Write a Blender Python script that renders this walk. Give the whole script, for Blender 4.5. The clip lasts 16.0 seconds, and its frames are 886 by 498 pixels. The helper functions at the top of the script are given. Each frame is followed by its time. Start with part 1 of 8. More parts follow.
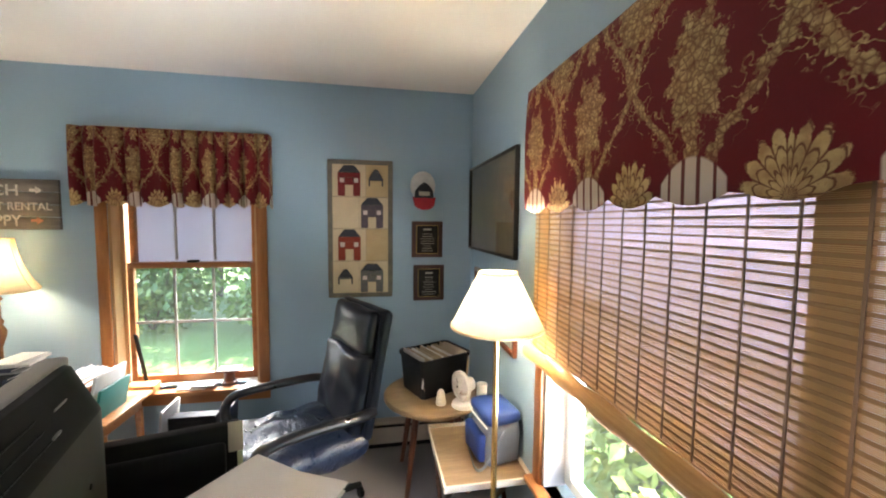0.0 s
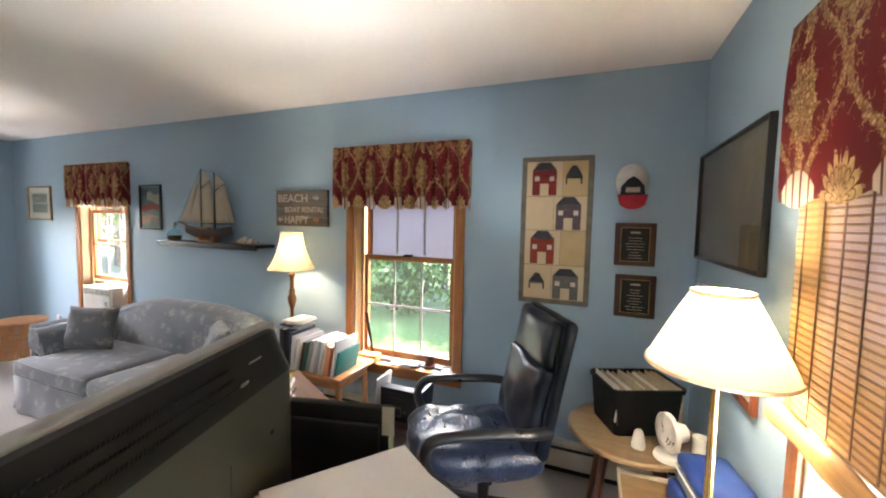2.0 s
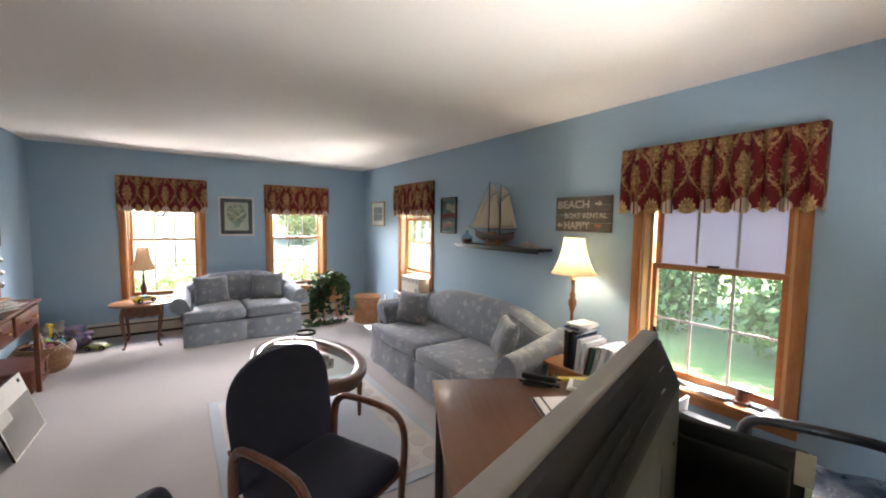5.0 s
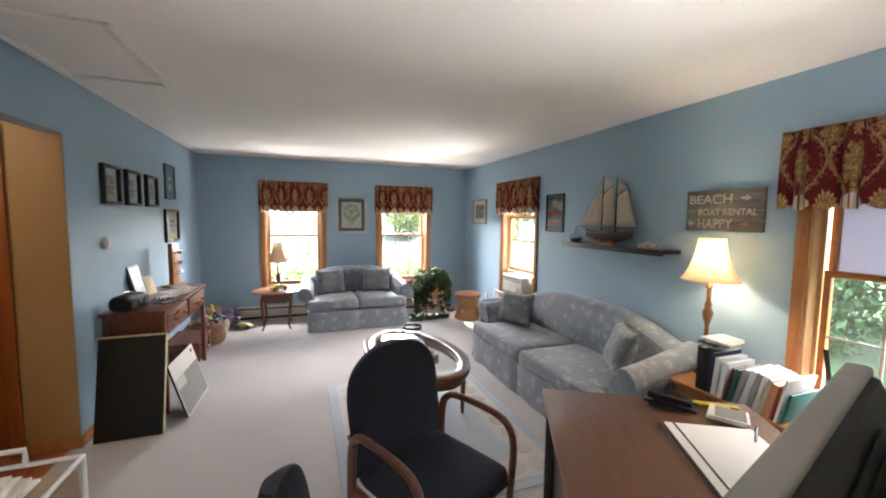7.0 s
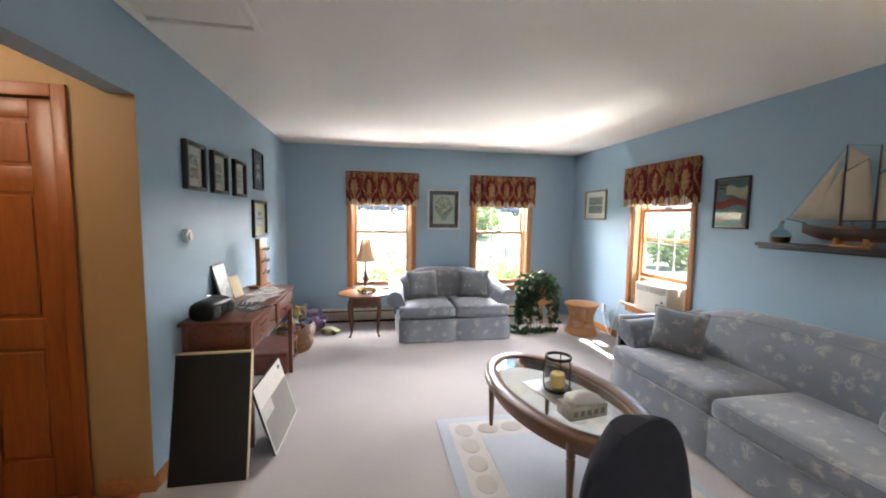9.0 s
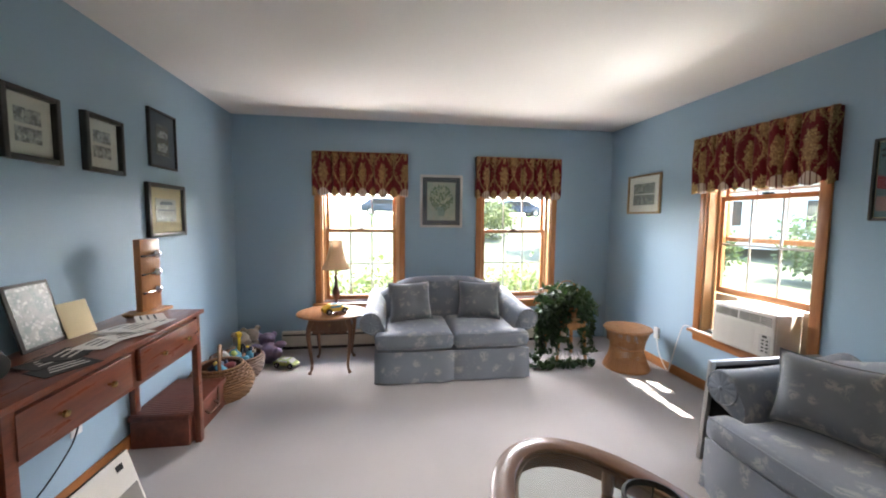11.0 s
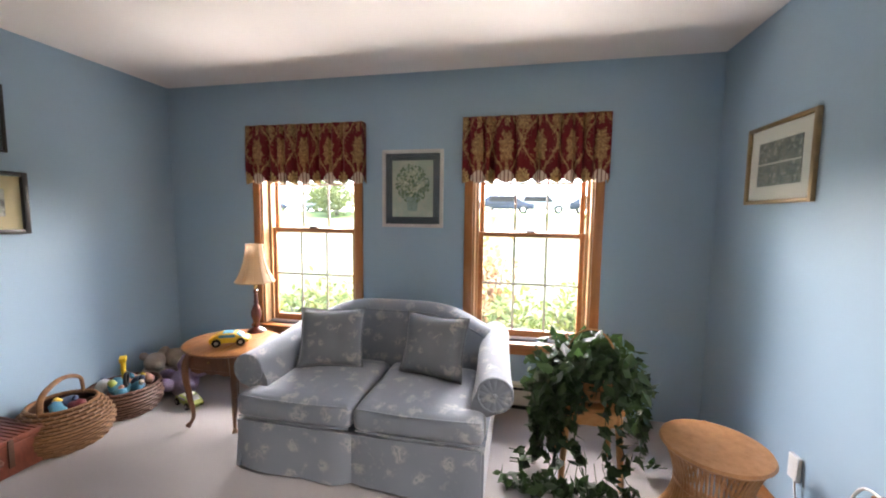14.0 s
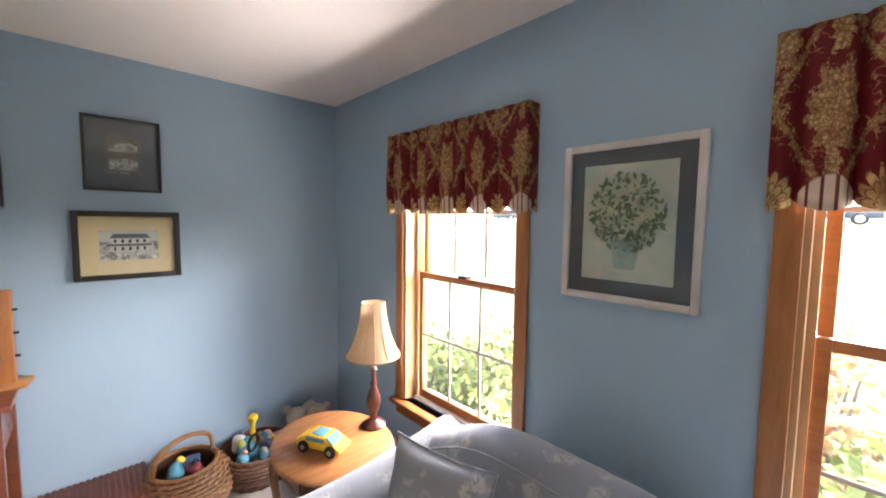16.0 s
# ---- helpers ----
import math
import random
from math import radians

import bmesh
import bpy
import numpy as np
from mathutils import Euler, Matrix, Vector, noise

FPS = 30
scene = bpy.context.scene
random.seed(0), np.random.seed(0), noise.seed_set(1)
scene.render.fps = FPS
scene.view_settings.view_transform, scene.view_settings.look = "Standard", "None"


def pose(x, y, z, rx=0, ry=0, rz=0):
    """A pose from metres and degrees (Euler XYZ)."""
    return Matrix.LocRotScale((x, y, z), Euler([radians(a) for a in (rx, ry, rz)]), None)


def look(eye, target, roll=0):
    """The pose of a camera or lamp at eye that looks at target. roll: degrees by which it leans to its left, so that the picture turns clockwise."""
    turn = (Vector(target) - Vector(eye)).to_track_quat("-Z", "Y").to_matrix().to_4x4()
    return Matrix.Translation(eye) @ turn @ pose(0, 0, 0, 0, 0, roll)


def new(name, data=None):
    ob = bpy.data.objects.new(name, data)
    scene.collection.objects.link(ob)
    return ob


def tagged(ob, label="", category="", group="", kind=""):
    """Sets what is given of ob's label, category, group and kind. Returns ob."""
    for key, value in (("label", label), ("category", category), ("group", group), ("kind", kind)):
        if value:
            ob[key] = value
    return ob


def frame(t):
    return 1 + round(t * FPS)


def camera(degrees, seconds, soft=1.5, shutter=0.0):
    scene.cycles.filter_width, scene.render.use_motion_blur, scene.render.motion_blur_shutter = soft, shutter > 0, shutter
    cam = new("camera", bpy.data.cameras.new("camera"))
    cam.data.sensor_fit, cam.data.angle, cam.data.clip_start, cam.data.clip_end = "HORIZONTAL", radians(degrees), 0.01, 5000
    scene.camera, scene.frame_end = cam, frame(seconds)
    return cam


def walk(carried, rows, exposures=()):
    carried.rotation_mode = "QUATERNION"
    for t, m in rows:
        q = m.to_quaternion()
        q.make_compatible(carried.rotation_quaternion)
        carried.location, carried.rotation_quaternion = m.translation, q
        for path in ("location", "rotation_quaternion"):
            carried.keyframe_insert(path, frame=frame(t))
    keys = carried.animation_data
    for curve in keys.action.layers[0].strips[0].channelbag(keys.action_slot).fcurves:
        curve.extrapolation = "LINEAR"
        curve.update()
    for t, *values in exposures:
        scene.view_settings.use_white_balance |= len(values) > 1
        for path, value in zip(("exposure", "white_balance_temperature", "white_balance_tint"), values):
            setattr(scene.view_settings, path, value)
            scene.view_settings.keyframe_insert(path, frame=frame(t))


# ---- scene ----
cam = camera(98.9, 16.0, 2.0)
PATH = [
    (0, (-0.087, 0.125, 1.56), (0.274, 2.087, 1.42), 0.6),
    (0.5, (0.01, 0.276, 1.555), (0.163, 2.266, 1.416), 0.7),
    (1, (0.119, 0.342, 1.563), (-0.039, 2.331, 1.427), 0.9),
    (1.5, (0.125, 0.318, 1.554), (-0.336, 2.259, 1.419), 1.0),
    (2, (0.05, 0.274, 1.541), (-0.682, 2.13, 1.406), 1.2),
    (2.5, (-0.032, 0.163, 1.585), (-1.001, 1.907, 1.445), 1.2),
    (3, (-0.106, 0.096, 1.579), (-1.247, 1.732, 1.428), 1.0),
    (3.5, (-0.155, 0.083, 1.586), (-1.449, 1.6, 1.429), 0.8),
    (4, (-0.182, 0.067, 1.574), (-1.615, 1.454, 1.419), 0.8),
    (4.5, (-0.207, 0.03, 1.568), (-1.754, 1.287, 1.412), 0.9),
    (4.7, (-0.218, 0.013, 1.553), (-1.805, 1.222, 1.405), 0.9),
    (6.8, (-0.292, -0.021, 1.551), (-2.148, 0.707, 1.394), 0.6),
    (7, (-0.317, -0.027, 1.557), (-2.19, 0.658, 1.398), 0.7),
    (7.5, (-0.406, -0.044, 1.529), (-2.321, 0.509, 1.366), 0.8),
    (8, (-0.629, -0.169, 1.508), (-2.572, 0.28, 1.344), 0.9),
    (8.5, (-0.885, -0.283, 1.504), (-2.837, 0.123, 1.336), 0.9),
    (9, (-1.261, -0.296, 1.483), (-3.222, 0.064, 1.317), 0.8),
    (9.2, (-1.375, -0.3, 1.487), (-3.339, 0.037, 1.32), 0.8),
    (11.3, (-2.626, 0.184, 1.377), (-4.597, 0.48, 1.218), 0.6),
    (11.5, (-2.708, 0.255, 1.362), (-4.677, 0.572, 1.214), 0.7),
    (12, (-2.781, 0.637, 1.366), (-4.75, 0.949, 1.208), 0.5),
    (12.5, (-2.931, 0.947, 1.396), (-4.902, 1.242, 1.229), 0.5),
    (13, (-3.188, 1.198, 1.411), (-5.172, 1.381, 1.236), 0.6),
    (13.5, (-3.501, 1.392, 1.392), (-5.492, 1.325, 1.209), 0.6),
    (14, (-3.894, 1.499, 1.401), (-5.846, 1.098, 1.226), 0.7),
    (14.5, (-4.326, 1.462, 1.438), (-6.182, 0.736, 1.271), 0.8),
    (15, (-4.752, 1.455, 1.468), (-6.483, 0.465, 1.313), 0.9),
    (15.5, (-5.032, 1.316, 1.53), (-6.609, 0.096, 1.383), 0.8),
    (16, (-5.263, 1.233, 1.597), (-6.626, -0.223, 1.45), 0.7),
]
EXPOSURE = 4.2
walk(cam, [(t, look(eye, target, roll)) for t, eye, target, roll in PATH], [(0.0, EXPOSURE + 0.25, 6500, 10), (2.5, EXPOSURE + 0.40, 6600, 13), (4.5, EXPOSURE + 0.27, 6600, 13), (7.0, EXPOSURE + 0.36, 6500, 11), (9.2, EXPOSURE + 0.50, 6500, 11), (11.5, EXPOSURE - 0.05, 6500, 11), (13.0, EXPOSURE - 0.1, 6600, 12), (14.5, EXPOSURE + 0.17, 6850, 16), (16.0, EXPOSURE + 0.22, 6900, 17)])

# ---- daylight ----
world = bpy.data.worlds.new("sky")
scene.world = world
world.use_nodes = True
wn = world.node_tree.nodes
sky = wn.new("ShaderNodeTexSky")
sky.sky_type, sky.sun_disc = "NISHITA", False
sky.sun_elevation, sky.sun_rotation = radians(65), radians(25)
wn["Background"].inputs["Strength"].default_value = 0.11
world.node_tree.links.new(sky.outputs[0], wn["Background"].inputs["Color"])
sun = new("sun", bpy.data.lights.new("sun", "SUN"))
sun.data.energy, sun.data.angle, sun.data.color = 2.0, radians(0.55), (1.0, 0.95, 0.86)
sun.matrix_world = look((0.2 * 20, 0.42 * 20, 20), (0, 0, 0))


def bulb_light(name, place, watts, size=0.035):
    ob = new(name, bpy.data.lights.new(name, "POINT"))
    ob.data.energy, ob.data.shadow_soft_size, ob.data.color = watts, size, (1.0, 0.82, 0.60)
    ob.location = place
    return ob


def sky_fill(name, place, out, watts, size=(1.7, 1.3)):
    """Added sky fill: soft lamp outside, unseen above the window, aimed at the opening."""
    ob = new(name, bpy.data.lights.new(name, "AREA"))
    ob.data.shape, ob.data.size, ob.data.size_y, ob.data.energy = "RECTANGLE", *size, watts
    ob.data.color = (1.0, 0.93, 0.91)
    c = Vector(place)
    ob.matrix_world = look(c + Vector(out) * 1.95 + Vector((0, 0, 1.05)), c)
    return ob


sky_fill("sky_fill_1", (-1.233, 2.8, 1.15), (0, 1, 0), 28)
sky_fill("sky_fill_2", (-4.85, 2.8, 1.25), (0, 1, 0), 28)
sky_fill("sky_fill_3", (-6.75, 1.567, 1.15), (-1, 0, 0), 34)
sky_fill("sky_fill_4", (-6.75, -0.179, 1.15), (-1, 0, 0), 34)
sky_fill("sky_fill_5", (0.68, 0.56, 1.2), (1, 0, 0), 30, (2.4, 1.3))



def ground_fill(name, place, out, watts, size=(1.3, 0.5), far=0.62, low=0.02):
    """Hidden lamp below one window, added to stand for sun off the bright ground."""
    ob = new(name, bpy.data.lights.new(name, "AREA"))
    ob.data.shape, ob.data.size, ob.data.size_y, ob.data.energy = "RECTANGLE", *size, watts
    ob.data.color = (1.0, 0.95, 0.93)
    c, o = Vector(place), Vector(out)
    ob.matrix_world = look(c + o * far + Vector((0, 0, low)), c - o * 0.5 + Vector((0, 0, 1.6)))
    return ob


ground_fill("ground_fill_1", (-1.233, 2.722, 0), (0, 1, 0), 6, (1.6, 0.8), 1.45, -0.2)
ground_fill("ground_fill_2", (-4.85, 2.722, 0), (0, 1, 0), 14, (1.6, 0.8), 1.45, -0.2)
ground_fill("ground_fill_3", (-6.655, 1.567, 0), (-1, 0, 0), 8, (1.3, 0.5), 0.72, 0.0)
ground_fill("ground_fill_4", (-6.655, -0.179, 0), (-1, 0, 0), 8, (1.3, 0.5), 0.72, 0.0)
ground_fill("ground_fill_5", (0.592, 0.56, 0), (1, 0, 0), 20, (2.0, 0.5))

FLOOR_LAMP, SOFA_LAMP = (0.398, 1.553), (-2.06, 2.51)
bulb_light("floor_lamp_bulb", (*FLOOR_LAMP, 1.265), 5.6)
bulb_light("table_lamp_bulb", (*SOFA_LAMP, 1.31), 2.2)
# hall light is added out of view, with no fixture
bulb_light("unseen_hall_light", (-2.6, -2.4, 2.25), 1.1, 0.08)

# ---- materials ----
class Nodes:
    """A small writer of node materials."""

    def __init__(self, name):
        self.m = bpy.data.materials.new(name)
        self.m.use_nodes = True
        self.t = self.m.node_tree
        self.b = self.t.nodes["Principled BSDF"]
        self.out = self.t.nodes["Material Output"]
        self.c = self.t.nodes.new("ShaderNodeTexCoord")

    def n(self, kind, **ins):
        node = self.t.nodes.new("ShaderNode" + kind)
        for key, v in ins.items():
            self.put(node, key, v)
        return node

    def put(self, node, key, v):
        sock = node.inputs[int(key[1:])] if key[0] == "i" and key[1:].isdigit() else node.inputs[key.replace("_", " ")]
        if isinstance(v, bpy.types.NodeSocket):
            self.t.links.new(v, sock)
        elif isinstance(v, (tuple, list)) and len(v) == 3 and sock.type == "RGBA":
            sock.default_value = (*v, 1)
        else:
            sock.default_value = v

    def space(self, kind="Object", scale=(1, 1, 1), turn=(0, 0, 0)):
        node = self.n("Mapping", Vector=self.c.outputs[kind])
        node.inputs["Scale"].default_value = scale
        node.inputs["Rotation"].default_value = turn
        return node.outputs[0]

    def noise(self, vec, scale, detail=3, rough=0.55):
        return self.n("TexNoise", Vector=vec, Scale=scale, Detail=detail, Roughness=rough).outputs["Fac"]

    def math(self, op, a, b=0.0, c=0.0, clamp=False):
        node = self.n("Math", i0=a, i1=b, i2=c)
        node.operation, node.use_clamp = op, clamp
        return node.outputs[0]

    def mix(self, fac, a, b):
        node = self.t.nodes.new("ShaderNodeMix")
        node.data_type = "RGBA"
        for k, v in ((0, fac), (6, a), (7, b)):
            if isinstance(v, bpy.types.NodeSocket):
                self.t.links.new(v, node.inputs[k])
            else:
                node.inputs[k].default_value = (*v, 1) if k else v
        return node.outputs[2]

    def ramp(self, fac, lo, hi):
        node = self.n("MapRange", Value=fac)
        node.inputs["From Min"].default_value, node.inputs["From Max"].default_value = lo, hi
        return node.outputs[0]

    def bump(self, height, strength, distance=0.002):
        node = self.n("Bump", Height=height, Strength=strength, Distance=distance)
        self.put(self.b, "Normal", node.outputs[0])

    def done(self, color, rough=0.5, metal=0.0, spec=None):
        self.put(self.b, "Base Color", color)
        self.put(self.b, "Roughness", rough)
        self.put(self.b, "Metallic", metal)
        if spec is not None:
            self.put(self.b, "Specular IOR Level", spec)
        return self.m


def plain(name, c1, c2=None, scale=6.0, rough=0.55, metal=0.0, bump=0.15, fine=90.0, spec=None, depth=0.002):
    """A surface of two near tones, with stains and fine relief."""
    k = Nodes(name)
    v = k.space()
    c2 = c2 or tuple(x * 0.82 for x in c1)
    col = k.mix(k.ramp(k.noise(v, scale, 4), 0.3, 0.7), c1, c2)
    grain = k.noise(v, fine, 2)
    col = k.mix(k.math("MULTIPLY", grain, 0.25), col, tuple(x * 0.8 for x in c2))
    k.bump(grain, bump, depth)
    r = k.math("ADD", k.math("MULTIPLY", k.noise(v, scale * 2.3, 2), 0.16), rough - 0.08)
    return k.done(col, r, metal, spec)


def wood(name, c1, c2, along=(1, 8, 8), scale=5.0, rough=0.35, turn=(0, 0, 0), coat=0.0):
    k = Nodes(name)
    v = k.space("Object", along, turn)
    n1 = k.noise(v, scale, 6, 0.65)
    n2 = k.noise(v, scale * 7, 3, 0.6)
    f = k.math("ADD", k.math("MULTIPLY", n1, 0.75), k.math("MULTIPLY", n2, 0.3))
    rnd = k.n("ObjectInfo").outputs["Random"]
    f = k.math("ADD", f, k.math("MULTIPLY", k.math("SUBTRACT", rnd, 0.5), 0.12))
    col = k.mix(k.ramp(f, 0.36, 0.68), c1, c2)
    k.bump(n2, 0.12, 0.001)
    k.b.inputs["Coat Weight"].default_value = coat
    return k.done(col, k.math("ADD", k.math("MULTIPLY", n1, 0.2), rough - 0.1))


def floral(name, base, dark, light, cell=7.0):
    """A woven upholstery with scattered pale blossoms and leaves."""
    k = Nodes(name)
    v = k.space()
    warp = k.n("TexNoise", Vector=v, Scale=14.0, Detail=2.0).outputs["Color"]
    wv = k.n("VectorMath", i0=warp, i1=(0.11, 0.11, 0.11))
    wv.operation = "MULTIPLY"
    pos = k.n("VectorMath", i0=v, i1=wv.outputs[0])
    pos.operation = "ADD"
    vor = k.n("TexVoronoi", Vector=pos.outputs[0], Scale=cell, Randomness=0.9)
    d = vor.outputs["Distance"]
    petals = k.noise(pos.outputs[0], 55.0, 1)
    bloom = k.math("MULTIPLY", k.ramp(k.math("ADD", d, k.math("MULTIPLY", petals, 0.30)), 0.56, 0.40), k.ramp(petals, 0.36, 0.52))
    leafd = k.n("TexVoronoi", Vector=pos.outputs[0], Scale=cell * 2.3, Randomness=1.0).outputs["Distance"]
    leaf = k.math("MULTIPLY", k.ramp(k.math("ADD", leafd, k.math("MULTIPLY", petals, 0.35)), 0.45, 0.33), k.ramp(k.noise(v, 5.0, 1), 0.48, 0.56))
    col = k.mix(k.ramp(k.noise(v, 3.0, 3), 0.3, 0.7), base, dark)
    col = k.mix(k.math("MULTIPLY", leaf, 0.45), col, tuple((c + d) * 0.5 for c, d in zip(dark, light)))
    col = k.mix(k.math("MULTIPLY", bloom, 0.7), col, light)
    weave = k.noise(v, 380.0, 1)
    col = k.mix(k.math("MULTIPLY", weave, 0.25), col, dark)
    k.bump(k.math("ADD", weave, k.math("MULTIPLY", k.math("ADD", bloom, leaf), 0.3)), 0.25, 0.0015)
    k.b.inputs["Sheen Weight"].default_value = 0.35
    k.b.inputs["Sheen Roughness"].default_value = 0.5
    return k.done(col, 0.85, 0.0, 0.2)


def damask(name):
    """Burgundy damask by the cloth's own u (one repeat wide) and v (0 at the hem, 1 at the top): gold urns, palmettes, ogee scrolls, striped tongues."""
    k = Nodes(name)
    uv = k.n("SeparateXYZ", Vector=k.c.outputs["UV"])
    u0, v0 = uv.outputs[0], uv.outputs[1]
    vec = k.space("UV", (1.0, 1.35, 1.0))
    w1 = k.noise(vec, 7.0, 3, 0.6)
    w2 = k.noise(k.space("UV", (1, 1.35, 1), (0, 0, 1.1)), 8.0, 3, 0.6)
    u = k.math("ADD", u0, k.math("MULTIPLY", k.math("SUBTRACT", w1, 0.5), 0.12))
    v = k.math("ADD", v0, k.math("MULTIPLY", k.math("SUBTRACT", w2, 0.5), 0.09))

    def across(shift, src):
        return k.math("ABSOLUTE", k.math("SUBTRACT", k.math("FRACT", k.math("ADD", src, shift)), 0.5))
    lace = k.math("MULTIPLY", k.math("SUBTRACT", k.noise(vec, 17.0, 5, 0.72), 0.5), 2.0)
    gold = None
    # leafy bouquets, rosettes and stems: centre across, centre up, half width, half height, lobes
    for shift, cv0, ru, rv, lobes in ((0.0, 0.52, 0.19, 0.25, 9.0), (0.5, 0.95, 0.20, 0.20, 9.0), (0.0, 0.93, 0.07, 0.10, 7.0), (0.0, 0.22, 0.05, 0.10, 5.0), (0.5, 0.60, 0.035, 0.05, 5.0)):
        cu, cv = across(shift, u), k.math("SUBTRACT", v, cv0)
        wave = k.math("MULTIPLY", k.math("SINE", k.math("MULTIPLY", k.math("ARCTAN2", cv, cu), lobes)), 0.14)
        rad = k.math("SQRT", k.math("ADD", k.math("POWER", k.math("DIVIDE", cu, ru), 2.0), k.math("POWER", k.math("DIVIDE", cv, rv), 2.0)))
        med = k.ramp(k.math("ADD", k.math("ADD", rad, wave), k.math("MULTIPLY", lace, 0.75)), 1.0, 0.9)
        gold = med if gold is None else k.math("MAXIMUM", gold, med)
    # palmettes fanning up from the hem in three rows of petals
    cu, cv = across(0.5, u0), k.math("SUBTRACT", v0, 0.015)
    petal = k.math("ABSOLUTE", k.math("SINE", k.math("MULTIPLY", k.math("ARCTAN2", cv, cu), 8.5)))
    rad = k.math("SQRT", k.math("ADD", k.math("POWER", k.math("DIVIDE", cu, 0.215), 2.0), k.math("POWER", k.math("DIVIDE", cv, 0.215), 2.0)))
    fan = k.ramp(k.math("ADD", k.math("SUBTRACT", rad, k.math("MULTIPLY", petal, 0.30)), k.math("MULTIPLY", lace, 0.30)), 0.78, 0.72)
    rows = k.math("ABSOLUTE", k.math("SUBTRACT", k.math("FRACT", k.math("SUBTRACT", k.math("MULTIPLY", rad, 3.4), k.math("ADD", k.math("MULTIPLY", petal, 0.5), k.math("MULTIPLY", lace, 0.35)))), 0.5))
    seam = k.math("MULTIPLY", k.ramp(rows, 0.47, 0.36), k.ramp(petal, 0.05, 0.35))
    # ogee scrolls from the urn's foot out, up and in again
    bow = k.math("MULTIPLY_ADD", k.math("SINE", k.math("MULTIPLY", k.math("SUBTRACT", v, 0.36), 6.6)), 0.19, 0.29)
    edge = k.ramp(k.math("ADD", k.math("ABSOLUTE", k.math("SUBTRACT", across(0.0, u), bow)), k.math("MULTIPLY", lace, 0.07)), 0.042, 0.026)
    gold = k.math("MAXIMUM", gold, k.math("MULTIPLY", edge, k.ramp(v0, 0.14, 0.22)))
    # curling sprigs in between
    curl = k.math("ABSOLUTE", k.math("SUBTRACT", k.noise(vec, 9.0, 2, 0.5), 0.5))
    sprig = k.math("MULTIPLY", k.ramp(curl, 0.020, 0.010), k.ramp(k.math("ABSOLUTE", k.math("SUBTRACT", across(0.0, u), bow)), 0.15, 0.10))
    gold = k.math("MAXIMUM", gold, k.math("MULTIPLY", sprig, k.ramp(v0, 0.2, 0.3)))
    vein_map = k.n("TexVoronoi", Vector=vec, Scale=27.0, Randomness=1.0)
    vein_map.feature = "DISTANCE_TO_EDGE"
    vein = k.math("MULTIPLY", k.ramp(vein_map.outputs["Distance"], -0.02, 0.16), k.ramp(k.noise(vec, 26.0, 3), 0.25, 0.62))
    vein = k.math("MAXIMUM", k.math("MULTIPLY", vein, k.math("SUBTRACT", 1.0, fan)), k.math("MULTIPLY", fan, seam))
    gold = k.math("MAXIMUM", gold, fan)
    speck = k.noise(vec, 60.0, 2)
    red = k.mix(k.noise(vec, 3.0, 2), (0.150, 0.007, 0.011), (0.105, 0.005, 0.008))
    tone = k.mix(k.ramp(k.noise(vec, 10.0, 3), 0.35, 0.65), (0.60, 0.44, 0.20), (0.36, 0.22, 0.095))
    tan = k.mix(vein, (0.15, 0.062, 0.028), tone)
    col = k.mix(k.math("MULTIPLY", gold, k.ramp(speck, 0.05, 0.40)), red, tan)
    # striped tongues along the hem
    hu = across(0.0, u0)
    top = k.math("SUBTRACT", 0.20, k.math("MULTIPLY", k.math("POWER", k.math("DIVIDE", hu, 0.22), 2.0), 0.10))
    tongue = k.math("MULTIPLY", k.ramp(k.math("SUBTRACT", top, v0), 0.0, 0.012), k.ramp(hu, 0.22, 0.21))
    bars = k.math("MAXIMUM", k.math("MULTIPLY", k.ramp(hu, 0.034, 0.040), k.ramp(hu, 0.066, 0.060)), k.ramp(k.math("ABSOLUTE", k.math("SUBTRACT", hu, 0.15)), 0.012, 0.008))
    stripe = k.mix(bars, (0.60, 0.50, 0.40), (0.14, 0.035, 0.03))
    col = k.mix(tongue, col, stripe)
    k.bump(k.math("ADD", k.math("MULTIPLY", gold, vein), k.math("MULTIPLY", speck, 0.4)), 0.35, 0.0015)
    k.done(col, 0.6, 0.0, 0.25)
    tl = k.n("BsdfTranslucent", Color=col)
    mx = k.n("MixShader", Fac=0.12, i1=k.b.outputs[0], i2=tl.outputs[0])
    k.t.links.new(mx.outputs[0], k.out.inputs[0])
    return k.m


def translucent(name, color, through_share, rough=0.8, scale=40.0, passed=None, holes=0.0):
    k = Nodes(name)
    v = k.space()
    g = k.noise(v, scale, 3)
    col = k.mix(k.math("MULTIPLY", g, 0.3), color, tuple(c * 0.8 for c in color))
    k.done(col, rough)
    tl = k.n("BsdfTranslucent", Color=passed or col)
    mx = k.n("MixShader", Fac=through_share, i1=k.b.outputs[0], i2=tl.outputs[0])
    if holes:
        mx = k.n("MixShader", Fac=holes, i1=mx.outputs[0], i2=k.n("BsdfTransparent").outputs[0])
    k.t.links.new(mx.outputs[0], k.out.inputs[0])
    return k.m


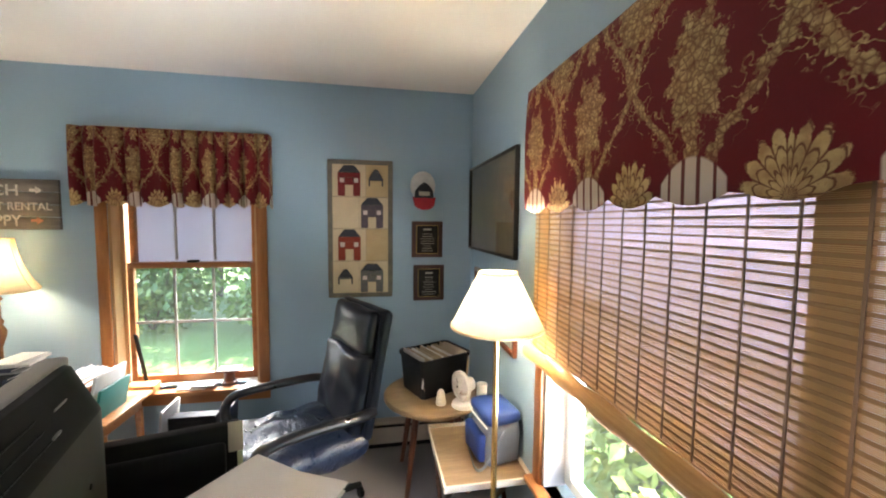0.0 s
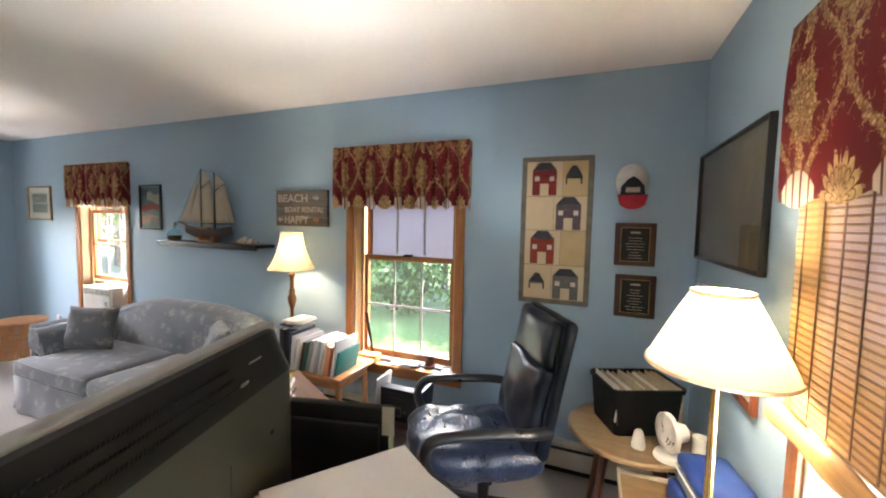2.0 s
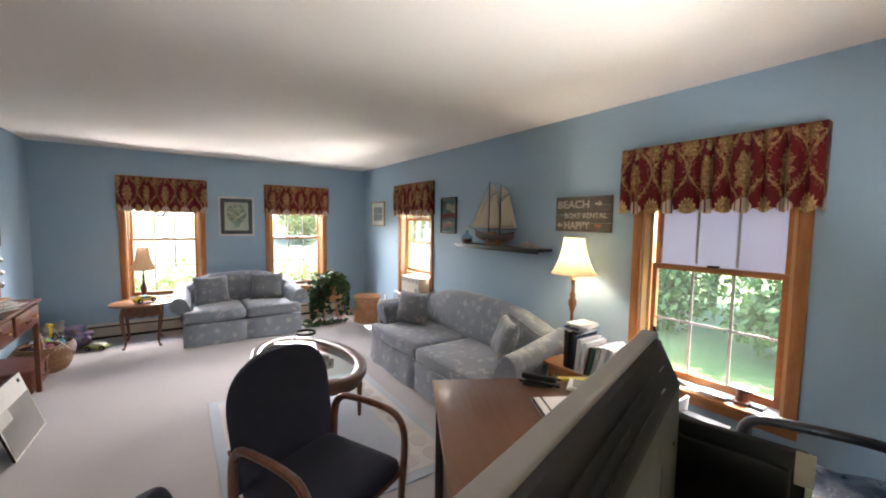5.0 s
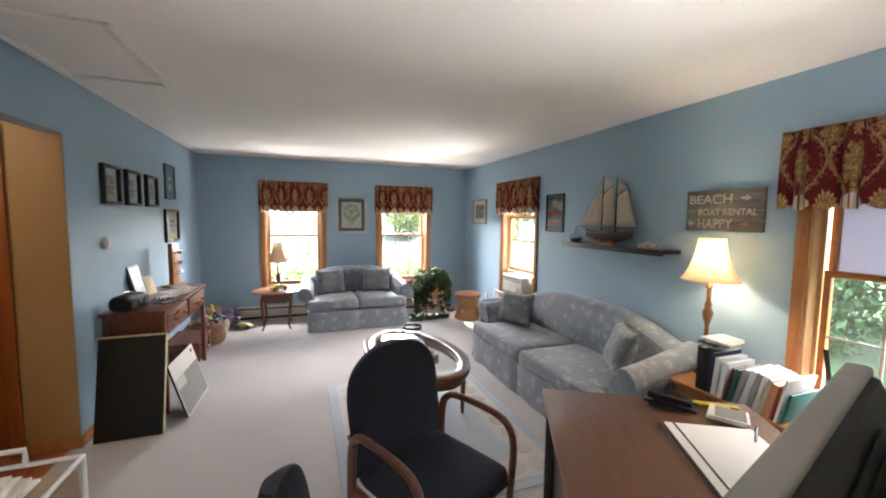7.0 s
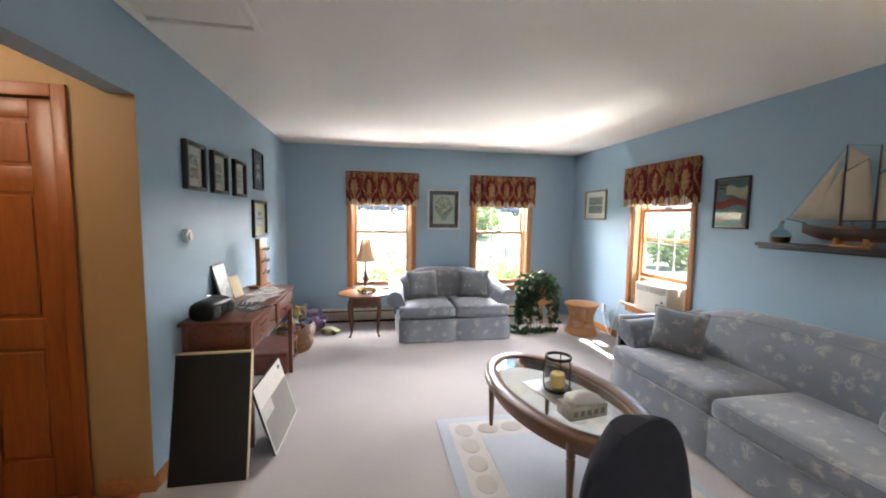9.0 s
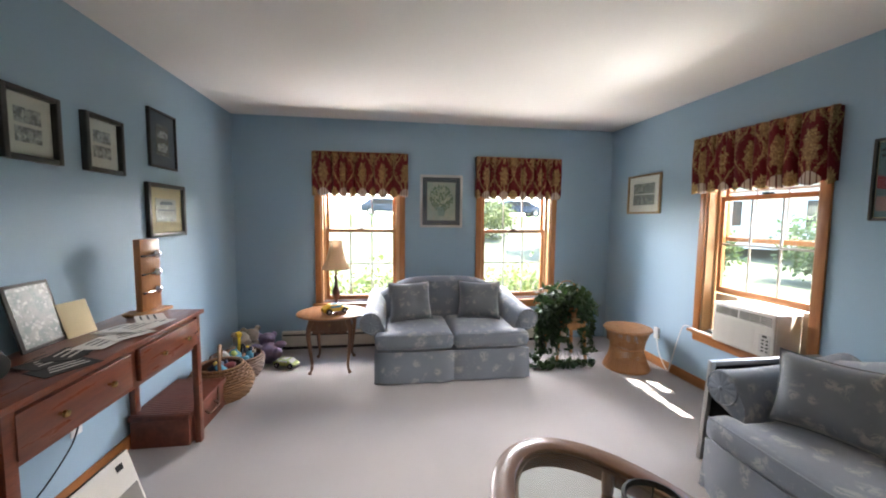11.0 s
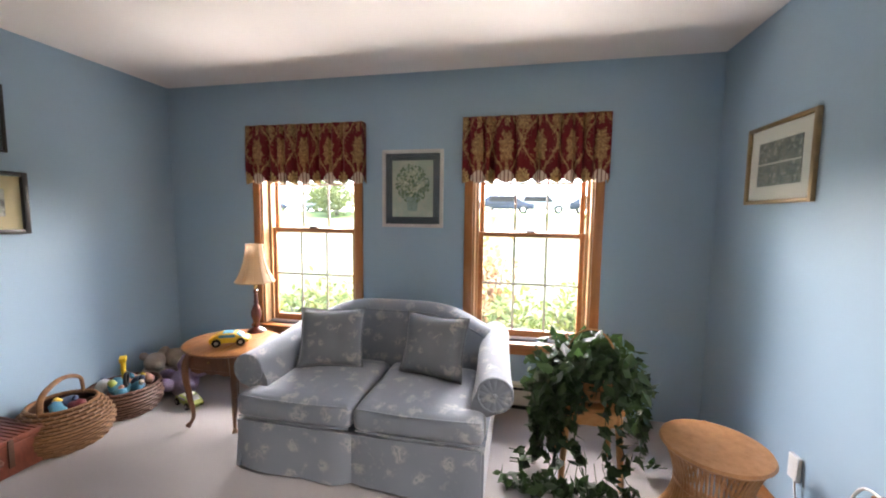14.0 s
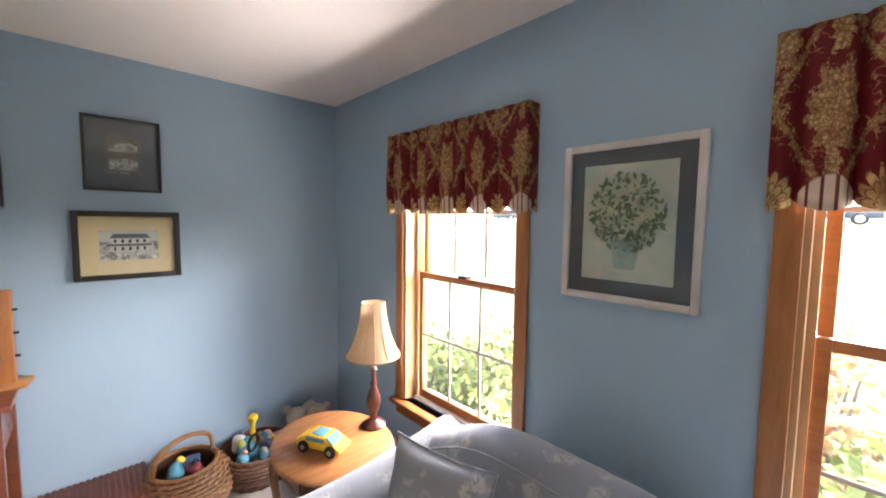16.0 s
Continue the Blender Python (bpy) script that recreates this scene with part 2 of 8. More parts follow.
def glass_mat(name, tint=(0.98, 1.0, 0.99)):
    """Thin window glass: clear, with a mirror's share by Fresnel."""
    k = Nodes(name)
    tr = k.n("BsdfTransparent", Color=tint)
    gl = k.n("BsdfGlossy", Roughness=0.02)
    lw = k.n("LayerWeight", Blend=0.5)
    fac = k.math("MULTIPLY_ADD", k.math("POWER", lw.outputs["Facing"], 5.0), 0.75, 0.025)
    mx = k.n("MixShader", Fac=fac, i1=tr.outputs[0], i2=gl.outputs[0])
    # a faint uneven white veil is mixed in to imitate lens haze
    haze = k.n("BsdfTranslucent", Color=(0.9, 0.92, 0.9))
    veil = k.math("MULTIPLY_ADD", k.noise(k.space(), 3.0, 4), 0.004, 0.0005)
    mx = k.n("MixShader", Fac=veil, i1=mx.outputs[0], i2=haze.outputs[0])
    k.t.links.new(mx.outputs[0], k.out.inputs[0])
    return k.m


def carpet_mat(name, c1, c2):
    k = Nodes(name)
    v = k.space()
    tuft = k.noise(v, 260.0, 2)
    big = k.noise(v, 1.3, 3)
    col = k.mix(k.ramp(big, 0.3, 0.7), c1, c2)
    # shade between tufts is put into the colour: low spots are darker
    col = k.mix(k.math("MULTIPLY", k.ramp(tuft, 0.65, 0.3), 0.35), col, tuple(x * 0.6 for x in c2))
    k.bump(k.math("ADD", tuft, k.math("MULTIPLY", k.noise(v, 30.0, 2), 0.6)), 0.5, 0.004)
    k.b.inputs["Sheen Weight"].default_value = 0.2
    return k.done(col, 0.95, 0.0, 0.1)


def picture(name, c1, c2, c3, scale=14.0, up=(1, 1, 1)):
    """An artwork's washes of three colours, with no subject."""
    k = Nodes(name)
    v = k.space("Object", up)
    a = k.noise(v, scale, 4, 0.6)
    b = k.noise(v, scale * 2.6, 3, 0.6)
    col = k.mix(k.ramp(a, 0.42, 0.56), c1, c2)
    col = k.mix(k.ramp(b, 0.55, 0.66), col, c3)
    return k.done(col, 0.35)


def leaf_mat(name, c1, c2):
    k = Nodes(name)
    r = k.n("NewGeometry").outputs["Random Per Island"]
    col = k.mix(r, c1, c2)
    k.done(col, 0.5)
    tl = k.n("BsdfTranslucent", Color=col)
    mx = k.n("MixShader", Fac=0.35, i1=k.b.outputs[0], i2=tl.outputs[0])
    k.t.links.new(mx.outputs[0], k.out.inputs[0])
    return k.m


def leather(name, c1, c2, fold_depth=0.16, gloss=0.22, spec=0.18, fine=1.0):
    """Creased hide: long soft folds, fine grain, uneven polish."""
    k = Nodes(name)
    v = k.space("Object", (fine, 2.2 * fine, 2.2 * fine))
    fold = k.noise(v, 7.0, 3, 0.6)
    crease = k.math("ABSOLUTE", k.math("SUBTRACT", k.noise(v, 11.0, 2), 0.5))
    grain = k.noise(k.space(), 320.0, 2)
    col = k.mix(k.ramp(fold, 0.3, 0.7), c1, c2)
    h = k.math("ADD", k.math("MULTIPLY", fold, 1.6), k.math("ADD", k.math("MULTIPLY", k.ramp(crease, 0.0, 0.09), 0.25), k.math("MULTIPLY", grain, 0.05)))
    k.bump(h, fold_depth, 0.005)
    return k.done(col, k.math("MULTIPLY_ADD", fold, 0.2, gloss), 0.0, spec)


def glow(name, color, strength):
    k = Nodes(name)
    e = k.n("Emission", Color=color, Strength=strength)
    k.t.links.new(e.outputs[0], k.out.inputs[0])
    return k.m


BLUE = plain("blue_wall_paint", (0.32, 0.45, 0.56), (0.305, 0.435, 0.54), 1.2, 0.55, bump=0.12, fine=220.0, spec=0.35)
TAN = plain("tan_wall_paint", (0.34, 0.20, 0.078), (0.31, 0.18, 0.07), 1.2, 0.6, bump=0.1, fine=220.0)
CEIL = plain("white_ceiling_paint", (0.84, 0.81, 0.78), (0.81, 0.78, 0.75), 0.8, 0.85, bump=0.3, fine=130.0)
OAK = wood("honey_oak_trim", (0.40, 0.17, 0.055), (0.27, 0.10, 0.03), (9, 9, 1), 4.0, 0.4)
OAK_H = wood("honey_oak_trim_flat", (0.40, 0.17, 0.055), (0.27, 0.10, 0.03), (1, 9, 9), 4.0, 0.4)
JAMB = wood("pale_jamb_wood", (0.52, 0.33, 0.17), (0.44, 0.25, 0.11), (9, 9, 1), 4.0, 0.45)
DOORW = wood("red_oak_door", (0.28, 0.078, 0.015), (0.20, 0.052, 0.010), (9, 9, 1), 4.0, 0.38)
CHERRY = wood("cherry_wood", (0.20, 0.055, 0.022), (0.10, 0.025, 0.012), (1, 7, 7), 4.0, 0.3, coat=0.3)
MAHOG = wood("mahogany_wood", (0.150, 0.070, 0.037), (0.122, 0.056, 0.029), (1, 7, 7), 4.0, 0.33, coat=0.15)
WALNUT = wood("walnut_chair_wood", (0.17, 0.055, 0.022), (0.09, 0.028, 0.012), (6, 6, 6), 4.0, 0.3, coat=0.3)
PINE = wood("golden_pine", (0.52, 0.27, 0.10), (0.38, 0.17, 0.055), (1, 8, 8), 4.0, 0.35)
MAPLE = wood("honey_table_wood", (0.42, 0.20, 0.075), (0.26, 0.105, 0.035), (1, 8, 8), 4.0, 0.3, coat=0.2)
HALLWOOD = wood("hall_floor_wood", (0.34, 0.10, 0.03), (0.20, 0.055, 0.018), (1, 9, 9), 3.0, 0.3)
CARPET = carpet_mat("cream_carpet", (0.39, 0.365, 0.355), (0.35, 0.33, 0.32))
SOFA = floral("blue_grey_floral_cloth", (0.225, 0.25, 0.285), (0.18, 0.205, 0.235), (0.43, 0.43, 0.41), 10.0)
PILLOW = floral("slate_floral_cloth", (0.19, 0.205, 0.22), (0.15, 0.165, 0.18), (0.40, 0.385, 0.34), 10.5)
DAMASK = damask("burgundy_damask")
GLASS = glass_mat("window_glass")
BROWNOAK = wood("brown_table_wood", (0.17, 0.075, 0.032), (0.095, 0.038, 0.017), (6, 6, 1), 4.0, 0.35)
WHITE = plain("white_vinyl", (0.80, 0.80, 0.78), None, 5, 0.4, bump=0.03)
GRILLE = plain("grey_white_grille", (0.46, 0.44, 0.40), None, 5, 0.45, bump=0.03)
CREAM = plain("cream_enamel", (0.62, 0.57, 0.47), None, 5, 0.4, bump=0.03)
BLACK = plain("black_plastic", (0.004, 0.004, 0.0043), (0.006, 0.006, 0.006), 8, 0.5, bump=0.12, fine=300, spec=0.25)
GREYPL = plain("warm_grey_plastic", (0.23, 0.22, 0.20), (0.20, 0.19, 0.175), 4, 0.42, bump=0.08, fine=400)
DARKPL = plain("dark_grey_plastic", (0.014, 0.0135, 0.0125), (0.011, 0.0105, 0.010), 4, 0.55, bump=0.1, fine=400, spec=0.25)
LEATHER = leather("black_leather", (0.006, 0.008, 0.013), (0.011, 0.014, 0.022))
CHAIRCLOTH = plain("midnight_cloth", (0.014, 0.015, 0.029), (0.010, 0.011, 0.020), 7, 0.9, bump=0.3, fine=420)
BRASS = plain("brass", (0.72, 0.50, 0.20), (0.62, 0.42, 0.16), 6, 0.22, 1.0, bump=0.02)
CHROME = plain("chrome", (0.75, 0.75, 0.76), None, 6, 0.15, 1.0, bump=0.02)
SILVER = plain("brushed_silver", (0.62, 0.62, 0.60), None, 6, 0.35, 1.0, bump=0.03)
PAPER = plain("white_paper", (0.78, 0.75, 0.70), (0.72, 0.69, 0.64), 5, 0.75, bump=0.06)
IRON = plain("black_iron", (0.015, 0.014, 0.013), None, 8, 0.5, 0.6, bump=0.1)
SHADE = translucent("cream_lamp_cloth", (0.76, 0.63, 0.42), 0.17, passed=(0.84, 0.66, 0.40))
SHADE_OFF = translucent("beige_lamp_cloth", (0.60, 0.44, 0.28), 0.3)
ROLLER = translucent("white_window_shade", (0.70, 0.70, 0.78), 0.22, 0.8, 40.0, (0.44, 0.44, 0.51))
ROLLER_THIN = translucent("thin_white_window_shade", (0.72, 0.71, 0.78), 0.50, 0.8, 40.0, (0.60, 0.57, 0.66))
BULB = glow("lit_bulb", (1.0, 0.80, 0.52), 2.0)

# ---- shapes ----
def part(name, bm, material, parent=None, label="", smooth=35):
    """One bmesh as one mesh object, under a thing or a part."""
    bmesh.ops.recalc_face_normals(bm, faces=bm.faces)
    me = bpy.data.meshes.new(name)
    bm.to_mesh(me)
    bm.free()
    me.materials.append(material)
    if smooth:
        me.shade_smooth()
        me.set_sharp_from_angle(angle=radians(smooth))
    ob = new(name, me)
    if parent:
        ob.parent = parent
    if label:
        tagged(ob, label)
    return ob


def again(ob, name, m, parent):
    """Another object on the same mesh."""
    other = new(name, ob.data)
    other.parent = parent
    other.matrix_basis = m
    return other


def thing(name, m, label, category, group="", kind=""):
    ob = new(name)
    ob.empty_display_size = 0.05
    ob.matrix_basis = m
    return tagged(ob, label, category, group, kind)


def box(lo, hi, bev=0.0, seg=2, bm=None, m=None):
    bm = bm or bmesh.new()
    made = bmesh.ops.create_cube(bm, size=1.0)["verts"]
    c = [(a + b) / 2 for a, b in zip(lo, hi)]
    s = [abs(b - a) for a, b in zip(lo, hi)]
    for v in made:
        v.co = Vector((v.co.x * s[0] + c[0], v.co.y * s[1] + c[1], v.co.z * s[2] + c[2]))
    if bev:
        edges = list({e for v in made for e in v.link_edges})
        r = bmesh.ops.bevel(bm, geom=edges, offset=min(bev, 0.45 * min(s)), segments=seg, affect="EDGES", profile=0.5)
        made = list({v for f in r["faces"] for v in f.verts} | {v for v in made if v.is_valid})
    if m is not None:
        bmesh.ops.transform(bm, matrix=m, verts=made)
    return bm


def loft(rings, bm=None, caps=True, closed=True):
    """Rings of equal count, skinned in order."""
    bm = bm or bmesh.new()
    vs = [[bm.verts.new(p) for p in ring] for ring in rings]
    n = len(vs[0])
    for a, b in zip(vs, vs[1:]):
        for i in range(n if closed else n - 1):
            j = (i + 1) % n
            bm.faces.new((a[i], a[j], b[j], b[i]))
    if caps and closed:
        bm.faces.new(vs[0][::-1])
        bm.faces.new(vs[-1])
    return bm


def lathe(profile, n=24, bm=None, m=None, caps=True):
    """Turned work: (radius, height) from the bottom up."""
    rings = [[Vector((r * math.cos(a), r * math.sin(a), z)) for a in (2 * math.pi * i / n for i in range(n))] for r, z in profile]
    if m is not None:
        rings = [[m @ p for p in ring] for ring in rings]
    return loft(rings, bm, caps)


def tube(pts, r, n=8, bm=None, flat=1.0):
    """A round bar along points; r may be a list."""
    pts = [Vector(p) for p in pts]
    rs = r if isinstance(r, (list, tuple)) else [r] * len(pts)
    rings, side = [], None
    for i, p in enumerate(pts):
        d = (pts[min(i + 1, len(pts) - 1)] - pts[max(i - 1, 0)]).normalized()
        if side is None:
            side = d.orthogonal().normalized() if abs(d.z) > 0.95 else d.cross(Vector((0, 0, 1))).normalized()
        side = (side - d * side.dot(d)).normalized()
        up = d.cross(side)
        rings.append([p + (side * math.cos(a) + up * math.sin(a) * flat) * rs[i] for a in (2 * math.pi * k / n for k in range(n))])
    return loft(rings, bm)


def curve(pts, n=6):
    """A smooth run of points through the given ones."""
    P = [Vector(p) for p in pts]
    P = [2 * P[0] - P[1], *P, 2 * P[-1] - P[-2]]
    out = []
    for i in range(1, len(P) - 2):
        for k in range(n):
            t = k / n
            a, b, c, d = P[i - 1 : i + 3]
            out.append(0.5 * (2 * b + (c - a) * t + (2 * a - 5 * b + 4 * c - d) * t * t + (3 * b - a - 3 * c + d) * t ** 3))
    return out + [P[-2]]


def prism(poly, lo, hi, axis="y", bm=None, bev=0.0):
    """A flat outline pushed along an axis. The outline's two numbers are the other axes in order."""
    def at(p, w):
        return Vector({"x": (w, p[0], p[1]), "y": (p[0], w, p[1]), "z": (p[0], p[1], w)}[axis])
    before = set(bm.edges) if bm else set()
    bm = loft([[at(p, lo) for p in poly], [at(p, hi) for p in poly]], bm)
    if bev:
        edges = [e for e in bm.edges if e not in before]
        bmesh.ops.bevel(bm, geom=edges, offset=bev, segments=2, affect="EDGES", profile=0.5)
    return bm


def softbox(lo, hi, r=0.03, puff=0.0, cuts=10, bm=None, m=None, wrinkle=0.0, puff_y=0.0):
    """A rounded, filled block: a cushion."""
    bm = bm or bmesh.new()
    found, made, n = {}, [], cuts + 1

    def vert(*p):
        key = tuple(round(t * n) for t in p)
        if key not in found:
            found[key] = bm.verts.new(p)
            made.append(found[key])
        return found[key]
    for ax in range(3):
        for side in (-1, 1):
            for i in range(n):
                for j in range(n):
                    q = []
                    for u, v in ((i, j), (i + 1, j), (i + 1, j + 1), (i, j + 1)):
                        p = [0, 0, 0]
                        p[ax], p[(ax + 1) % 3], p[(ax + 2) % 3] = side, -1 + 2 * u / n, -1 + 2 * v / n
                        q.append(vert(*p))
                    bm.faces.new(q if side > 0 else q[::-1])
    c = Vector([(a + b) / 2 for a, b in zip(lo, hi)])
    h = Vector([abs(b - a) / 2 for a, b in zip(lo, hi)])
    r = min(r, *h)
    for v in made:
        s = Vector([math.sin(math.pi / 2 * t) for t in v.co])
        q = Vector([s[i] * h[i] for i in range(3)])
        inner = Vector([max(-(h[i] - r), min(h[i] - r, q[i])) for i in range(3)])
        d = q - inner
        if d.length > 1e-9:
            q = inner + d.normalized() * r
        fx, fy, fz = (1 - min(1, abs(q[i]) / h[i]) ** 2 for i in range(3))
        q.z += puff * fx * fy * s.z
        q.y += puff_y * fx * fz * s.y
        if wrinkle:
            q += wrinkle * noise.noise_vector((q + c) * 9.0)
        v.co = q + c
    if m is not None:
        bmesh.ops.transform(bm, matrix=m, verts=made)
    return bm


def pillow(w, h, t, n=12, m=None, seed=0.0):
    """A square throw pillow with drawn corners, standing in x and z, thick in y."""
    bm = bmesh.new()
    for side in (1, -1):
        rows = []
        for j in range(n + 1):
            row = []
            for i in range(n + 1):
                u, v = -1 + 2 * i / n, -1 + 2 * j / n
                x = w / 2 * u * (1 - 0.09 * (1 - v * v))
                z = h / 2 * v * (1 - 0.09 * (1 - u * u))
                d = t / 2 * (max(0, 1 - u ** 4) * max(0, 1 - v ** 4)) ** 0.55
                d *= 1 + 0.18 * noise.noise((x * 9 + seed, z * 9, side))
                row.append(bm.verts.new((x, side * d, z + h / 2)))
            rows.append(row)
        for a, b in zip(rows, rows[1:]):
            for i in range(n):
                bm.faces.new((a[i], a[i + 1], b[i + 1], b[i]))
    bmesh.ops.remove_doubles(bm, verts=bm.verts, dist=1e-5)
    if m is not None:
        bmesh.ops.transform(bm, matrix=m, verts=bm.verts)
    return bm


def ellipse(a, b, n=48, c=(0, 0)):
    return [(c[0] + a * math.cos(2 * math.pi * i / n), c[1] + b * math.sin(2 * math.pi * i / n)) for i in range(n)]


def leaves(centre, radii, count, size, rng, shell=0.55, droop=0.3, ground=None):
    """Many small leaves in an uneven cloud: vertices and faces."""
    c = np.array(centre)
    d = rng.normal(size=(count, 3))
    d /= np.linalg.norm(d, axis=1)[:, None]
    rad = rng.uniform(shell, 1.0, count) ** 0.7
    lump = 1 + 0.22 * np.sin(d[:, 0] * 5 + centre[0]) * np.cos(d[:, 1] * 4.3 + centre[1]) + 0.15 * np.sin(d[:, 2] * 7 + d[:, 0] * 6)
    p = c + d * np.array(radii) * (rad * lump)[:, None]
    if ground is not None:
        p[:, 2] = np.maximum(p[:, 2], ground + size * 0.3)
    a = rng.normal(size=(count, 3)) + d * 0.4
    a[:, 2] -= droop
    a /= np.linalg.norm(a, axis=1)[:, None]
    b = np.cross(a, rng.normal(size=(count, 3)) * 0.5 + d)
    b /= np.linalg.norm(b, axis=1)[:, None] + 1e-9
    nrm = np.cross(a, b)
    s = size * rng.uniform(0.6, 1.3, count)[:, None]
    v = np.stack([p - a * s * 0.5, p + b * s * 0.3 + nrm * s * 0.06, p + a * s * 0.6, p - b * s * 0.3 + nrm * s * 0.06], 1).reshape(-1, 3)
    f = np.arange(count * 4).reshape(-1, 4)
    return v, f


def leaf_part(name, clouds, material, parent, label="", kind=""):
    vs, fs, k = [], [], 0
    for v, f in clouds:
        vs.append(v)
        fs.append(f + k)
        k += len(v)
    me = bpy.data.meshes.new(name)
    me.from_pydata(np.concatenate(vs).tolist(), [], np.concatenate(fs).tolist())
    me.materials.append(material)
    ob = new(name, me)
    ob.parent = parent
    return tagged(ob, label, kind=kind)


# ---- the room ----
XW, XE, YS, YN, H, T = -6.655, 0.592, -1.453, 2.722, 2.44, 0.17
WIN_Z0, WIN_Z1, WIN_W = 0.49, 2.04, 0.83


def wall_blocks(lo, hi, holes, across):
    """A wall slab with openings: lo and hi corners, holes as (from, to, bottom, top) along the axis `across`."""
    bm = bmesh.new()
    ax = "xy".index(across)

    def block(a, b, z0, z1):
        if b - a > 1e-4 and z1 - z0 > 1e-4:
            p, q = list(lo), list(hi)
            p[ax], q[ax], p[2], q[2] = a, b, z0, z1
            box(p, q, bm=bm)
    at = lo[ax]
    for a, b, z0, z1 in sorted(holes):
        block(at, a, lo[2], hi[2])
        block(a, b, lo[2], z0)
        block(a, b, z1, hi[2])
        at = b
    block(at, hi[ax], lo[2], hi[2])
    return bm


def hole(c, w=WIN_W):
    return (c - w / 2, c + w / 2, WIN_Z0, WIN_Z1)


CA, CB, CC, CD, CE = -1.233, -4.85, 1.567, -0.179, 0.56
OPEN_X0, OPEN_X1, OPEN_Z = -3.43, -1.55, 2.065
HALL_X1, HALL_Y = -1.55, -4.2
structure = [
    ("wall_north", wall_blocks((XW - T, YN, -0.02), (XE + T, YN + T, H + 0.05), [hole(CA), hole(CB)], "x"), BLUE, "light blue painted wall with oak-trimmed windows"),
    ("wall_west", wall_blocks((XW - T, YS, -0.02), (XW, YN, H + 0.05), [hole(CC), hole(CD)], "y"), BLUE, "light blue painted wall with two oak-trimmed windows"),
    ("wall_east", wall_blocks((XE, YS, -0.02), (XE + T, YN, H + 0.05), [(CE - 0.95, CE + 0.95, WIN_Z0, WIN_Z1)], "y"), BLUE, "light blue painted wall with a wide window"),
    ("wall_south", wall_blocks((XW - T, YS - 0.12, -0.02), (XE + T, YS, H + 0.05), [(OPEN_X0, OPEN_X1, -0.02, OPEN_Z)], "x"), BLUE, "light blue painted wall with a wide opening to the hall"),
    ("ceiling", box((XW - T, YS - 0.12, H), (XE + T, YN + T, H + 0.12)), CEIL, "white painted ceiling with a slight texture"),
    ("floor", box((XW - T, YS - 0.06, -0.12), (XE + T, YN + T, 0.0)), CARPET, "wall-to-wall cream cut-pile carpet"),
    ("hall_floor", box((OPEN_X0 - 0.12, HALL_Y, -0.12), (HALL_X1 + 0.12, YS - 0.06, -0.004)), HALLWOOD, "reddish polished wood hall floor"),
    ("hall_ceiling", box((OPEN_X0 - 0.12, HALL_Y, H), (HALL_X1 + 0.12, YS - 0.12, H + 0.12)), CEIL, "white hall ceiling"),
    ("hall_wall_west", wall_blocks((OPEN_X0 - 0.12, HALL_Y, -0.02), (OPEN_X0, YS - 0.12, H), [(-2.585, -1.805, -0.02, 2.03)], "y"), TAN, "tan painted hall wall"),
    ("hall_wall_east", box((HALL_X1, HALL_Y, -0.02), (HALL_X1 + 0.12, YS - 0.12, H)), TAN, "tan painted hall wall"),
    ("hall_wall_south", box((OPEN_X0 - 0.12, HALL_Y - 0.12, -0.02), (HALL_X1 + 0.12, HALL_Y, H)), TAN, "tan painted hall wall"),
    ("opening_lining", box((OPEN_X0, YS - 0.121, 0.0), (OPEN_X0 + 0.004, YS - 0.002, OPEN_Z)), TAN, "tan painted return of the hall opening"),
]
for nm, bm, mt, lb in structure:
    tagged(part(nm, bm, mt, smooth=0), lb, nm.split("_")[0] if "hall" not in nm else nm.split("_")[1], kind="structure")

# eaves: unseen white soffit slabs round the house, added to trim the sun patch
for nm, lo, hi in (("eave_north", (XW - 0.6, YN + T, 2.5), (XE + 0.6, YN + T + 0.37, 2.62)), ("eave_west", (XW - T - 0.37, YS - 0.5, 2.5), (XW - T, YN + T, 2.62))):
    tagged(part(nm, box(lo, hi, 0.01), WHITE, smooth=0), "unseen white eave added over the windows", "eave", kind="structure")


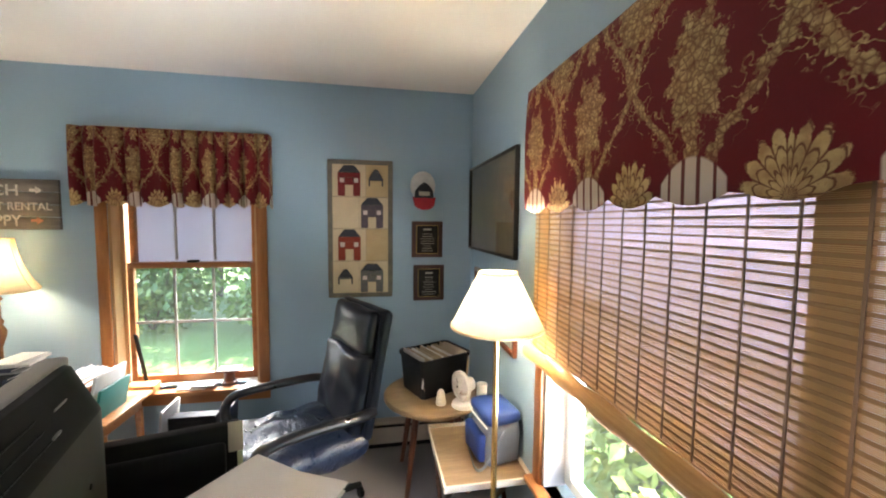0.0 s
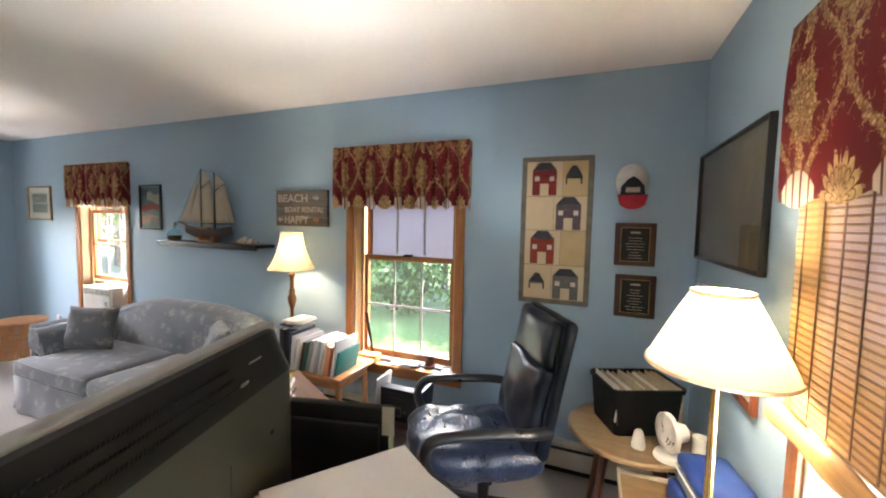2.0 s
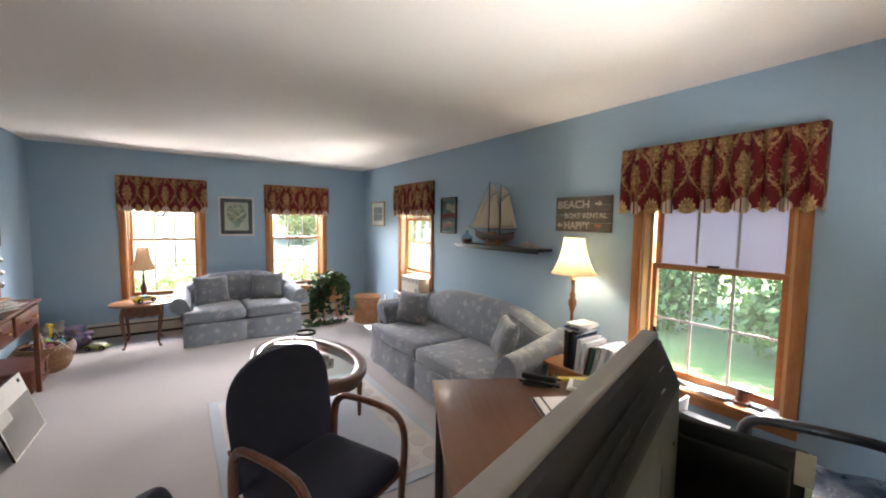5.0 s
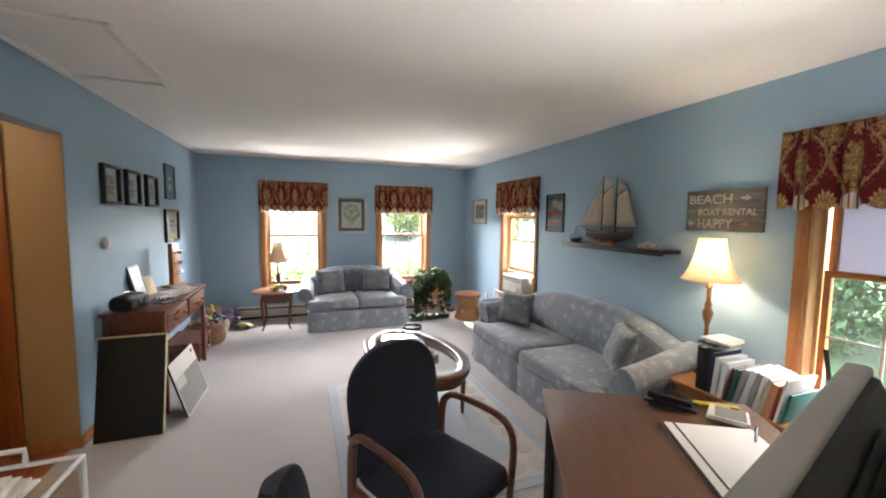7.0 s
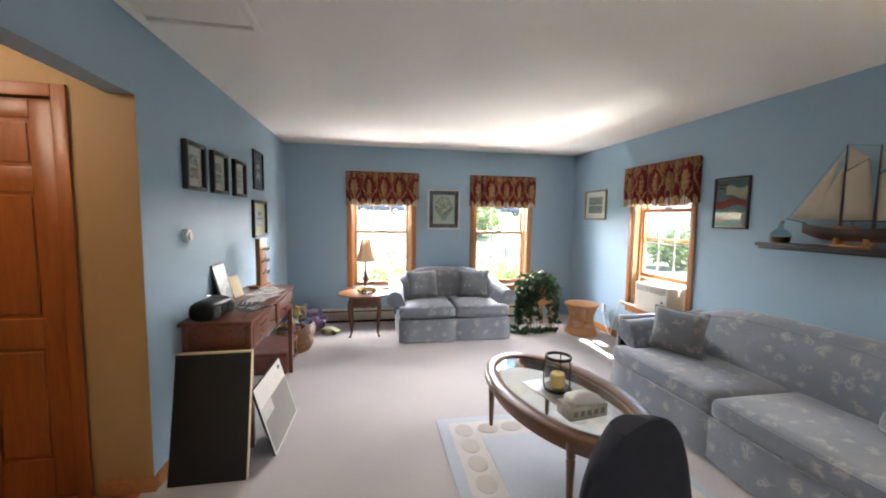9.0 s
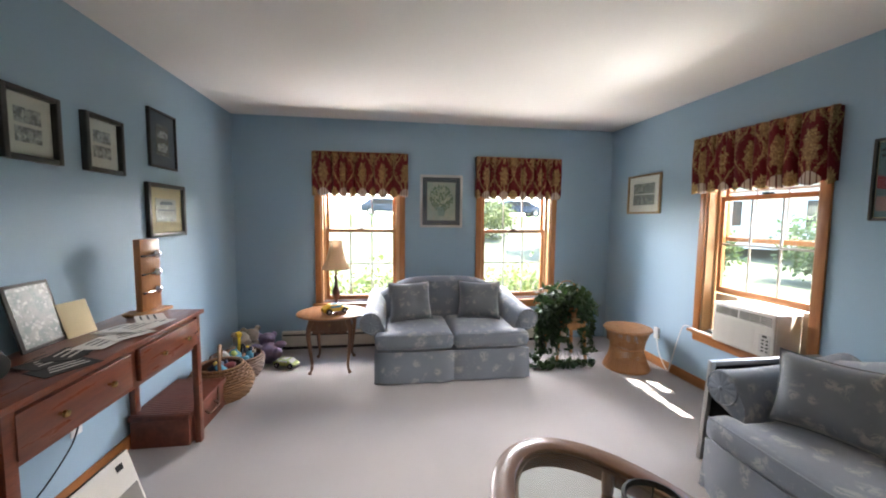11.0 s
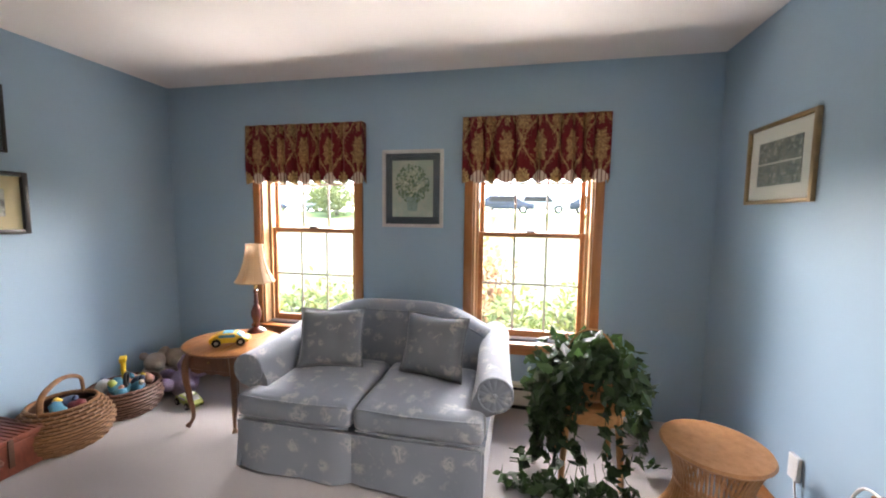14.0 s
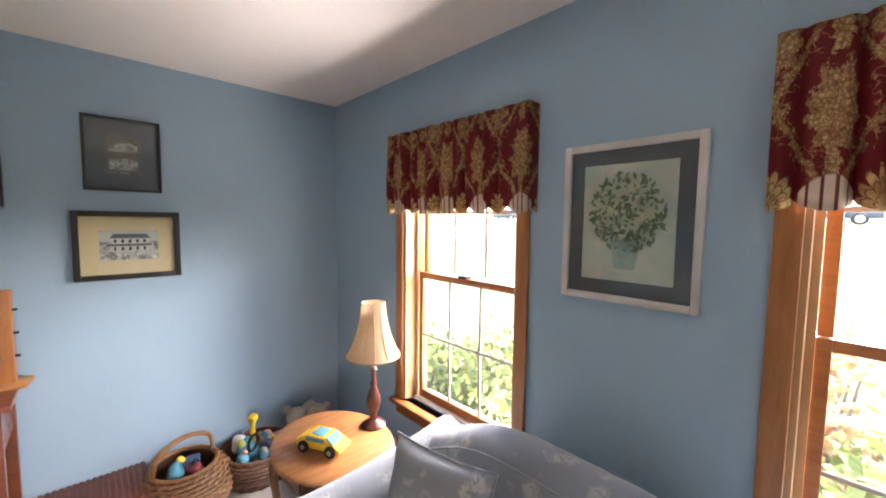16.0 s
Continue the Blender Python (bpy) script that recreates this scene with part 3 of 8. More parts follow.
def window(name, m, shade=False, raised=0.0, label="double-hung window with honey oak trim and white grilles", cw=0.062):
    """A double-hung window. Its own x runs along the wall, y outwards, z up from the floor; y = 0 is the wall's face."""
    w = thing(name, m, label, "window", kind="structure")
    a, z0, z1 = WIN_W / 2, WIN_Z0, WIN_Z1
    zm = 1.267
    bm = box((-a - cw, -0.018, z0), (-a, 0.0, z1 + cw), 0.004)
    box((a, -0.018, z0), (a + cw, 0.0, z1 + cw), 0.004, bm=bm)
    part("window_frame", bm, OAK, w)
    part("head_trim", box((-a, -0.018, z1), (a, 0.0, z1 + cw), 0.004), OAK_H, w)
    part("window_sill", box((-a - cw - 0.025, -0.055, z0 - 0.028), (a + cw + 0.025, 0.06, z0), 0.008), OAK_H, w)
    part("apron", box((-a - cw, -0.016, z0 - 0.095), (a + cw, 0.0, z0 - 0.029), 0.004), OAK_H, w)
    bm = box((-a, 0.0, z0), (-a + 0.016, T, z1))
    box((a - 0.016, 0.0, z0), (a, T, z1), bm=bm)
    box((-a + 0.016, 0.0, z1 - 0.016), (a - 0.016, T, z1), bm=bm)
    part("jamb", bm, JAMB, w)
    part("outer_sill", box((-a + 0.016, 0.061, z0 - 0.02), (a - 0.016, T + 0.03, z0 + 0.012), 0.004), WHITE, w)
    bm = box((-a + 0.016, 0.075, z0), (-a + 0.036, 0.085, z1))
    box((a - 0.036, 0.075, z0), (a - 0.016, 0.085, z1), bm=bm)
    part("stop", bm, JAMB, w)
    b = a - 0.036
    rail = 0.034
    for nm, y, lo, hi, grid in (("lower_sash", 0.088, z0 + 0.012 + raised, zm + 0.018 + raised, True), ("upper_sash", 0.125, zm - 0.018, z1 - 0.018, True)):
        bm = box((-b, y, lo), (-b + rail, y + 0.032, hi), 0.003)
        box((b - rail, y, lo), (b, y + 0.032, hi), 0.003, bm=bm)
        box((-b + rail, y, lo), (b - rail, y + 0.032, lo + (0.05 if nm[0] == "l" else 0.036)), 0.003, bm=bm)
        box((-b + rail, y, hi - 0.036), (b - rail, y + 0.032, hi), 0.003, bm=bm)
        sash = part(nm, bm, OAK_H, w)
        pane = part("pane", box((-b + rail, y + 0.016, lo + 0.036), (b - rail, y + 0.019, hi - 0.03)), GLASS, sash, smooth=0)
        pane.visible_shadow = False
        iw, il, ih = 2 * (b - rail), lo + 0.05, hi - 0.036
        for k in (1, 2):
            x = -b + rail + iw * k / 3
            part("muntin", box((x - 0.008, y + 0.006, il), (x + 0.008, y + 0.0145, ih), 0.002), GRILLE, sash)
        if not (shade and nm[0] == "u"):
            part("muntin", box((-b + rail, y + 0.0015, (il + ih) / 2 - 0.008), (b - rail, y + 0.0055, (il + ih) / 2 + 0.008), 0.002), GRILLE, sash)
    part("sash_lock", box((-0.03, 0.07, zm + 0.019 + raised), (0.03, 0.118, zm + 0.034 + raised), 0.004), IRON, w)
    if shade:
        part("window_shade", box((-b + 0.002, 0.160, zm - 0.01), (b - 0.002, 0.163, z1 - 0.02)), ROLLER, w, "white translucent shade over the upper pane", smooth=0)
    return w


W_NORTH = lambda c: pose(c, YN, 0)
W_WEST = lambda c: pose(XW, c, 0, 0, 0, 90)
W_EAST = lambda c: pose(XE, c, 0, 0, 0, -90)
window("window_1", W_NORTH(CA), shade=True)
window("window_2", W_NORTH(CB), raised=0.325, label="double-hung window with its lower sash raised over an air conditioner")
window("window_3", W_WEST(CC))
window("window_4", W_WEST(CD))


def east_window():
    """A pair of sashes side by side behind the woven shade."""
    w = thing("window_5", W_EAST(CE), "wide twin window with oak trim behind a woven shade", "window", kind="structure")
    z0, z1, a = WIN_Z0, WIN_Z1, 0.95
    bm = box((-a - 0.062, -0.018, z0), (-a, 0, z1 + 0.062), 0.004)
    box((a, -0.018, z0), (a + 0.062, 0, z1 + 0.062), 0.004, bm=bm)
    box((-0.035, -0.018, z0), (0.035, 0, z1), 0.004, bm=bm)
    part("window_frame", bm, OAK, w)
    part("head_trim", box((-a, -0.018, z1), (a, 0, z1 + 0.062), 0.004), OAK_H, w)
    part("window_sill", box((-a - 0.08, -0.05, z0 - 0.028), (a + 0.08, 0.06, z0), 0.008), OAK_H, w)
    bm = box((-a, 0, z0), (-a + 0.016, T, z1))
    box((a - 0.016, 0, z0), (a, T, z1), bm=bm)
    box((-0.035, 0.001, z0), (0.035, T, z1), bm=bm)
    part("jamb", bm, WHITE, w)
    for lo, hi in ((-a + 0.016, -0.035), (0.035, a - 0.016)):
        for y, za, zb in ((0.088, z0 + 0.012, 1.285), (0.125, 1.249, z1 - 0.005)):
            bm = box((lo, y, za), (lo + 0.05, y + 0.03, zb), 0.003)
            box((hi - 0.05, y, za), (hi, y + 0.03, zb), 0.003, bm=bm)
            box((lo + 0.05, y, za), (hi - 0.05, y + 0.03, za + 0.045), 0.003, bm=bm)
            box((lo + 0.05, y, zb - 0.036), (hi - 0.05, y + 0.03, zb), 0.003, bm=bm)
            sash = part("sash", bm, WHITE, w)
            pane = part("pane", box((lo + 0.05, y + 0.014, za + 0.04), (hi - 0.05, y + 0.017, zb - 0.03)), GLASS, sash, smooth=0)
            pane.visible_shadow = False
        part("window_shade", box((lo + 0.004, 0.082, 1.06), (hi - 0.004, 0.085, z1 - 0.02)), ROLLER_THIN, w, "thin white shade behind the woven one", smooth=0)
    return w


east_window()


def valance(m, width, label, seed, drop=0.455, top=2.088, depth=0.075, cell=0.27, flat=False, phase=0.0):
    """A gathered valance with scalloped hem on a board. Own frame as the windows'."""
    v = thing("valance", m, label, "valance", "damask window valances")
    a = width / 2
    bm = bmesh.new()
    lay = bm.loops.layers.uv.new("UVMap")
    rng = random.Random(seed)
    folds, x = [], -a + 0.05
    while x < a - 0.03:
        folds.append((x, rng.uniform(0.028, 0.05), rng.uniform(0.010, 0.017)))
        x += rng.choice((0.065, 0.085, 0.10, 0.15))

    def fold(x):
        return 0.0 if flat else sum(d * math.exp(-(((x - c) / w) ** 2)) for c, d, w in folds) + 0.007 * math.sin(x * 53 + seed)
    steps = 60 if flat else 300
    xs = [-a + width * k / steps for k in range(steps + 1)]
    u = -depth
    run = [(-a, -depth * k / 5.0, u + depth * k / 5.0) for k in range(5)]
    u = 0.0
    for k, x in enumerate(xs):
        if k:
            u += math.hypot(x - xs[k - 1], 0.8 * (fold(x) - fold(xs[k - 1])))
        run.append((x, None, u))
    run += [(a, -depth * (1 - k / 5.0), u + depth * k / 5.0) for k in range(1, 6)]
    rows, nz = [], 14
    for x, y, u in run:
        col = []
        low = top - drop + 0.030 * (1 - abs(math.cos(math.pi * 2 * (u / cell + phase + 0.5))) ** 0.8)
        for j in range(nz + 1):
            t = j / nz
            z = low + (top - low) * t
            if y is None:
                wave = fold(x + 0.006 * (1 - t) * math.sin(x * 31 + seed)) * (0.55 + 0.45 * (1 - t) ** 0.6) + 0.006 * noise.noise((x * 5, z * 4, seed))
                yy = -depth + wave - 0.012 * math.sin(math.pi * (1 - t)) * 0.6
            else:
                yy = y
            col.append((bm.verts.new((x, yy, z)), (u / cell + phase, (z - (top - drop)) / drop)))
        rows.append(col)
    for A, B in zip(rows, rows[1:]):
        for j in range(nz):
            q = (A[j], B[j], B[j + 1], A[j + 1])
            f = bm.faces.new([p[0] for p in q])
            for lp, p in zip(f.loops, q):
                lp[lay].uv = p[1]
    cloth = part("cloth", bm, DAMASK, v, smooth=80)
    so = cloth.modifiers.new("thickness", "SOLIDIFY")
    so.thickness, so.offset = 0.003, 1.0
    part("board", box((-a + 0.004, -depth + 0.016, top - 0.03), (a - 0.004, -0.0195, top - 0.008), 0.002), OAK_H, v)
    return v


valance(W_NORTH(CA) @ pose(-0.018, 0, 0), 1.058, "gathered burgundy and gold damask valance over a garden window", 1)
valance(W_NORTH(CB) @ pose(-0.01, 0, 0), 1.0, "gathered burgundy and gold damask valance over the air-conditioner window", 2)
valance(W_WEST(CC), 0.975, "gathered burgundy and gold damask valance behind the hanging plant", 3)
valance(W_WEST(CD) @ pose(0.01, 0, 0), 0.985, "gathered burgundy and gold damask valance behind the table lamp", 4)
valance(W_EAST(CE), 2.10, "wide flat burgundy damask valance over the woven shade", 5, drop=0.49, depth=0.06, cell=0.365, flat=True, phase=0.22)


def woven_shade():
    s = thing("woven_shade", W_EAST(CE), "honey bamboo woven window shade, half lowered", "window shade")
    a, y, z0, z1 = 1.02, -0.026, 1.06, 2.07
    slats, reeds = bmesh.new(), bmesh.new()
    z = z0
    rs = random.Random(6)
    while z < z1 - 0.012:
        q = rs.uniform(-0.0004, 0.0004)
        box((-a, y - 0.0026, z + q), (a, y, z + 0.0064 + q), bm=reeds)
        for k in range(4):
            zt = z + 0.0076 + 0.0029 * k + q
            box((-a, y - 0.0016, zt), (a, y - 0.0002, zt + 0.0020 + 0.5 * q), bm=slats)
        z += 0.0190
    tagged(part("slat_weave", slats, BAMBOO, s, smooth=0), kind="stuff")
    tagged(part("reed_weave", reeds, REED, s, smooth=0), kind="stuff")
    for i in range(24):
        x = -a + 0.04 + (2 * a - 0.08) * i / 23
        part("string", box((x - 0.0024, y - 0.0055, z0 + 0.01), (x + 0.0024, y - 0.0032, z1)), STRING, s, smooth=0)
    rings = []
    for x in np.linspace(-a, a, 40):
        r = 0.026 + 0.004 * math.sin(x * 23)
        rings.append([Vector((x, y - 0.022 + r * math.cos(t) * 0.8, z0 - 0.022 + r * 1.25 * math.sin(t))) for t in (2 * math.pi * i / 12 for i in range(12))])
    part("folded_hem", loft(rings), BAMBOO_ROLL, s)
    part("head_rail", box((-a, -0.025, z1), (a, -0.0195, z1 + 0.03)), BAMBOO_ROLL, s, smooth=0)
    return s


BAMBOO = translucent("fine_bamboo_threads", (0.64, 0.40, 0.16), 0.22, 0.5, 30.0, (0.26, 0.22, 0.20))
REED = translucent("dark_bamboo_reed", (0.34, 0.205, 0.085), 0.02, 0.5, 30.0, (0.24, 0.20, 0.24))
BAMBOO_ROLL = wood("bamboo_roll", (0.62, 0.36, 0.13), (0.46, 0.23, 0.07), (1, 10, 30), 6.0, 0.4)
STRING = plain("brown_string", (0.32, 0.21, 0.13))
woven_shade()

# skirting, heaters
def strip(name, lo, hi, mat, label, cat, bev=0.006):
    return tagged(part(name, box(lo, hi, bev), mat), label, cat, kind="structure")


strip("baseboard_north", (XW + 0.07, YN - 0.016, 0.0), (-2.0, YN - 0.001, 0.085), OAK_H, "honey oak baseboard", "baseboard")
strip("baseboard_south_1", (XW + 0.002, YS + 0.001, 0.0), (OPEN_X0 - 0.002, YS + 0.016, 0.085), OAK_H, "honey oak baseboard", "baseboard")
strip("baseboard_south_2", (OPEN_X1 + 0.002, YS + 0.001, 0.0), (XE - 0.002, YS + 0.016, 0.085), OAK_H, "honey oak baseboard", "baseboard")
strip("baseboard_return", (OPEN_X0 + 0.0045, -1.70, 0.0), (OPEN_X0 + 0.02, YS + 0.016, 0.085), OAK_H, "honey oak baseboard round the corner", "baseboard")


def heater(name, m, length, label):
    h = thing(name, m, label, "baseboard heater", kind="structure")
    prof = [(0.0, 0.035), (0.055, 0.035), (0.058, 0.14), (0.05, 0.185), (0.0, 0.19)]
    part("cover", prism([(-p[0], p[1]) for p in prof], 0, length, "x"), CREAM, h)
    # solid black strips stand for the shade in the slot and under the cover
    part("slot", box((0.01, -0.0605, 0.150), (length - 0.01, -0.045, 0.166)), IRON, h)
    part("gap_shade", box((0.0, -0.045, 0.0), (length, -0.002, 0.034)), IRON, h)
    return h


heater("heater_west", W_WEST(-1.0), 3.2, "long cream enamel baseboard heater")
heater("heater_north", W_NORTH(-1.9), 2.45, "long cream enamel baseboard heater behind the desk")

hatch = thing("attic_hatch", pose(-3.01, -1.14, H), "white painted attic hatch with moulded frame", "ceiling hatch", kind="structure")
for lo, hi in (((-0.455, -0.29, -0.022), (0.455, -0.245, 0.0)), ((-0.455, 0.245, -0.022), (0.455, 0.29, 0.0)), ((-0.455, -0.245, -0.022), (-0.41, 0.245, 0.0)), ((0.41, -0.245, -0.022), (0.455, 0.245, 0.0))):
    part("trim", box(lo, hi, 0.008), CEIL, hatch)
part("panel", box((-0.409, -0.244, -0.006), (0.409, 0.244, 0.0), 0.002), CEIL, hatch)


def panel_door():
    """A six-panel oak door in the hall's side wall; own x runs along the wall, y = 0 its face, facing the camera."""
    d = thing("door_1", pose(OPEN_X0, -2.195, 0, 0, 0, 90), "closed six-panel red oak hall door", "door", kind="structure")
    w, hgt = 0.385, 2.02
    part("door_slab", box((-0.39, 0.030, -0.004), (0.39, 0.05, 2.03)), DOORW, d)
    for lo, hi in (((-w, 0.018, 0.008), (-w + 0.11, 0.0295, hgt)), ((w - 0.11, 0.018, 0.008), (w, 0.0295, hgt)), ((-0.05, 0.018, 0.008), (0.05, 0.0295, hgt))):
        part("stile", box(lo, hi, 0.004), DOORW, d)
    for z0, z1 in ((0.008, 0.21), (0.80, 0.95), (1.58, 1.70), (1.93, hgt)):
        for x0, x1 in ((-w + 0.1105, -0.0505), (0.0505, w - 0.1105)):
            part("rail", box((x0, 0.018, z0), (x1, 0.0295, z1), 0.004), DOORW, d)
    for z0, z1 in ((0.23, 0.78), (0.97, 1.56), (1.72, 1.91)):
        for x0, x1 in ((-w + 0.125, -0.065), (0.065, w - 0.125)):
            part("raised_panel", box((x0, 0.022, z0), (x1, 0.0299, z1), 0.012, 1), DOORW, d)
    for lo, hi in (((-0.455, -0.016, 0), (-0.391, 0.0, 2.09)), ((0.391, -0.016, 0), (0.455, 0.0, 2.09)), ((-0.39, -0.016, 2.026), (0.39, 0.0, 2.09))):
        part("casing", box(lo, hi, 0.005), DOORW, d)
    for z in (0.25, 1.05, 1.8):
        part("hinge", tube([(0.388, 0.012, z - 0.045), (0.388, 0.012, z + 0.045)], 0.007), BRASS, d)
    part("knob", lathe([(0.0, 0.0), (0.012, 0.0), (0.012, 0.03), (0.028, 0.045), (0.026, 0.065), (0.0, 0.07)], 16, m=pose(-0.32, 0.017, 0.95, 90)), BRASS, d)
    return d


panel_door()

# ---- living room: seating ----
def sofa(name, m, width, depth, crest, arm, seat, cushions, label, group="", flare=0.05):
    """A camel-back sofa; own frame: x along it, front at -y, back at +y, z up. The rolled arms overhang the base."""
    s = thing(name, m, label, "sofa", group)
    a, d, r = width / 2, depth / 2, 0.096
    base, inner, af = a - 0.095, a - 0.175, -d + 0.165
    # back: one hump lofted along x, its cloth drawn a little in between the seams
    rings = []
    for i in range(41):
        u = -1 + 2 * i / 40
        x = u * (a - 0.06)
        top = arm + 0.06 + (crest - arm - 0.06) * (0.5 + 0.5 * math.cos(math.pi * min(1, abs(u) ** 2.0))) ** 0.9
        t = 0.11
        puff = 0.016 * math.cos(u * math.pi * 0.5) ** 0.5 if abs(u) < 1 else 0.0
        ring = [(x, d - 0.30, 0.20), (x, d - 0.255 - puff, (top - t) * 0.72), (x, d - 0.245, top - t), *[(x, d - 0.115 - 0.125 * math.cos(k), top - t + t * math.sin(k)) for k in np.linspace(0.25, math.pi - 0.25, 9)], (x, d, top - t), (x, d, 0.20)]
        rings.append([Vector(p) for p in ring])
    back = part("backrest", loft(rings), SOFA, s, smooth=60)
    part("welt", tube([(q[4].x, q[4].y - 0.006, q[4].z) for q in rings[2:-2]], 0.0045, 6), SOFA, back)
    for side in (-1, 1):
        rings = []
        for k in range(13):
            t = k / 12
            y = af + (d - 0.03 - af) * t
            hi = arm + (crest - arm) * 0.42 * t ** 1.6
            out = flare * (1 - t) ** 1.5
            cx, cz = a - r + out, hi - r
            pts = [(inner - 0.01, 0.20), (inner - 0.012 + out * 0.4, cz - 0.05)]
            pts += [(cx - r * math.cos(q), cz + r * math.sin(q)) for q in np.linspace(0.05, math.pi * 1.36, 16)]
            pts += [(base - 0.012, cz - 0.13), (base - 0.01, 0.20)]
            rings.append([Vector((side * p, y, z)) for p, z in pts])
        armp = part("arm", loft(rings), SOFA, s, smooth=60)
        cx, cz = a - r + flare, arm - r
        # pleated scroll face with its welt
        fan = bmesh.new()
        for k in range(13):
            q0, q1 = 2 * math.pi * k / 13, 2 * math.pi * (k + 1) / 13
            c = fan.verts.new((side * cx, af - 0.012, cz))
            p = [fan.verts.new((side * (cx + 0.084 * math.cos(q)), af - e, cz + 0.084 * math.sin(q))) for q, e in ((q0, 0.001), ((q0 + q1) / 2, 0.009), (q1, 0.001))]
            fan.faces.new((c, p[0], p[1]))
            fan.faces.new((c, p[1], p[2]))
        part("scroll_face", fan, SOFA, armp, smooth=50)
        ring = [(side * (cx + 0.09 * math.cos(q)), af - 0.003, cz + 0.09 * math.sin(q)) for q in np.linspace(0, 2 * math.pi, 33)]
        part("welt", tube(ring, 0.0055, 6), SOFA, armp)
        part("button", lathe([(0.013, 0.0), (0.013, 0.006), (0.0, 0.011)], 14, m=pose(side * cx, af - 0.008, cz, 90)), SOFA, armp)
    part("deck", box((-base + 0.01, -d + 0.02, 0.06), (base - 0.01, d - 0.02, 0.268), 0.02), SOFA, s)
    n = cushions
    for i in range(n):
        x0, x1 = -inner + 2 * inner * i / n, -inner + 2 * inner * (i + 1) / n
        wide0 = base - inner + 0.012 if i == 0 else 0.0
        wide1 = base - inner + 0.012 if i == n - 1 else 0.0
        cu = part("seat_cushion", softbox((x0 + 0.004, -d + 0.006, seat - 0.135), (x1 - 0.004, d - 0.24, seat), 0.045, 0.022, 12, wrinkle=0.004), SOFA, s, smooth=70)
        if wide0 or wide1:
            part("cushion_ear", softbox((x0 - wide0 + 0.002, -d - 0.002, seat - 0.134), (x1 + wide1 - 0.002, -d + 0.155, seat - 0.004), 0.045, 0.008, 10), SOFA, cu, smooth=70)
        for z in (seat - 0.126, seat - 0.012):
            part("piping", tube(curve([(x0 - wide0 + 0.02, -d + 0.012, z), ((x0 + x1) / 2, -d - 0.004, z), (x1 + wide1 - 0.02, -d + 0.012, z)], 6), 0.0045, 6), SOFA, cu)
    for i in range(n):
        x0, x1 = -base + 2 * base * i / n, -base + 2 * base * (i + 1) / n
        rings = []
        for k in range(17):
            x = x0 + (x1 - x0) * k / 16
            f = 0.008 * math.sin(x * 17) + (0.030 if k in (0, 16) else 0.0) + (0.012 if k in (1, 15) else 0.0)
            rings.append([Vector(p) for p in ((x, -d + 0.006, 0.276), (x, -d - 0.020 + f, 0.012 + 0.004 * math.sin(x * 9)), (x, -d - 0.008 + f, 0.012), (x, -d + 0.024, 0.272))])
        part("skirt", loft(rings), SOFA, s, smooth=60)
    for side in (-1, 1):
        part("side_skirt", prism([(-d + 0.0, 0.012), (d - 0.03, 0.012), (d - 0.03, 0.26), (-d + 0.03, 0.26)], side * (base - 0.014), side * (base + 0.012), "x"), SOFA, s)
    return s


LOVE = pose(-6.06, 0.675, 0, 0, 0, 90)
sofa("loveseat", LOVE, 1.53, 0.90, 0.81, 0.585, 0.425, 2, "blue-grey floral camel-back loveseat with rolled arms", "matching floral sofas")
SOFA_M = pose(-3.185, 2.19, 0)
sofa("sofa", SOFA_M, 2.13, 0.90, 0.815, 0.60, 0.405, 2, "long blue-grey floral camel-back sofa with rolled arms", "matching floral sofas", 0.07)


def throw_pillow(m, w, h, t, seed, label):
    p = thing("throw_pillow", m, label, "pillow", "floral throw pillows")
    cover = part("cover", pillow(w, h, t, seed=seed), PILLOW, p, smooth=80)
    edge = [(w / 2 * u * (1 - 0.09 * (1 - v * v)), 0, h / 2 * v * (1 - 0.09 * (1 - u * u)) + h / 2) for u, v in [(-1 + k / 6, -1) for k in range(13)] + [(1, -1 + k / 6) for k in range(1, 13)] + [(1 - k / 6, 1) for k in range(1, 13)] + [(-1, 1 - k / 6) for k in range(1, 13)]]
    part("piping", tube(edge, 0.005, 6), PILLOW, cover)
    return p


throw_pillow(LOVE @ pose(-0.34, -0.03, 0.43, -17, 0, 12), 0.42, 0.38, 0.16, 1.0, "slate floral square pillow on the loveseat")
throw_pillow(LOVE @ pose(0.31, -0.03, 0.43, -17, 0, -14), 0.42, 0.38, 0.16, 5.0, "slate floral square pillow on the loveseat")
throw_pillow(SOFA_M @ pose(-0.68, -0.10, 0.415, -14, 0, 22), 0.42, 0.36, 0.16, 9.0, "slate floral square pillow against the sofa's arm")
throw_pillow(SOFA_M @ pose(0.66, -0.02, 0.415, -18, 0, -32), 0.42, 0.36, 0.15, 13.0, "blue-grey floral square pillow on the long sofa")

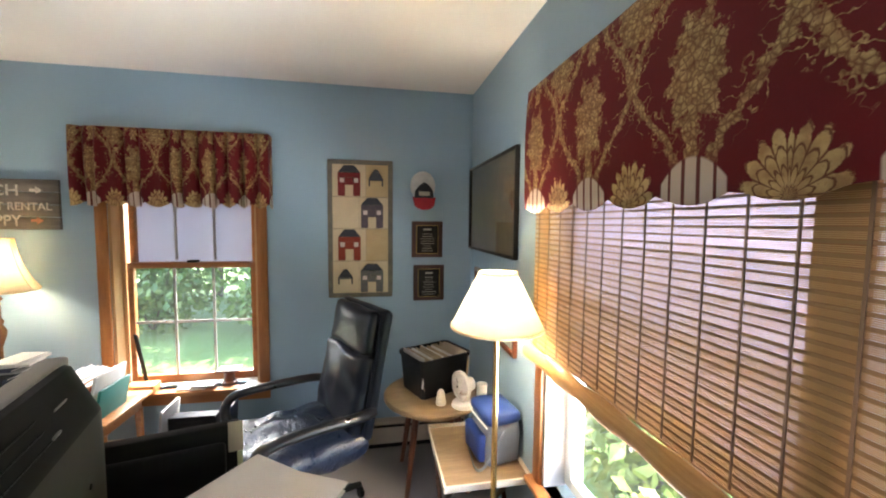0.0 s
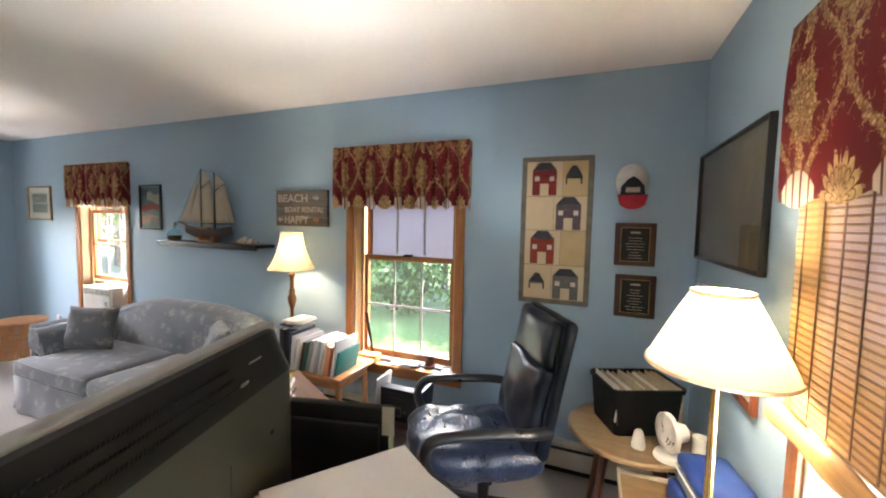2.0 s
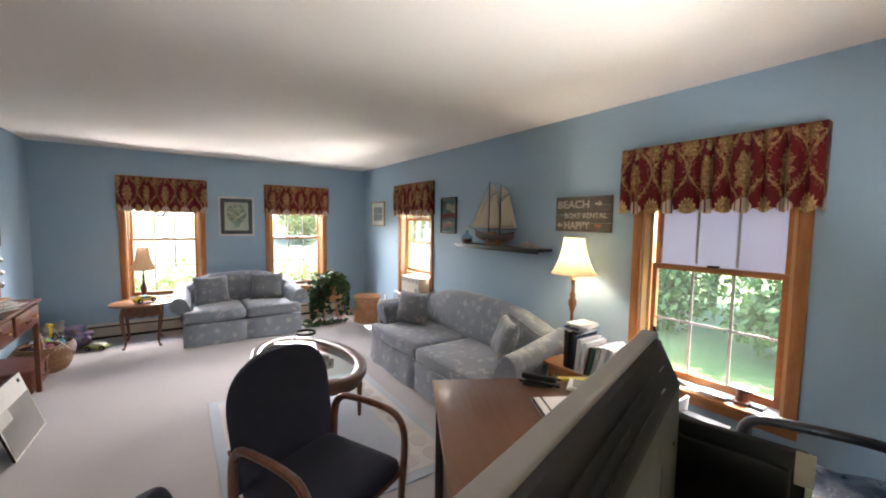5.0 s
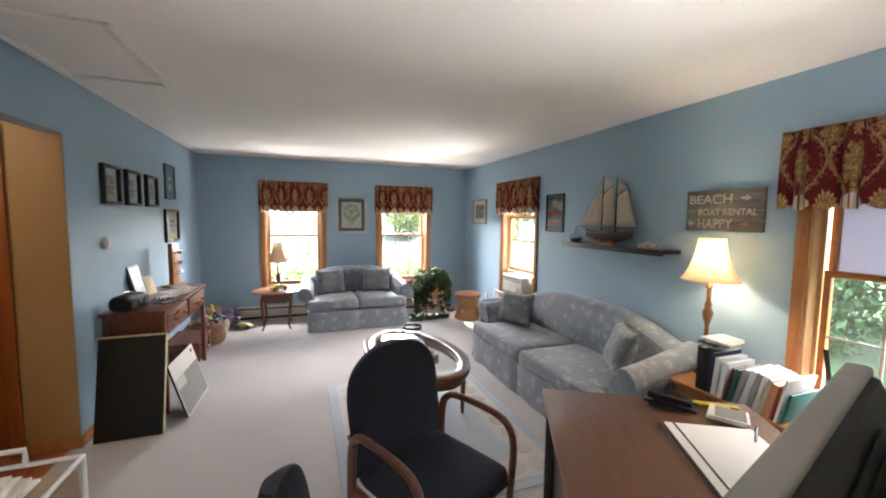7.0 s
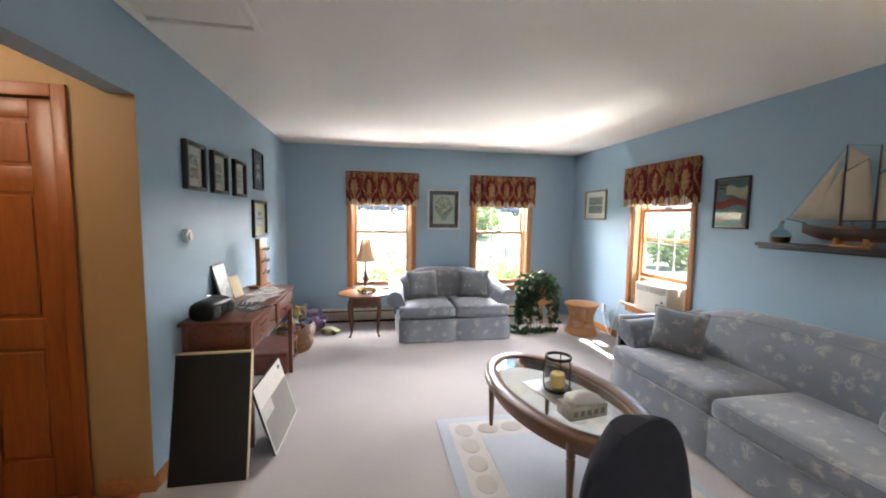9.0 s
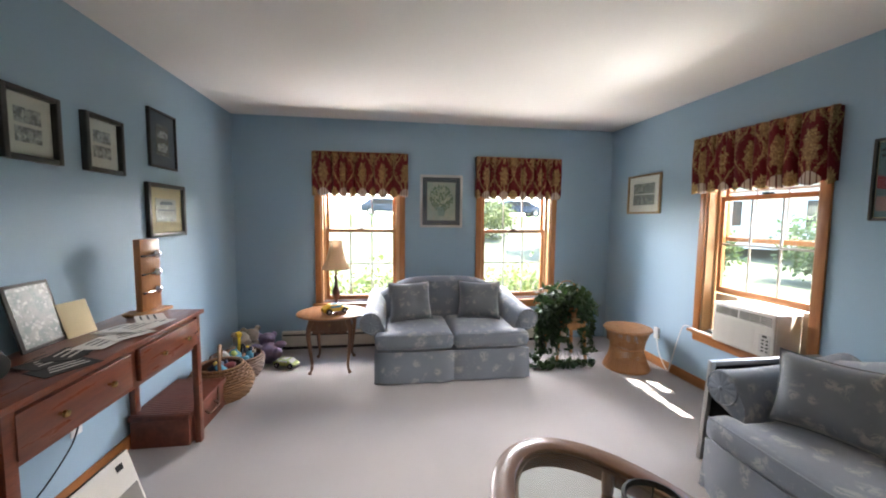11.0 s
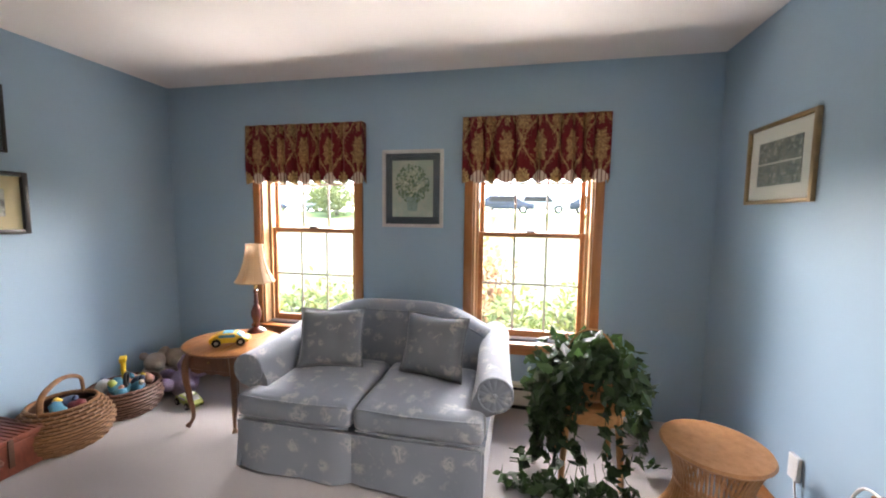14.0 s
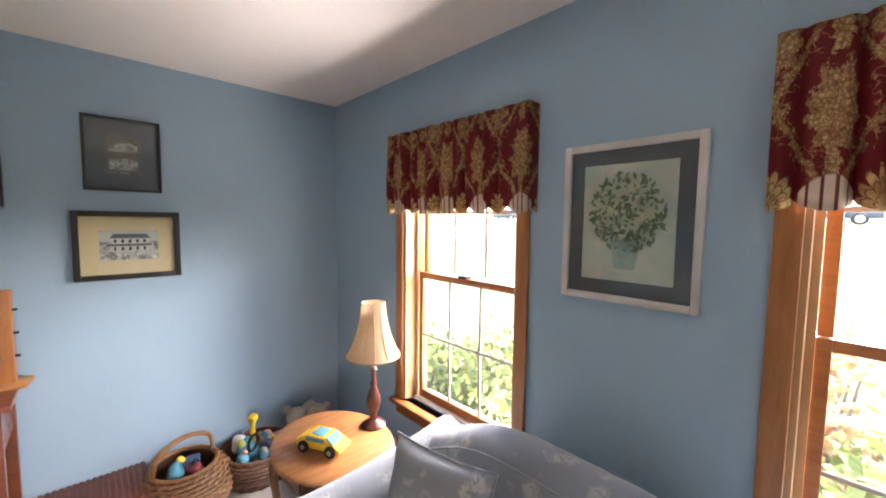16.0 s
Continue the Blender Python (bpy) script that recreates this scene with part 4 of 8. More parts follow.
# ---- guest chairs ----
def guest_chair(m, label, arms=True):
    """An open-arm office chair: cloth back and seat on a bent wooden frame. It faces -y."""
    c = thing("guest_chair", m, label, "chair", "cloth guest chairs")
    part("seat", softbox((-0.245, -0.26, 0.38), (0.245, 0.22, 0.47), 0.04, 0.015, 8), CHAIRCLOTH, c, smooth=70)
    rings = []
    for k in range(29):
        t = math.sin(math.pi / 2 * k / 28)
        z = 0.435 + 0.52 * t
        hw = (0.28 if arms else 0.24) * (1 - 0.06 * (1 - t)) * (1.0 if t < 0.5 else max(0.03, 1 - ((t - 0.5) / 0.5) ** 2.9) ** (1 / 2.4))
        y = 0.215 + 0.085 * t
        th = 0.030
        ring = [Vector((hw * math.copysign(abs(math.cos(q)) ** 0.55, math.cos(q)), y + 0.02 * math.cos(q) ** 2 * -1 + th * math.sin(q), z)) for q in (2 * math.pi * i / 20 for i in range(20))]
        rings.append(ring)
    part("backrest", loft(rings), CHAIRCLOTH, c, smooth=60)
    for s in (-1, 1) if arms else ():
        path = curve([(s * 0.275, -0.22, 0.012), (s * 0.278, -0.235, 0.30), (s * 0.282, -0.245, 0.53), (s * 0.283, -0.205, 0.625), (s * 0.283, -0.10, 0.655), (s * 0.28, 0.09, 0.655), (s * 0.278, 0.165, 0.63), (s * 0.276, 0.20, 0.55), (s * 0.274, 0.21, 0.30), (s * 0.272, 0.235, 0.008)], 6)
        part("arm", tube(path, 0.021, 10, flat=0.8), WALNUT, c)
    for s in (-1, 1):
        if not arms:
            part("leg", tube([(s * 0.22, -0.20, 0.0), (s * 0.215, -0.2, 0.40)], 0.018, 8), WALNUT, c)
            part("leg", tube([(s * 0.22, 0.23, 0.0), (s * 0.215, 0.2, 0.40)], 0.018, 8), WALNUT, c)
        part("side_rail", tube([(s * 0.274, -0.225, 0.375), (s * 0.254, 0.24, 0.375)], 0.018, 8), WALNUT, c)
    if arms:
        part("front_rail", tube([(-0.274, -0.22, 0.36), (0.274, -0.22, 0.36)], 0.018, 8), WALNUT, c)
    part("back_rail", tube([(-0.25, 0.265, 0.58), (0.25, 0.265, 0.58)], 0.016, 8), WALNUT, c)
    return c


guest_chair(pose(-1.84, 0.485, 0, 0, 0, 116), "midnight blue cloth armchair with walnut arms by the desk")
guest_chair(pose(-1.36, 0.12, 0, 0, 0, 165) @ Matrix.Scale(0.85, 4), "armless midnight blue cloth chair near the desk", False)

# ---- coffee table and rug ----
RUGBASE = carpet_mat("blue_grey_rug", (0.40, 0.43, 0.47), (0.36, 0.39, 0.44))
RUGBAND = carpet_mat("rug_border_blue", (0.36, 0.40, 0.45), (0.33, 0.37, 0.42))
RUGCREAM = carpet_mat("rug_cream", (0.48, 0.46, 0.43), (0.44, 0.42, 0.40))
RUGROSE = carpet_mat("rug_rose_beige", (0.42, 0.385, 0.35), (0.39, 0.36, 0.33))


def rug():
    x0, x1, y0, y1 = -3.88, -2.10, 0.15, 1.52
    r = thing("area_rug", pose(0, 0, 0), "blue-grey area rug with a cream medallion border, under the coffee table", "rug")
    part("edge", box((x0, y0, 0.0), (x1, y1, 0.009), 0.004), RUGBAND, r)
    part("border", box((x0 + 0.07, y0 + 0.07, 0.003), (x1 - 0.07, y1 - 0.07, 0.0115), 0.002), RUGCREAM, r)
    part("field", box((x0 + 0.27, y0 + 0.27, 0.005), (x1 - 0.27, y1 - 0.27, 0.0135), 0.002), RUGBASE, r)
    med = None
    for k in range(9):
        for yy in (y0 + 0.17, y1 - 0.17):
            x = x0 + 0.17 + (x1 - x0 - 0.34) * k / 8
            if med is None:
                med = part("medallion", prism(ellipse(0.075, 0.06, 20), 0.006, 0.0135, "z"), RUGROSE, r)
                med.matrix_basis = pose(x, yy, 0)
            else:
                again(med, "medallion", pose(x, yy, 0), r)
    for k in range(1, 6):
        for xx in (x0 + 0.17, x1 - 0.17):
            again(med, "medallion", pose(xx, y0 + 0.17 + (y1 - y0 - 0.34) * k / 6, 0, 0, 0, 90), r)


rug()


def ring_band(a0, b0, a1, b1, z0, z1, n=64, bm=None):
    def e(a, b, z):
        return [Vector((p[0], p[1], z)) for p in ellipse(a, b, n)]
    bm = bm or bmesh.new()
    rows = [[bm.verts.new(p) for p in e(*q)] for q in ((a0, b0, z0), (a0, b0, z1 - 0.006), (a0 - 0.006, b0 - 0.006, z1), (a1 + 0.004, b1 + 0.004, z1), (a1, b1, z1 - 0.004), (a1, b1, z0))]
    for A, B in zip(rows, rows[1:] + rows[:1]):
        for i in range(n):
            bm.faces.new((A[i], A[(i + 1) % n], B[(i + 1) % n], B[i]))
    return bm


def coffee_table():
    t = thing("coffee_table", pose(-3.37, 0.83, 0.012, 0, 0, 10), "oval cherry coffee table with an inset glass top", "coffee table")
    part("rim", ring_band(0.655, 0.385, 0.565, 0.295, 0.385, 0.425), MAHOG, t, smooth=50)
    part("apron", ring_band(0.615, 0.345, 0.60, 0.33, 0.32, 0.386), MAHOG, t, smooth=50)
    part("ledge", ring_band(0.570, 0.300, 0.55, 0.28, 0.395, 0.407), MAHOG, t, smooth=50)
    glass = part("glass_top", prism(ellipse(0.563, 0.293, 64), 0.4075, 0.4165, "z"), TABLEGLASS, t, "clear inset glass top", smooth=40)
    glass.visible_shadow = False
    for sx in (-1, 1):
        for sy in (-1, 1):
            x, y = sx * 0.42, sy * 0.235
            leg = part("leg", lathe([(0.011, 0.0), (0.015, 0.03), (0.021, 0.22), (0.024, 0.27), (0.018, 0.28), (0.024, 0.29), (0.026, 0.386)], 14), MAHOG, t)
            leg.matrix_basis = pose(x, y, 0)


TABLEGLASS = glass_mat("table_glass", (0.93, 0.97, 0.95))
JARGLASS = glass_mat("jar_glass", (0.94, 0.96, 0.95))
coffee_table()
TT = 0.430
WAX = translucent("ivory_wax", (0.78, 0.62, 0.27), 0.3)


def candle_jar():
    j = thing("candle_jar", pose(-3.36, 0.82, TT) @ Matrix.Scale(1.18, 4), "glass hurricane jar with a yellow candle and black iron bands", "candle holder")
    part("runner", box((-0.14, -0.12, 0.0), (0.14, 0.12, 0.004), 0.001, m=pose(0, 0, 0, 0, 0, 14)), GREYPL, j)
    part("base", lathe([(0.0, 0.0045), (0.066, 0.0045), (0.074, 0.012), (0.066, 0.02), (0.0, 0.02)], 28), IRON, j)
    g = part("glass", lathe([(0.062, 0.021), (0.075, 0.05), (0.078, 0.10), (0.070, 0.15), (0.060, 0.172)], 28, caps=False), JARGLASS, j)
    g.visible_shadow = False
    part("rim", lathe([(0.061, 0.170), (0.068, 0.172), (0.068, 0.184), (0.061, 0.186), (0.057, 0.178), (0.061, 0.170)], 28, caps=False), IRON, j)
    for a in (0.4, 2.5, 4.6):
        part("strap", tube([((0.076 if 0.03 < z < 0.15 else 0.068) * math.cos(a), (0.076 if 0.03 < z < 0.15 else 0.068) * math.sin(a), z) for z in (0.018, 0.05, 0.1, 0.145, 0.176)], 0.003, 6), IRON, j)
    part("candle", lathe([(0.0, 0.021), (0.036, 0.021), (0.037, 0.085), (0.032, 0.092), (0.0, 0.086)], 20), WAX, j)
    part("wick", tube([(0, 0, 0.086), (0.002, 0, 0.102)], 0.0012, 5), IRON, j)


candle_jar()
TISSUE = plain("white_tissue", (0.80, 0.79, 0.76), None, 20, 0.9)
CROCHET = plain("grey_crochet", (0.55, 0.52, 0.46), (0.38, 0.36, 0.33), 40, 0.9, bump=0.5, fine=60)


def tissue_box():
    t = thing("tissue_box", pose(-3.07, 0.815, TT, 0, 0, 8), "pale patterned tissue box with a drawn tissue", "tissue box")
    part("carton", box((-0.06, -0.12, 0.0), (0.06, 0.12, 0.075), 0.006), CROCHET, t)
    dot = None
    for k in range(5):
        m = pose(0.0605, -0.085 + 0.0425 * k, 0.038)
        if dot is None:
            dot = part("motif", box((0, -0.012, -0.014), (0.0015, 0.012, 0.014)), GREYPL, t, smooth=0)
            dot.matrix_basis = m
        else:
            again(dot, "motif", m, t)
    part("tissue", softbox((-0.045, -0.085, 0.07), (0.045, 0.085, 0.115), 0.02, 0.012, 8, wrinkle=0.018), TISSUE, t, smooth=60)


tissue_box()


def picture_frame_leaning():
    """A long framed board on edge between the sofa's arm and the window wall."""
    t = thing("framed_board", pose(-4.375, 2.30, 0, 0, 4, 0), "grey framed board standing on edge beside the sofa", "framed board")
    part("backing", box((-0.008, -0.36, 0.012), (0.004, 0.36, 0.60)), DARKPL, t)
    for lo, hi in (((-0.014, -0.375, 0.0), (0.012, -0.345, 0.615)), ((-0.014, 0.345, 0.0), (0.012, 0.375, 0.615)), ((-0.014, -0.3445, 0.585), (0.012, 0.3445, 0.615)), ((-0.014, -0.3445, 0.0), (0.012, 0.3445, 0.03))):
        part("edge", box(lo, hi, 0.003), SILVER, t)


picture_frame_leaning()

# ---- side tables and lamps ----
def side_table():
    """A small oval table on cabriole legs with a drawer."""
    t = thing("side_table", pose(-6.085, -0.405, 0, 0, 0, 0), "honey wood oval side table with cabriole legs and a drawer", "side table")
    a, b = 0.275, 0.325
    rings = [[Vector((p[0], p[1], z)) for p in ellipse(a - i, b - i, 40)] for i, z in ((0.012, 0.508), (0.0, 0.514), (0.0, 0.524), (0.008, 0.530))]
    part("tabletop", loft(rings), MAPLE, t, smooth=50)
    part("apron", box((-0.205, -0.165, 0.40), (0.205, 0.165, 0.508), 0.004), BROWNOAK, t)
    part("drawer", box((0.205, -0.11, 0.425), (0.213, 0.11, 0.495), 0.003), BROWNOAK, t)
    sc = [(-0.15, 0.40), (-0.15, 0.385), (-0.10, 0.372), (-0.05, 0.385), (0.0, 0.37), (0.05, 0.385), (0.10, 0.372), (0.15, 0.385), (0.15, 0.40)]
    part("scallop", prism(sc, 0.197, 0.205, "x"), BROWNOAK, t)
    part("knob", lathe([(0.004, 0), (0.009, 0.01), (0.0, 0.016)], 10, m=pose(0.213, 0, 0.46, 0, 90)), BRASS, t)
    for sx in (-1, 1):
        for sy in (-1, 1):
            x, y = sx * 0.195, sy * 0.155
            pts = curve([(x, y, 0.505), (x + sx * 0.025, y + sy * 0.025, 0.40), (x + sx * 0.012, y + sy * 0.012, 0.22), (x, y, 0.08), (x + sx * 0.026, y + sy * 0.022, 0.018)], 5)
            rs = [0.026 + (0.011 - 0.026) * min(1, i / (len(pts) * 0.8)) for i in range(len(pts))]
            rs[-1] = rs[-2] = 0.017
            part("leg", tube(pts, rs, 10), BROWNOAK, t)


side_table()


def table_lamp(m, label, body, body_mat, shade_mat, r0, r1, z0, z1, lit, ribs=12):
    """Base at z = 0; shade from radius r0 at z0 (bottom) to r1 at z1."""
    l = thing("table_lamp", m, label, "table lamp")
    part("base", lathe(body, 28), body_mat, l, smooth=45)
    prof = []
    for k in range(9):
        t = k / 8
        prof.append((r0 + (r1 - r0) * (t ** 0.8) - 0.012 * math.sin(math.pi * t), z0 + (z1 - z0) * t))
    sh = part("shade", lathe(prof, 36, caps=False), shade_mat, l, smooth=80)
    for r, z in ((r0, z0), (r1, z1)):
        part("trim", lathe([(r - 0.002, z - 0.004), (r + 0.003, z - 0.004), (r + 0.003, z + 0.004), (r - 0.002, z + 0.004), (r - 0.002, z - 0.004)], 36, caps=False), shade_mat, sh)
    for i in range(ribs):
        a = 2 * math.pi * i / ribs
        part("rib", tube([((r + 0.001) * math.cos(a), (r + 0.001) * math.sin(a), z) for r, z in prof], 0.0022, 5), shade_mat, sh)
    part("socket", lathe([(0.012, body[-1][1]), (0.014, body[-1][1] + 0.012), (0.012, (z0 + z1) / 2 - 0.035)], 14), BRASS, l)
    c = (z0 + z1) / 2
    part("bulb", lathe([(0.011, c - 0.034), (0.02, c - 0.015), (0.028, c + 0.012), (0.02, c + 0.034), (0.0, c + 0.042)], 16), BULB if lit else WHITE, l)
    part("harp", tube(curve([(0.018, 0, c - 0.04), (0.05, 0, c), (0.045, 0, c + 0.06), (0.0, 0, z1 - 0.005), (-0.045, 0, c + 0.06), (-0.05, 0, c), (-0.018, 0, c - 0.04)], 4), 0.0018, 5), BRASS, l)
    return l


URN = [(0.062, 0.0), (0.064, 0.008), (0.05, 0.02), (0.022, 0.035), (0.016, 0.055), (0.022, 0.075), (0.036, 0.12), (0.036, 0.15), (0.024, 0.185), (0.013, 0.21), (0.018, 0.225), (0.012, 0.24), (0.012, 0.29), (0.02, 0.30), (0.01, 0.315)]
OXBLOOD = wood("dark_oxblood_wood", (0.10, 0.022, 0.016), (0.045, 0.012, 0.01), (6, 6, 2), 5.0, 0.3, coat=0.3)
table_lamp(pose(-6.31, -0.40, 0.531), "unlit lamp with turned dark red base and beige shade", URN, OXBLOOD, SHADE_OFF, 0.135, 0.058, 0.375, 0.645, False)
CAND = [(0.055, 0.0), (0.057, 0.012), (0.042, 0.03), (0.02, 0.05), (0.016, 0.14), (0.026, 0.18), (0.014, 0.22), (0.013, 0.34), (0.03, 0.40), (0.033, 0.43), (0.018, 0.46), (0.024, 0.48), (0.014, 0.50), (0.014, 0.59), (0.024, 0.60), (0.01, 0.625)]
BRONZE = plain("antique_bronze", (0.30, 0.15, 0.06), (0.16, 0.07, 0.03), 12, 0.4, 0.5)
table_lamp(pose(*SOFA_LAMP, 0.526), "lit lamp with bronze candlestick base and cream shade", CAND, BRONZE, SHADE, 0.168, 0.078, 0.648, 0.920, True, 8)


def floor_lamp():
    l = thing("floor_lamp", pose(*FLOOR_LAMP, 0), "lit brass floor lamp with a cream cone shade", "floor lamp")
    part("foot", lathe([(0.12, 0.0), (0.122, 0.012), (0.10, 0.024), (0.03, 0.034), (0.016, 0.06)], 28), BRASS, l)
    part("pole", lathe([(0.0125, 0.055), (0.0125, 1.16), (0.016, 1.17), (0.016, 1.20)], 16), BRASS, l)
    sh = part("shade", lathe([(0.183, 1.150), (0.152, 1.213), (0.120, 1.278), (0.088, 1.340), (0.076, 1.362)], 48, caps=False), SHADE, l, smooth=80)
    for r, z in ((0.183, 1.15), (0.076, 1.362)):
        part("trim", lathe([(r - 0.002, z - 0.005), (r + 0.003, z - 0.005), (r + 0.003, z + 0.005), (r - 0.002, z + 0.005), (r - 0.002, z - 0.005)], 48, caps=False), SHADE, sh)
    part("bulb", lathe([(0.012, 1.2), (0.022, 1.235), (0.03, 1.265), (0.02, 1.29), (0.0, 1.30)], 16), BULB, l)


floor_lamp()

# ---- plant, stool, air conditioner ----
WICKER = wood("honey_wicker", (0.48, 0.25, 0.11), (0.34, 0.16, 0.06), (3, 3, 3), 9.0, 0.45)


def wicker_stool():
    s = thing("wicker_stool", pose(-5.73, 2.38, 0), "honey wicker drum stool with a pinched waist", "stool")
    def rad(z):
        return 0.145 + 0.065 * (abs(z - 0.20) / 0.20) ** 1.6
    rod = part("rod", tube([(rad(z), 0, z) for z in np.linspace(0.012, 0.375, 9)], 0.0055, 6), WICKER, s)
    for k in range(1, 56):
        again(rod, "rod", pose(0, 0, 0, 0, 0, 360 * k / 56), s)
    part("top", lathe([(0.0, 0.372), (0.208, 0.372), (0.218, 0.382), (0.212, 0.394), (0.0, 0.398)], 40), WICKER, s)
    for z in (0.012, 0.2, 0.37):
        r = rad(z)
        part("hoop", tube([(r * math.cos(a), r * math.sin(a), z) for a in np.linspace(0, 2 * math.pi, 41)], 0.009, 6), WICKER, s)
    part("base", lathe([(0.0, 0.0), (0.205, 0.0), (0.208, 0.008), (0.0, 0.01)], 32), WICKER, s)


wicker_stool()
LEAF_DARK = leaf_mat("ivy_leaf", (0.014, 0.034, 0.010), (0.040, 0.080, 0.022))
TERRACOTTA = plain("orange_wood_pot", (0.42, 0.18, 0.06), (0.32, 0.13, 0.045), 9, 0.5)


def plant():
    st = thing("plant_stand", pose(-6.02, 1.89, 0), "small golden pine plant stand", "plant stand")
    part("top", box((-0.15, -0.15, 0.40), (0.15, 0.15, 0.425), 0.005), PINE, st)
    for lo, hi in (((-0.14, -0.14, 0.33), (0.14, -0.125, 0.40)), ((-0.14, 0.125, 0.33), (0.14, 0.14, 0.40)), ((0.125, -0.124, 0.33), (0.14, 0.124, 0.40)), ((-0.14, -0.124, 0.33), (-0.125, 0.124, 0.40))):
        part("apron", box(lo, hi, 0.003), PINE, st)
    for sx in (-1, 1):
        for sy in (-1, 1):
            part("leg", tube([(sx * 0.125, sy * 0.125, 0.40), (sx * 0.15, sy * 0.15, 0.0)], [0.02, 0.014], 8), PINE, st)
    p = thing("trailing_plant", pose(-6.02, 1.89, 0.425), "dark green trailing ivy in a basket, spilling to the floor", "plant")
    part("pot", lathe([(0.085, 0.0), (0.12, 0.03), (0.14, 0.12), (0.135, 0.125), (0.12, 0.12), (0.0, 0.11)], 24), TERRACOTTA, p)
    part("basket_handle", tube(curve([(0.0, -0.13, 0.11), (0.0, -0.12, 0.26), (0.0, -0.05, 0.36), (0.0, 0.05, 0.36), (0.0, 0.12, 0.26), (0.0, 0.13, 0.11)], 6), 0.006, 6), WICKER, p)
    rng = np.random.default_rng(7)
    clouds = [leaves((0.0, 0.0, 0.18), (0.23, 0.26, 0.15), 640, 0.082, rng, 0.35), leaves((0.08, -0.19, 0.06), (0.16, 0.15, 0.22), 380, 0.082, rng, 0.3), leaves((0.02, 0.17, 0.10), (0.15, 0.14, 0.12), 150, 0.080, rng, 0.3)]
    r = random.Random(4)
    bm = bmesh.new()
    for k in range(30):
        a = r.uniform(-2.2, 2.2)
        if r.random() < 0.45:
            a = r.uniform(-1.9, -0.7)
        low = r.uniform(-0.41, -0.12)
        pts = curve([(0.10 * math.cos(a), 0.10 * math.sin(a), 0.12), (0.22 * math.cos(a), 0.24 * math.sin(a), 0.06), (0.26 * math.cos(a), 0.27 * math.sin(a), low * 0.5), (0.25 * math.cos(a + 0.15), 0.29 * math.sin(a + 0.15), low)], 5)
        if low < -0.36:
            pts += [pts[-1] + Vector((0.05 * math.cos(a), 0.07 * math.sin(a), -0.0)), pts[-1] + Vector((0.08 * math.cos(a), 0.14 * math.sin(a), 0.004))]
        tube(pts, 0.0022, 4, bm)
        for q in pts[4::2]:
            clouds.append(leaves(tuple(q), (0.035, 0.035, 0.03), 4, 0.070, rng, 0.2, ground=-0.42))
    # runners lying on the carpet, a leaf at a time
    for k in range(9):
        y0 = -0.30 + 0.065 * k
        pts = curve([(0.14, y0 * 0.6, -0.30), (0.19, y0 * 0.9, -0.405), (0.22, y0 - 0.05, -0.416), (0.25 + 0.03 * (k % 3), y0 - 0.11, -0.416), (0.20, y0 - 0.17, -0.416)], 5)
        tube(pts, 0.0022, 4, bm)
        for q in pts[6::2]:
            clouds.append(leaves((q.x, q.y, q.z + 0.03), (0.022, 0.022, 0.02), 2, 0.072, rng, 0.2, ground=-0.42))
    part("vine", bm, LEAF_DARK, p)
    leaf_part("foliage", clouds, LEAF_DARK, p, kind="stuff")


plant()
FILLER = plain("tan_filler_panel", (0.50, 0.36, 0.24), None, 4, 0.6)
PANELGREY = plain("pale_grey_panel", (0.48, 0.46, 0.43), None, 4, 0.45, bump=0.02)
ACWHITE = plain("ivory_plastic", (0.60, 0.58, 0.52), None, 4, 0.4, bump=0.02)


